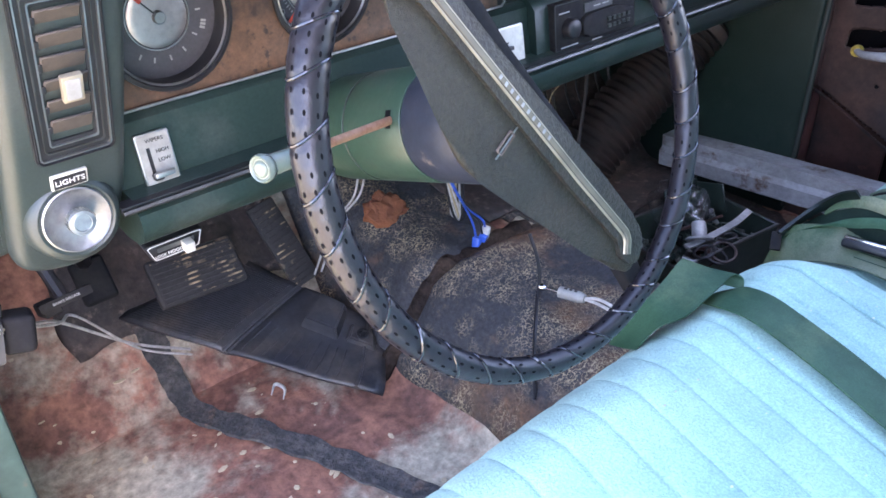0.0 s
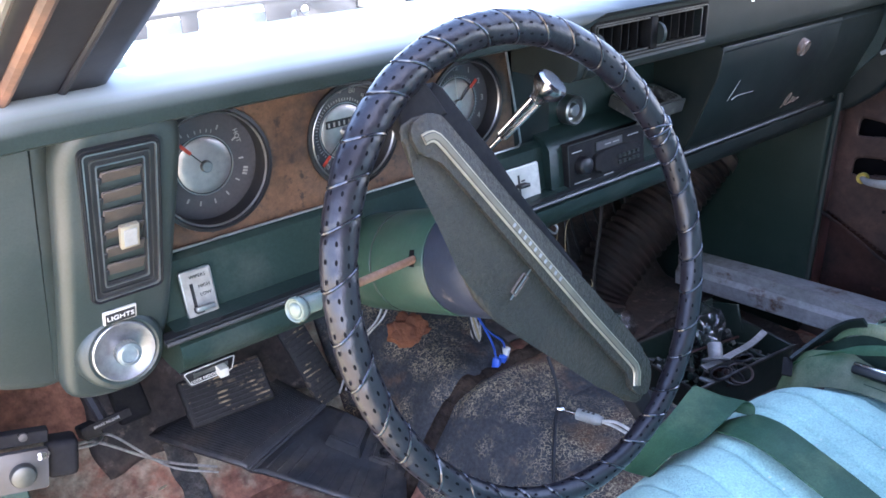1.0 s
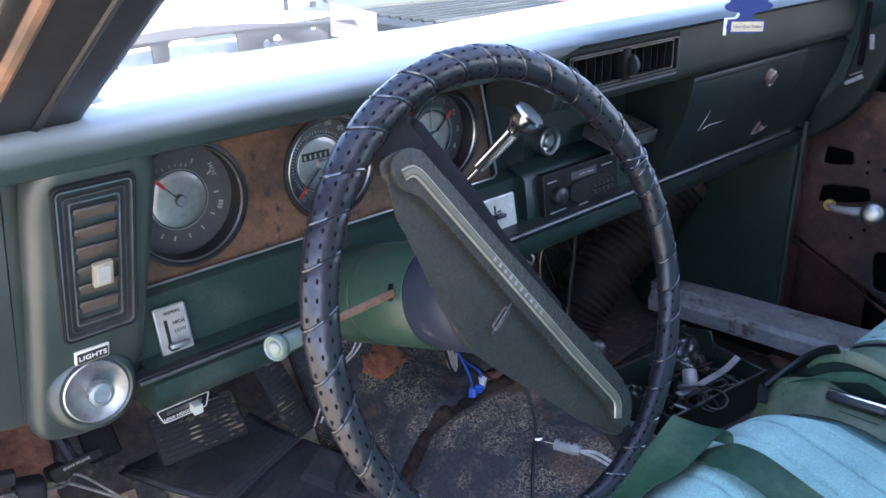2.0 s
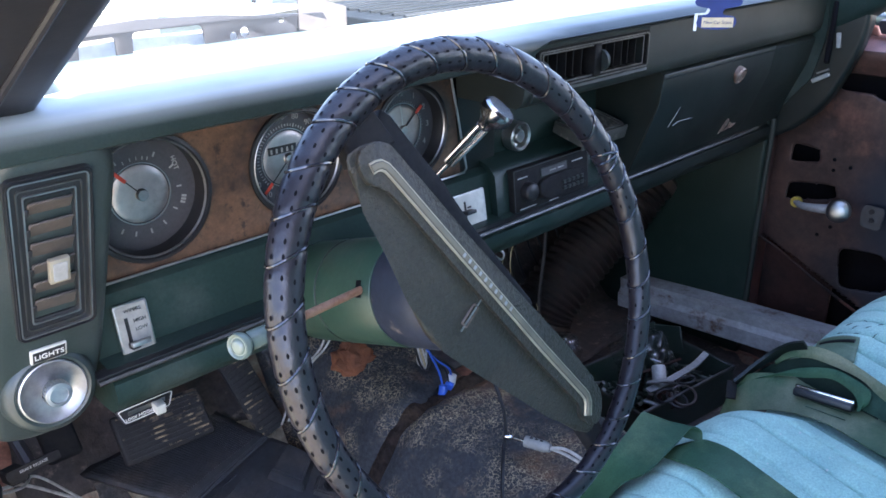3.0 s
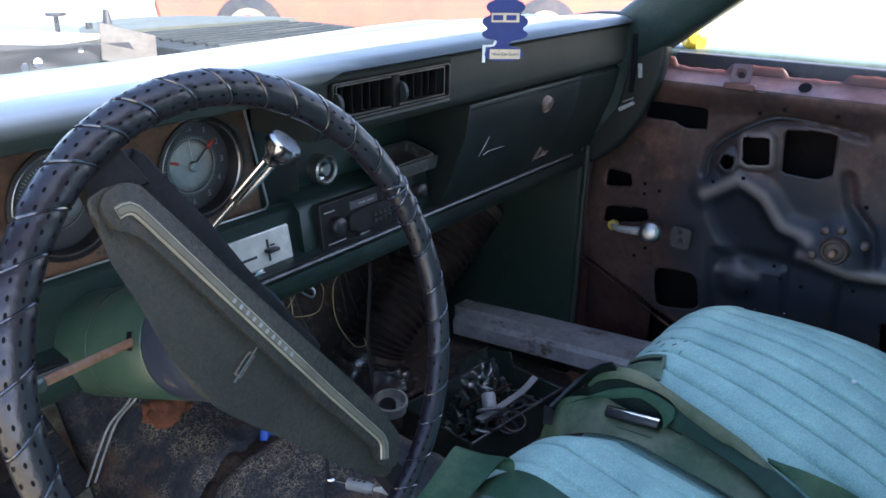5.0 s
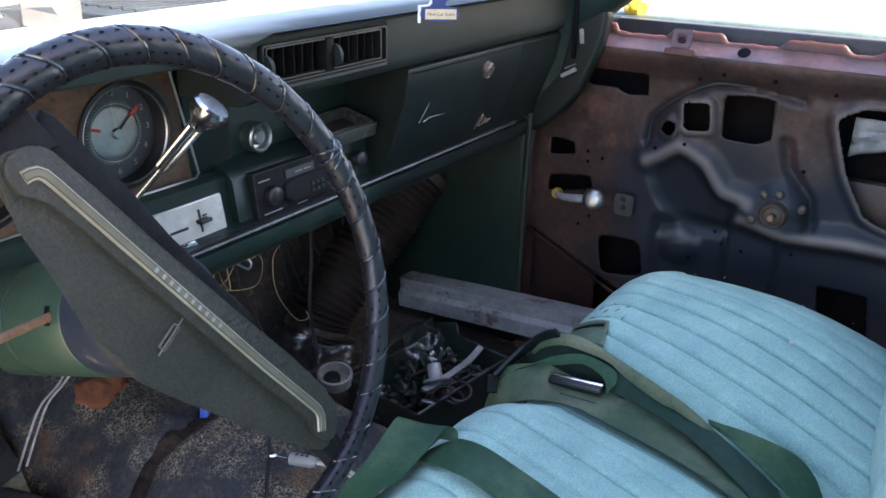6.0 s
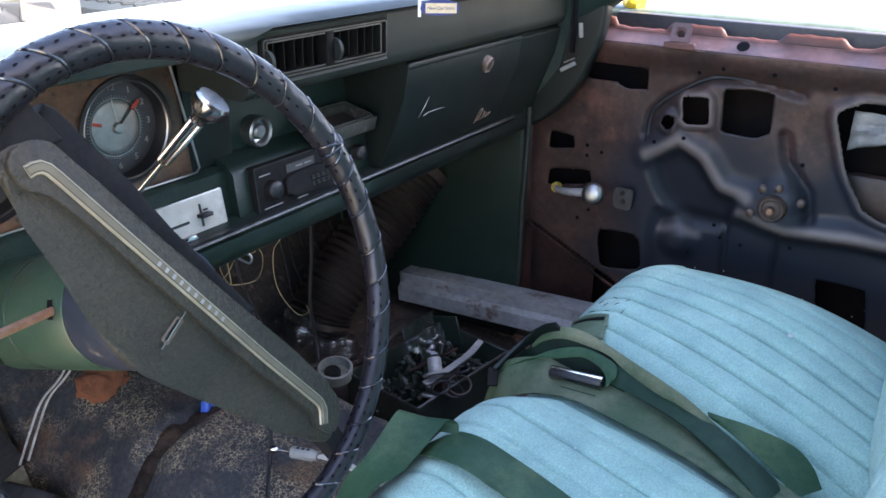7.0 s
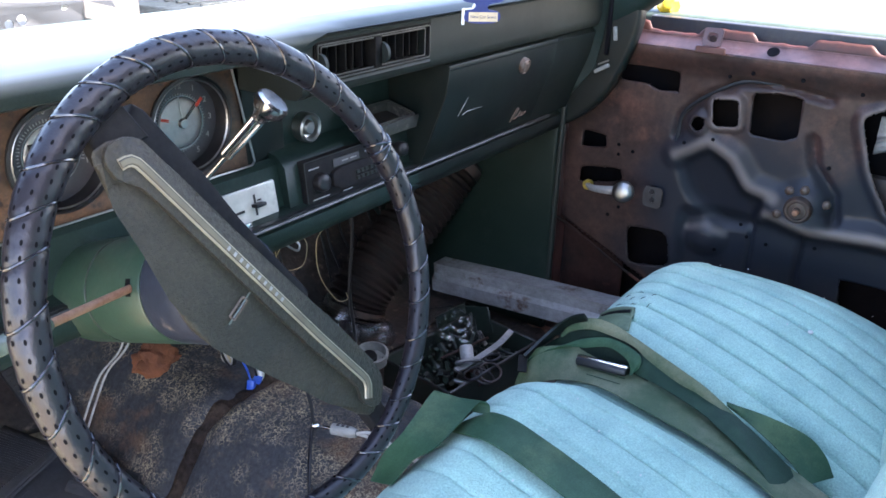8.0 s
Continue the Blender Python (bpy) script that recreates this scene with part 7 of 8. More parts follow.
# dark sheet added to cover the orange toe board on the passenger side
toe = tagged(grid_surface("toe_dark_sheet", lambda u, v: (0.36 + 0.60 * u, 0.12 + 0.375 * v, hump(0.36 + 0.60 * u, 0.12 + 0.375 * v) + 0.016 + 0.006 * noise.noise((u * 9, v * 8, 4))), 40, 30, FIREWALL, thick=0.005), "dark sheet over the passenger toe board", "insulation")

# ribbed heater duct behind the radio, and a box under the dash
duct = thing("heater_duct", "dusty corrugated heater duct under the dash", "duct")
pts = smooth_line([(0.955, 0.16, 0.36), (0.885, 0.18, 0.285), (0.800, 0.20, 0.215), (0.715, 0.215, 0.140), (0.68, 0.22, 0.08)], 60)
part("hose", tube(pts, lambda t: 0.058 + 0.0028 * math.sin(t * 190), 28), RIBBED, duct)
for k_ in (4, len(pts) - 30):
    part("hose_clamp", tube(pts[k_:k_ + 12], 0.0625, 28, False), DARKMETAL, duct)

# plate with a bright button at the door jamb
jamb = thing("jamb_switch", "grey metal plate with a bright round button at the door jamb", "switch")
JB = facing(-0.349, -0.020, 0.402, 8, -6) @ Matrix.Rotation(radians(-12), 4, "Z")
part("plate", placed(extrude_z(round_rect(0.040, 0.036, 0.002), -0.006, 0.0, 0.001, 2, True), JB), DULLPLATE, jamb)
part("button", placed(revolve([(0.0105, 0.0), (0.0105, 0.004), (0.0092, 0.0068), (0.006, 0.0078), (0.0, 0.008)], 28), JB @ Matrix.Translation((0.0, -0.002, 0))), TRIMDARK, jamb)
part("cap_screw", placed(revolve([(0.0036, 0.0), (0.0036, 0.003), (0.0, 0.004)], 14), JB @ Matrix.Translation((0.002, 0.027, -0.012))), DULLPLATE, jamb)
part("bracket", box((0.020, -0.016, -0.034), (0.046, 0.018, -0.008), 0.005, 3, JB), MATTEBLACK, jamb)
part("tab", box((-0.030, 0.018, -0.024), (0.022, 0.030, -0.012), 0.001, 1, JB), MATTEBLACK, jamb)
post = tagged(part("hinge_post", box((-0.460, -0.008, -0.02), (-0.347, 0.022, 0.392), 0.006, 2), JAMBGREEN), "green painted hinge post at the open door", "door post", kind="structure")
clip = thing("wire_clip", "bent pale metal clip hanging under the dash edge", "clip")
part("hook", tube(smooth_line([(0.262, -0.035, 0.456), (0.268, -0.040, 0.450), (0.284, -0.042, 0.438), (0.290, -0.040, 0.444), (0.282, -0.036, 0.452)], 6), 0.0015, 7), DULLCHROME, clip)

# ---- passenger footwell ----
tool = thing("toolbox_tray", "open dark green metal tool tray full of oily parts", "tool tray")
TB = pose(0.706, -0.045, hump(0.706, -0.045) + 0.004, 0, 0, -8)
for lo, hi in (((-0.145, -0.078, 0), (0.095, -0.0755, 0.072)), ((-0.145, 0.0755, 0), (0.095, 0.078, 0.072)), ((-0.145, -0.0755, 0), (-0.1425, 0.0755, 0.072)), ((0.0925, -0.0755, 0), (0.095, 0.0755, 0.072))):
    part("side", box(lo, hi, 0.0008, 1, TB), BOXGREEN, tool)
part("bottom", box((-0.1425, -0.0755, 0), (0.0925, 0.0755, 0.003), 0, 1, TB), BOXGREEN, tool)
part("rolled_rim", tube([TB @ Vector(p) for p in ((-0.145, -0.078, 0.072), (0.095, -0.078, 0.072), (0.095, 0.078, 0.072), (-0.145, 0.078, 0.072), (-0.145, -0.078, 0.072))], 0.0030, 8), TRIMDARK, tool)
part("divider", box((0.020, -0.0755, 0.003), (0.022, 0.0755, 0.060), 0, 1, TB), BOXGREEN, tool)
part("lid_panel", box((-0.02, 0.0, 0.0), (0.064, 0.004, 0.058), 0.001, 1, TB @ pose(0.03, 0.080, 0.032, -18, 0, 0)), BOXGREEN, tool)
part("lid_side", box((0.060, -0.06, 0.0), (0.064, 0.0, 0.052), 0.001, 1, TB @ pose(0.03, 0.080, 0.032, -18, 0, 0)), BOXGREEN, tool)
# grease and small parts heaped in the tray
bm = bmesh.new()
random.seed(21)
for k in range(170):
    x, y = random.uniform(-0.13, 0.082), random.uniform(-0.066, 0.066)
    z = 0.012 + random.uniform(0, 0.036)
    q = TB @ pose(x, y, z, random.uniform(0, 360), random.uniform(0, 360), random.uniform(0, 360))
    if k % 3 == 0:
        bmesh.ops.create_cone(bm, segments=6, radius1=0.006, radius2=0.006, depth=random.uniform(0.006, 0.03), cap_ends=True, matrix=q)
    elif k % 3 == 1:
        bmesh.ops.create_cube(bm, size=1, matrix=q @ Matrix.Diagonal((random.uniform(0.008, 0.05), random.uniform(0.004, 0.012), random.uniform(0.002, 0.008), 1)))
    else:
        bmesh.ops.create_cone(bm, segments=10, radius1=0.0035, radius2=0.0035, depth=random.uniform(0.02, 0.06), cap_ends=True, matrix=q)
tagged(part("small_parts", bm, BOXGREEN), "heap of greasy nuts, bolts and brackets", "hardware", kind="stuff")
bm = bmesh.new()
for k in range(14):
    q = TB @ pose(random.uniform(-0.12, 0.078), random.uniform(-0.06, 0.06), random.uniform(0.040, 0.052), random.uniform(0, 360), random.uniform(0, 360), random.uniform(0, 360))
    bmesh.ops.create_cone(bm, segments=10, radius1=0.0045, radius2=0.0045, depth=random.uniform(0.012, 0.035), cap_ends=True, matrix=q)
tagged(part("loose_bolts", bm, DULLCHROME), "a few bright loose bolts", "hardware", kind="stuff")
for k_, (x_, y_, r_, m_) in enumerate(((0.632, -0.118, 0.017, BLACK), (0.642, -0.124, 0.019, DARKMETAL), (0.612, -0.108, 0.015, BLACK), (0.668, -0.112, 0.013, BLACK))):
    pts = [Vector((x_ + r_ * math.cos(a_), y_ + r_ * math.sin(a_), 0.104 + 0.006 * k_ + 0.35 * r_ * math.sin(a_ + k_))) for a_ in (2 * math.pi * q_ / 24 for q_ in range(24))]
    tagged(part("loose_ring", tube(pts + pts[:1], 0.0022, 8, False), m_), "greasy ring lying among the loose parts", "ring", "rings in the tray")
tap = thing("chrome_fitting", "oxidised metal lever with a big bolt lying in the tray", "fitting")
o = Vector((0.634, -0.084, 0.118))
turn_ = Matrix.Translation(o) @ pose(0, 0, 0, -28, 30, 0)
part("washer", placed(revolve([(0.009, 0.0), (0.022, 0.0), (0.0225, 0.002), (0.021, 0.004), (0.009, 0.004), (0.009, 0.0)], 28), turn_), GREYMETAL, tap)
part("bolt_head", placed(revolve([(0, 0.030), (0.010, 0.030), (0.0118, 0.027), (0.0118, 0.002), (0, 0.002)], 12), turn_), GREYMETAL, tap)
bm = bmesh.new()
arm_ = smooth_line([(-0.030, 0.004, -0.002), (0.0, 0.0, -0.004), (0.045, -0.006, -0.002), (0.085, -0.012, 0.003), (0.125, -0.012, 0.010)], 6)
rows = [[bm.verts.new(o + p + Vector((0.1, 1, 0.2)).normalized() * w_ + Vector((0, -0.2, 1)).normalized() * h_) for w_, h_ in ((-0.0055, -0.0018), (-0.0055, 0.0018), (0.0055, 0.0018), (0.0055, -0.0018))] for p in arm_]
for a, b in zip(rows, rows[1:]):
    for k in range(4):
        bm.faces.new((a[k], a[(k + 1) % 4], b[(k + 1) % 4], b[k]))
bm.faces.new(rows[0])
bm.faces.new(rows[-1][::-1])
part("arm", bm, GREYMETAL, tap, "flat bent lever")
coil = [o + Vector((0.004 * k / 12 - 0.01, -0.018 + 0.016 * math.cos(k * 0.52), -0.022 + 0.014 * math.sin(k * 0.52))) for k in range(40)]
tagged(part("copper_coil", tube(coil, 0.0011, 6), REDDARK), "loose coil of rusty wire in the tray", "wire")
rod = tagged(part("rusty_bolt", tube([(0.632, -0.030, 0.108), (0.725, -0.068, 0.120)], 0.0026, 8), REDDARK), "rusty threaded rod across the tray", "rod")
cup = thing("white_cap", "grubby white plastic cap lying on its side", "cap")
part("wall", placed(revolve([(0.026, 0.0), (0.028, 0.0), (0.0295, 0.019), (0.0255, 0.020), (0.0245, 0.003), (0.0, 0.003), (0.0, 0.0), (0.026, 0.0)], 28), pose(0.563, 0.070, 0.100, 6, -8, 0)), SOCKET, cup)
part("core", placed(revolve([(0, 0.014), (0.012, 0.014), (0.0145, 0.011), (0.0145, 0.003), (0, 0.003)], 20), pose(0.560, 0.074, 0.100, 6, -8, 0)), BLACK, cup)
# crumpled clear bag
BAG = bpy.data.materials.new("clear_bag")
BAG.use_nodes = True
bn = BAG.node_tree
bn.nodes.remove(bn.nodes["Principled BSDF"])
bb = bn.nodes.new("ShaderNodeBsdfGlossy")
bb.inputs["Color"].default_value, bb.inputs["Roughness"].default_value = (0.72, 0.75, 0.78, 1), 0.22
bt = bn.nodes.new("ShaderNodeBsdfTransparent")
bt.inputs[0].default_value = (0.90, 0.92, 0.93, 1)
bw = bn.nodes.new("ShaderNodeLayerWeight")
bw.inputs["Blend"].default_value = 0.30
bl = bn.nodes.new("ShaderNodeMath")
bl.operation, bl.inputs[1].default_value, bl.inputs[2].default_value = "MULTIPLY_ADD", 0.34, 0.09
bn.links.new(bw.outputs["Facing"], bl.inputs[0])
bx = bn.nodes.new("ShaderNodeMixShader")
bn.links.new(bl.outputs[0], bx.inputs[0])
bn.links.new(bt.outputs[0], bx.inputs[1])
bn.links.new(bb.outputs[0], bx.inputs[2])
bn.links.new(bx.outputs[0], bn.nodes["Material Output"].inputs[0])


def bag(name, x, y, z, sx, sy, sz, seed, label):
    bm = bmesh.new()
    bmesh.ops.create_icosphere(bm, subdivisions=5, radius=1.0)
    for v in bm.verts:
        d = v.co.copy()
        k = 1.04 + 0.26 * noise.noise(d * 1.3 + Vector((seed, 0, 0))) - 0.26 * abs(noise.noise(d * 1.7 + Vector((0, seed, 0)))) - 0.06 * abs(noise.noise(d * 3.6 + Vector((0, 0, seed))))
        v.co = Vector((d.x * sx * k, d.y * sy * k, d.z * sz * k))
    bm.transform(pose(x, y, z, 10, 14, 30 * seed))
    ob = part(name, bm, BAG, None, "", True, 60)
    return tagged(ob, label, "plastic bag", "plastic bags")


bag("plastic_bag", 0.714, 0.004, 0.116, 0.070, 0.054, 0.042, 1, "crumpled clear plastic bag of parts on the tray")
bag("plastic_bag", 0.640, 0.125, 0.100, 0.040, 0.040, 0.030, 2, "crumpled clear plastic bag beside the tray")
bag("plastic_bag", 0.585, 0.170, 0.130, 0.045, 0.035, 0.055, 3, "torn clear plastic wrapping below the dash")

chan = thing("metal_channel", "weathered grey metal channel lying beside the sill", "metal channel")
CH = Matrix.Translation((0.925, -0.10, 0.121)) @ pose(0, 0, 0, -4.5, 0, -1.5)
for name_, prof in (("lower_flange", [(-0.027, -0.030), (0.027, -0.030), (0.027, -0.0262), (-0.027, -0.0262)]),
                    ("web", [(-0.027, -0.026), (-0.022, -0.026), (-0.0215, -0.004), (-0.014, 0.004), (-0.014, 0.0258), (-0.018, 0.0258), (-0.018, 0.007), (-0.027, -0.002)]),
                    ("upper_flange", [(-0.0185, 0.026), (0.027, 0.026), (0.027, 0.030), (-0.0185, 0.030)])):
    bm = bmesh.new()
    rings = []
    for k_ in range(25):
        y_ = -0.30 + 0.585 * k_ / 24
        dent = 0.0022 * noise.noise((y_ * 14, 7, 0))
        rings.append([bm.verts.new((x + dent, y_, z + dent * 0.6)) for x, z in prof])
    for a, b in zip(rings, rings[1:]):
        for k in range(len(prof)):
            bm.faces.new((a[k], a[(k + 1) % len(prof)], b[(k + 1) % len(prof)], b[k]))
    bm.faces.new(rings[0])
    bm.faces.new(rings[-1][::-1])
    part(name_, placed(bm, CH), GREYMETAL, chan)
bm = bmesh.new()
random.seed(33)
for k in range(120):
    x, y = random.uniform(0.50, 0.95), random.uniform(-0.25, 0.35)
    r = random.uniform(0.002, 0.007)
    bmesh.ops.create_icosphere(bm, subdivisions=1, radius=r, matrix=Matrix.Translation(on_floor(x, y, r * 0.3)) @ pose(0, 0, 0, random.uniform(0, 90), 0, random.uniform(0, 180)) @ Matrix.Diagonal((random.uniform(1, 3), 1, 0.5, 1)))
tagged(part("dirt", bm, FIREWALL), "dirt and leaf litter on the passenger floor", "dirt", kind="stuff")
carpet = tagged(grid_surface("carpet_scrap", lambda u, v: (0.545 + 0.42 * u, -0.26 + 0.62 * v, hump(0.545 + 0.42 * u, -0.26 + 0.62 * v) + 0.003 + 0.004 * noise.noise((u * 8, v * 9, 2))), 30, 40, FIREWALL), "dirty dark carpet scrap on the passenger floor", "carpet")

# ---- fittings on the passenger door ----
win = part("window_crank", placed(revolve([(0, -0.012), (0.0095, -0.012), (0.0095, -0.004), (0.008, 0.0), (0, 0.0)], 24), pose(1.005, -0.112, 0.349, 0, 90, 0)), BRASSYELLOW, door, "chrome window crank with a yellow collar")
part("crank_arm", tube(smooth_line([(0.996, -0.112, 0.349), (0.978, -0.130, 0.351), (0.966, -0.160, 0.357), (0.962, -0.195, 0.364)]), lambda t: 0.0050 + 0.0035 * t, 12), GREYMETAL, win)
part("crank_knob", placed(revolve([(0, 0.011), (0.010, 0.0105), (0.0165, 0.008), (0.0195, 0.003), (0.0195, -0.006), (0.015, -0.011), (0.008, -0.013), (0, -0.013)], 32), pose(0.955, -0.200, 0.365, 0, -78, 10)), DULLCHROME, win)
part("latch_plate", placed(extrude_z(soft2([(-0.019, -0.020), (0.014, -0.021), (0.019, -0.008), (0.017, 0.018), (-0.016, 0.020)], 0.25, 3), 0, 0.003), pose(1.003, -0.240, 0.350, 0, -90, 0) @ pose(0, 0, 0, 0, 0, 90)), DULLPLATE, door)
for y_, z_ in ((-0.238, 0.361), (-0.240, 0.346)):
    part("latch_hole", placed(revolve([(0, 0.0012), (0.0045, 0.0012), (0.005, 0.0), (0, 0.0)], 12), pose(0.9997, y_, z_, 0, -90, 0)), BLACK, door)
hub_ = part("regulator_hub", placed(revolve([(0, 0.014), (0.006, 0.014), (0.0065, 0.005), (0.014, 0.004), (0.016, 0.006), (0.019, 0.006), (0.0225, 0.001), (0.0225, -0.008), (0, -0.008)], 24), pose(0.996, -0.490, 0.386, 0, -90, 0)), DARKMETAL, door, "dark window regulator hub")
part("spindle", placed(revolve([(0, 0.020), (0.0045, 0.019), (0.0055, 0.016), (0.0055, 0.010), (0, 0.010)], 14), pose(0.996, -0.490, 0.386, 0, -90, 0)), RUSTROD, hub_)
for y, z in ((-0.469, 0.412), (-0.458, 0.371), (-0.529, 0.399), (-0.493, 0.418)):
    part("screw", placed(revolve([(0, 0.006), (0.005, 0.005), (0.0075, 0.002), (0.0075, -0.004), (0, -0.004)], 14), pose(DOOR_X - relief(y, z) - 0.001, y, z, 0, -90, 0)), RUSTYSCREW, door)
for y, z in ((-0.524, 0.314), (-0.395, 0.323), (-0.410, 0.305), (-0.340, 0.585), (-0.379, 0.597), (-0.457, 0.596), (-0.185, 0.423), (-0.157, 0.432), (-0.158, 0.413), (-0.545, 0.585), (-0.52, 0.46), (-0.36, 0.27), (-0.445, 0.30), (-0.28, 0.46), (-0.33, 0.475), (-0.17, 0.31), (-0.15, 0.29)):
    part("bolt_hole", placed(revolve([(0, 0.0012), (0.0029, 0.0012), (0.0034, 0.0), (0, 0.0)], 12), pose(DOOR_X - relief(y, z) - 0.003, y, z, 0, -90, 0)), HOLEBLACK, door)
grid_surface("torn_liner", lambda u, v: (1.045 + 0.012 * noise.noise((u * 4, v * 4, 0)), -0.575 - 0.13 * u, 0.488 + 0.062 * v + 0.045 * u * (1 - v)), 10, 10, GREYMETAL, door, "torn pale metal liner", 0.002)
part("guard_beam", box((1.050, -1.0, 0.36), (1.075, -0.55, 0.45), 0.008, 2), DARKMETAL, door)
br_ = part("top_bracket", placed(ring_plate(round_rect(0.032, 0.030, 0.004), round_rect(0.016, 0.015, 0.005), 0.003, 0.0008), pose(0.994, -0.308, 0.648, 0, -72, 0) @ Matrix.Rotation(radians(90), 4, "Z")), REDMETAL, door, "small pressed bracket on the door top")
part("bracket_foot", box((0.985, -0.333, 0.622), (0.992, -0.283, 0.634), 0.002, 1), REDMETAL, br_)
part("bracket_bolt", placed(revolve([(0, 0.005), (0.005, 0.004), (0.006, 0), (0, 0)], 14), pose(0.995, -0.308, 0.645, 0, -60, 0)), REDDARK, br_)
rag = bmesh.new()
bmesh.ops.create_icosphere(rag, subdivisions=3, radius=1.0)
for v in rag.verts:
    k = 1 + 0.3 * noise.noise(v.co * 2)
    v.co = Vector((v.co.x * 0.022 * k, v.co.y * 0.020 * k, v.co.z * 0.024 * k))
rag.transform(pose(1.115, -0.184, 0.680))
tagged(part("yellow_cap", rag, YELLOW), "bright yellow plastic cap outside the passenger window", "cap")

# ---- air freshener ----
fr = thing("air_freshener", "blue card air freshener on a string", "air freshener")
FR = Matrix.Translation((0.352, -0.258, 0.754)) @ pose(0, 0, 0, 90, 0, -50) @ Matrix.Scale(0.72, 4)
TREE = [(-0.028, -0.030), (0.026, -0.030), (0.026, -0.012), (0.006, -0.011), (0.008, -0.002), (0.028, 0.000), (0.033, 0.008), (0.022, 0.013), (0.032, 0.020), (0.030, 0.028), (0.018, 0.032), (0.028, 0.040), (0.024, 0.048), (0.012, 0.052), (0.016, 0.062),
        (0.004, 0.074), (-0.004, 0.074), (-0.016, 0.062), (-0.012, 0.052), (-0.024, 0.048), (-0.028, 0.040), (-0.018, 0.032), (-0.030, 0.028), (-0.032, 0.020), (-0.022, 0.013), (-0.033, 0.008), (-0.028, 0.000), (-0.008, -0.002), (-0.014, -0.011), (-0.026, -0.012)]
TREE = [(x, y - 0.002) for x, y in TREE]
part("card", placed(extrude_z(soft2(TREE, 0.45, 3), -0.0008, 0.0008), FR), CARD, fr)
part("white_edge", placed(extrude_z([(-0.030, -0.034), (-0.026, -0.034), (-0.026, -0.013), (-0.012, -0.012), (-0.010, -0.004), (-0.013, -0.004), (-0.016, -0.010), (-0.030, -0.011)], -0.0010, 0.0004), FR), WHITE, fr)
part("panel", box((-0.020, -0.029, 0.0008), (0.022, -0.016, 0.0012), 0, 1, FR), TAN, fr)
words("New Car Scent", 0.0060, FR @ Matrix.Translation((0.001, -0.0225, 0.0014)), CARD, fr)
part("name_panel", box((-0.019, 0.020, 0.0008), (0.019, 0.032, 0.0012), 0, 1, FR), TAN, fr)
for x in (-0.010, 0.008):
    part("name_bar", box((x - 0.007, 0.0225, 0.0012), (x + 0.007, 0.0295, 0.0015), 0, 1, FR), CARD, fr)
part("string", tube([FR @ Vector((0, 0.070, 0)), (0.352, -0.258, 0.90), (0.352, -0.259, 0.972)], 0.0006, 5), WIRE, fr)

# ---- outside: the open engine bay, its wings and the yard ----
def wing(name, x0, x1, lean, label):
    prof = [(x0, 0.30), (x0 + 0.01, 0.60), (x0 + 0.05, 0.635), (x1 - 0.02, 0.642), (x1, 0.63), (x1, 0.30)]
    bm = bmesh.new()
    rings = [[bm.verts.new((x + lean * (y - 0.6), y, z - 0.035 * (y - 0.6) - 0.05 * max(0, y - 1.6) ** 2)) for x, z in prof] for y in (0.40, 0.8, 1.2, 1.6, 2.0, 2.15)]
    for a, b in zip(rings, rings[1:]):
        for k in range(len(prof)):
            bm.faces.new((a[k], a[(k + 1) % len(prof)], b[(k + 1) % len(prof)], b[k]))
    bm.faces.new(rings[0])
    bm.faces.new(rings[-1][::-1])
    ob = part(name, bm, BODYGREEN)
    s_ = ob.modifiers.new("round", "BEVEL")
    s_.width, s_.segments = 0.015, 3
    return tagged(ob, label, "car wing", "front wings")


wing("front_wing", 0.90, 1.10, 0.0, "sun-bleached green front wing")
apron = thing("engine_apron", "grey-green panel beside the bonnet, arched in front, its shade in the colour", "body panel")
FAR = soft2([(0.545, 0.815), (0.600, 0.925), (0.690, 1.015), (0.800, 1.066), (0.920, 1.030), (1.075, 0.830), (1.080, 0.760), (0.880, 0.800), (0.720, 0.830)], 0.3, 4)
part("arched_edge", extrude_z(FAR, 0.610, 0.660, 0.006, 2, True), BAYGREEN, apron, "pale green arched edge")
NEAR = soft2([(0.560, 0.430), (0.560, 0.800), (0.720, 0.828), (0.880, 0.798), (1.080, 0.755), (1.06, 0.440)], 0.1, 3)
part("apron_panel", extrude_z(NEAR, 0.600, 0.654, 0.004, 2, True), BAYGREY, apron)
part("stud", tube([(0.700, 0.975, 0.655), (0.700, 0.975, 0.690)], lambda t: 0.012 - 0.006 * t, 10), BLACK, apron)
part("stud", tube([(0.620, 0.915, 0.655), (0.620, 0.915, 0.672)], 0.007, 10), BLACK, apron)
for k_ in range(9):
    part("louvre", box((0.62, 0.47 + 0.034 * k_, 0.653), (1.02, 0.480 + 0.034 * k_, 0.660), 0.002, 1), BAYGREY, apron)
wing("front_wing", -0.48, -0.28, 0.0, "sun-bleached green front wing")
bonnet = thing("bonnet", "chalky pale bonnet, sun-bleached", "car bonnet")


def bonnet_fn(u, v):
    x, y = -0.28 + 0.82 * u, 0.655 + 1.42 * v
    edge = max(0.0, (abs(2 * u - 1) - 0.9) / 0.1)
    lift = 0.010 * math.exp(-((x - 0.12) / 0.12) ** 2) + 0.006 * math.sin(x * 14)
    return (x, y, 0.668 + lift * (1 - v) - 0.070 * v - 0.04 * max(0, v - 0.85) / 0.15 + 0.012 * math.sin(math.pi * u) - 0.02 * edge ** 2)


grid_surface("bonnet_skin", bonnet_fn, 40, 30, PALEPAINT, bonnet, "", 0.006)
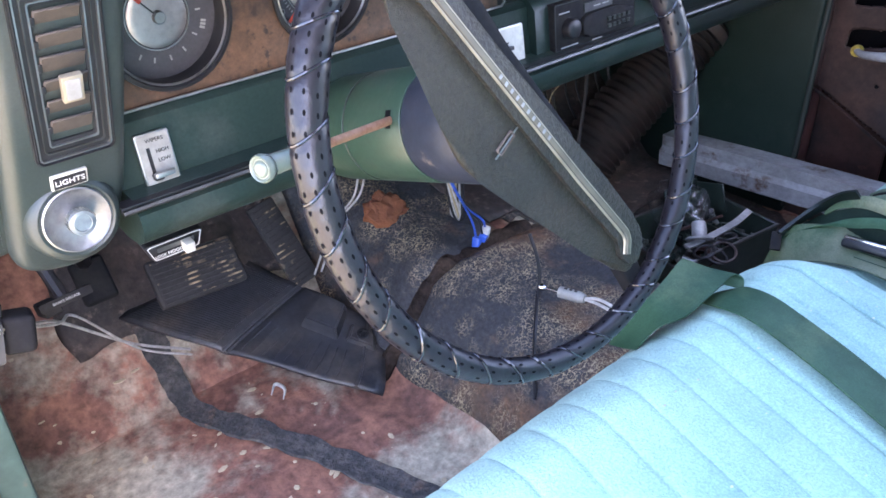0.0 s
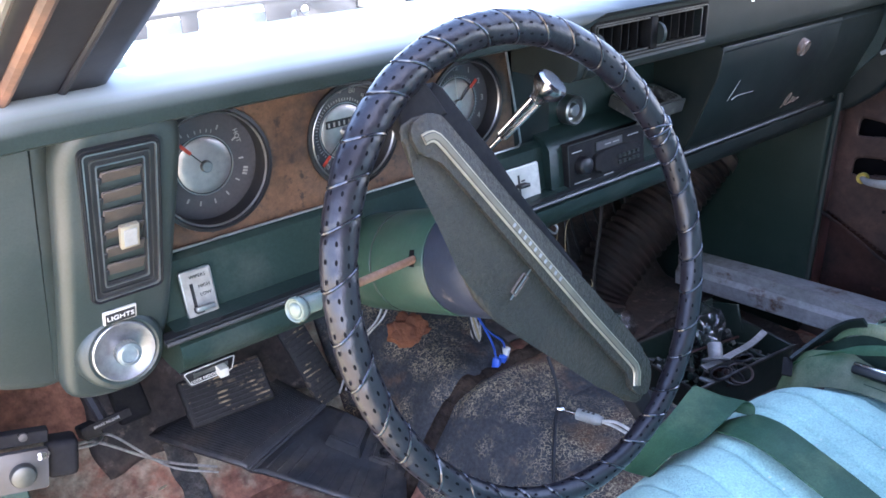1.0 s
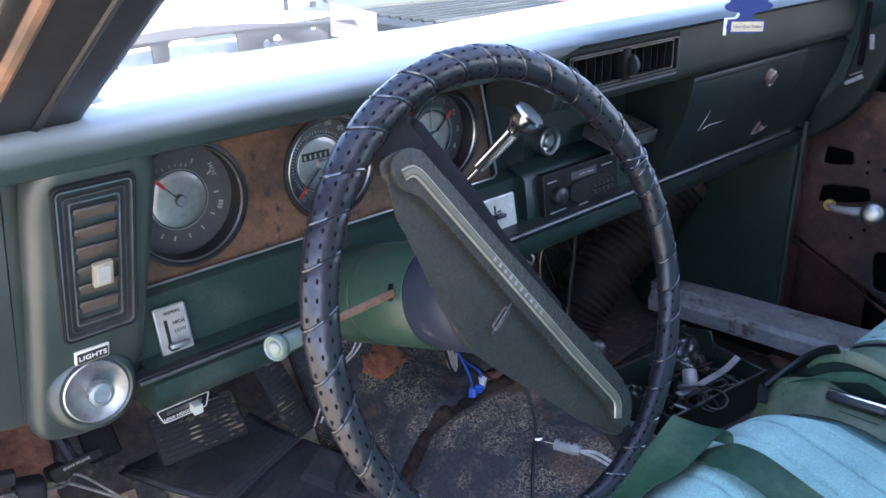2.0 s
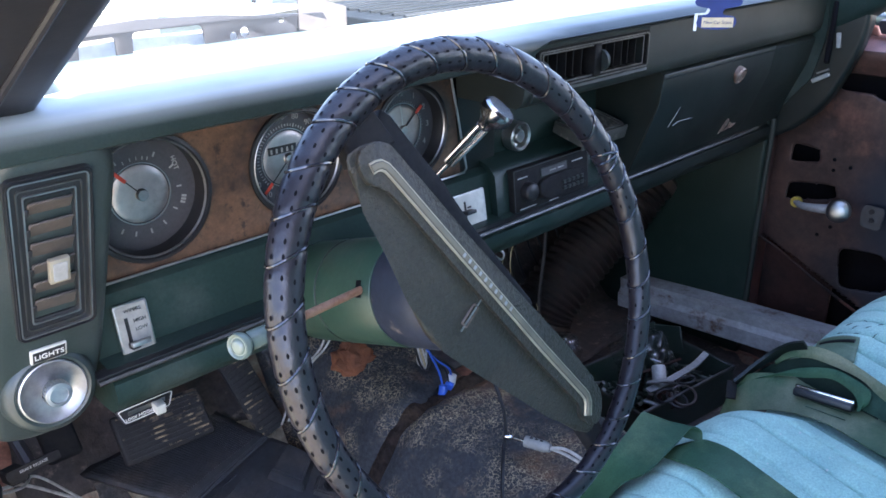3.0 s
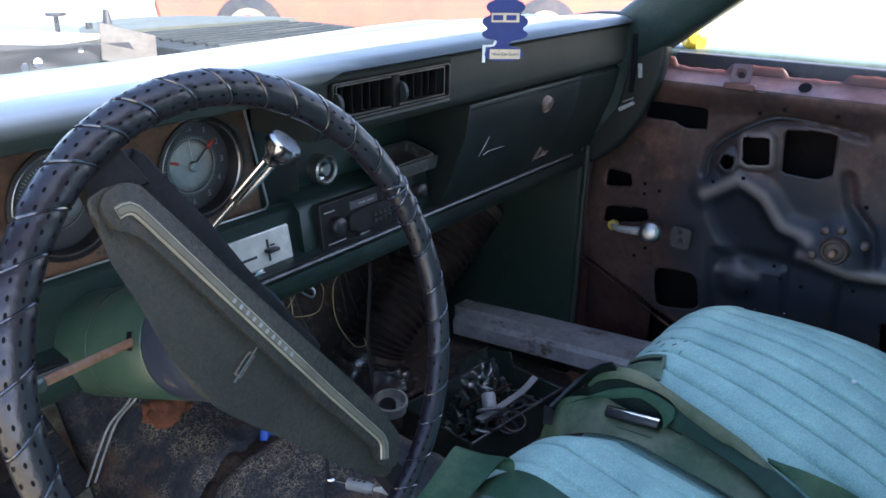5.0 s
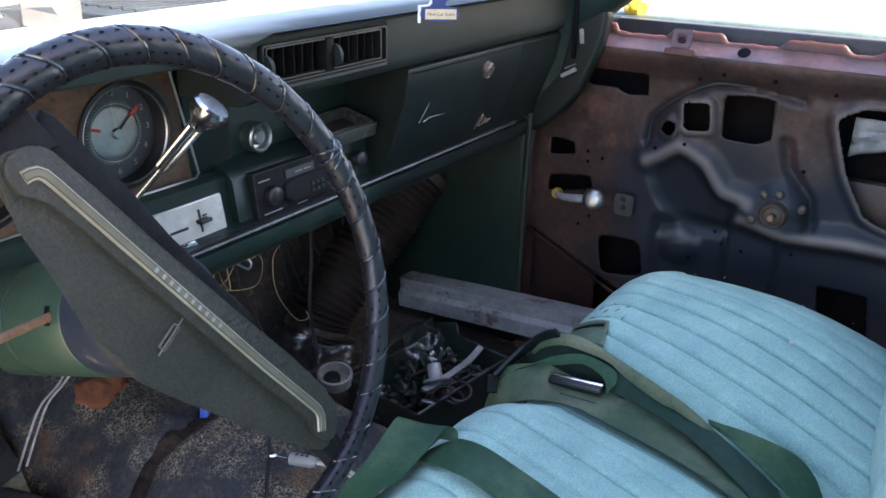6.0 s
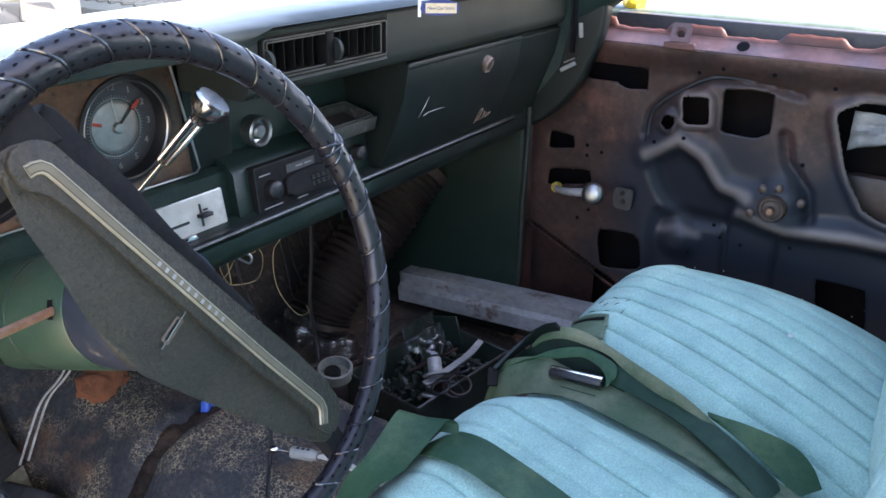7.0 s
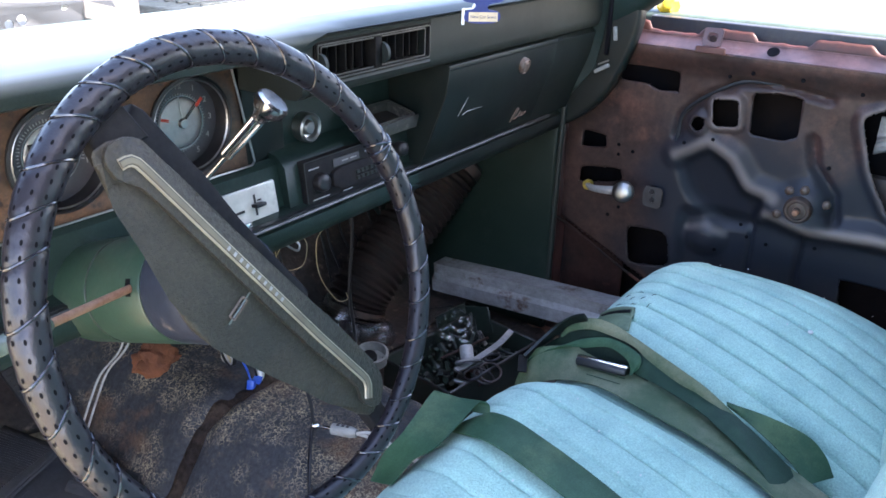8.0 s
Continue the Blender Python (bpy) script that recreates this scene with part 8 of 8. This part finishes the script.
part("front_gap", tube([(-0.28 + 0.82 * k / 20, 2.09, 0.585 + 0.012 * math.sin(math.pi * k / 20)) for k in range(21)], 0.012, 6), BLACK, bonnet)
part("washer_jet", placed(revolve([(0, 0.022), (0.020, 0.022), (0.020, 0.016), (0.005, 0.014), (0.005, -0.02), (0, -0.02)], 16), pose(0.560, 0.93, 0.672)), BLACK, bonnet)
HOLE_A = soft2([(0.045, 0.000), (0.108, -0.004), (0.108, 0.062), (0.052, 0.060)], 0.1)
HOLE_B = soft2([(0.131, -0.004), (0.262, 0.000), (0.256, 0.066), (0.136, 0.066)], 0.1)
panel = tagged(part("cowl_panel", plate_with_holes([(-0.30, -0.04), (0.56, -0.04), (0.50, 0.062), (0.36, 0.070), (0.28, 0.078), (0.15, 0.083), (0.0, 0.076), (-0.30, 0.066)],
                [HOLE_A, HOLE_B, ellipse(0.312, 0.040, 0.008, 0.008), ellipse(0.334, 0.045, 0.009, 0.009), ellipse(0.41, 0.058, 0.007, 0.005), soft2([(-0.02, -0.01), (0.0, -0.01), (0.005, 0.06), (-0.015, 0.06)], 0.1)], 0.004, facing(0, 0.602, 0.605)), BLACK), "dark panel with square openings behind the windscreen", "cowl panel")
# added sheet, stands in for the brightness beyond the openings
tagged(part("bright_sheet", box((-0.28, 0.640, 0.560), (0.50, 0.646, 0.655)), PALEPAINT), "pale sheet added behind the openings for their brightness", "bulkhead")
# a pale patch of reflection, built as a leaning plate
tagged(part("reflected_patch", box((-0.056, -0.002, -0.03), (0.056, 0.002, 0.035), 0.001, 1, pose(0.500, 0.600, 0.656, -20, 16, 0)), DULLTAB), "pale plate standing in for a reflection beside the cowl panel", "metal flap")
WHITEPAINT = mat("white_car_paint", (0.75, 0.76, 0.76), 0.3, second=(0.68, 0.69, 0.70), scale=3, bump=0.0)
REDPAINT = mat("red_car_paint", (0.40, 0.085, 0.055), 0.4, second=(0.33, 0.075, 0.055), scale=3, bump=0.0)
DARKGLASS = mat("dark_car_glass", (0.02, 0.025, 0.03), 0.08, bump=0.0)


def parked_car(x, y, turn, paint, label):
    c = thing("parked_car", label, "car", "parked cars")
    m = pose(x, y, -0.30, 0, 0, turn)
    side_p = [(-2.2, 0.32), (-2.25, 0.55), (-2.15, 0.82), (-1.1, 0.92), (1.0, 0.95), (2.1, 0.85), (2.2, 0.6), (2.15, 0.32)]
    bm = bmesh.new()
    rings = [[bm.verts.new((sx, yy * 1.0, zz)) for yy, zz in side_p] for sx in (-0.88, -0.80, 0.80, 0.88)]
    for k, v in enumerate(rings[0] + rings[3]):
        v.co.z = 0.32 + (v.co.z - 0.32) * 0.94
    for a, b in zip(rings, rings[1:]):
        for k in range(len(side_p)):
            bm.faces.new((a[k], a[(k + 1) % len(side_p)], b[(k + 1) % len(side_p)], b[k]))
    bm.faces.new(rings[0])
    bm.faces.new(rings[-1][::-1])
    bmesh.ops.bevel(bm, geom=list(bm.edges), offset=0.04, segments=2, affect="EDGES")
    part("body", placed(bm, m), paint, c)
    cab = [(-1.35, 0.90), (-0.75, 1.36), (0.55, 1.38), (1.25, 0.92)]
    bm = bmesh.new()
    rings = [[bm.verts.new((sx * (0.80 if z_ < 1 else 0.64), y_, z_)) for y_, z_ in cab] for sx in (-1, 1)]
    for k in range(4):
        bm.faces.new((rings[0][k], rings[0][(k + 1) % 4], rings[1][(k + 1) % 4], rings[1][k]))
    bm.faces.new(rings[0])
    bm.faces.new(rings[1][::-1])
    bmesh.ops.bevel(bm, geom=list(bm.edges), offset=0.03, segments=2, affect="EDGES")
    part("window", placed(bm, m), DARKGLASS, c)
    part("roof", box((-0.62, -0.72, 1.37), (0.62, 0.52, 1.41), 0.02, 2, m), paint, c)
    for sx in (-0.80, 0.80):
        for yy in (-1.35, 1.35):
            w = part("wheel", placed(revolve([(0.20, -0.10), (0.31, -0.09), (0.33, 0.0), (0.31, 0.09), (0.20, 0.10), (0.20, -0.10)], 28), m @ pose(sx, yy, 0.33, 0, 90, 0)), RUBBER, c)
            part("rim", placed(revolve([(0, 0.06), (0.20, 0.09), (0.20, -0.09), (0, -0.06)], 24), m @ pose(sx, yy, 0.33, 0, 90, 0)), DULLCHROME, w)
    return c


parked_car(1.0, 13.0, 66, WHITEPAINT, "white parked car across the yard")
parked_car(6.3, 4.7, 39, REDPAINT, "faded red parked car beside the bonnet")
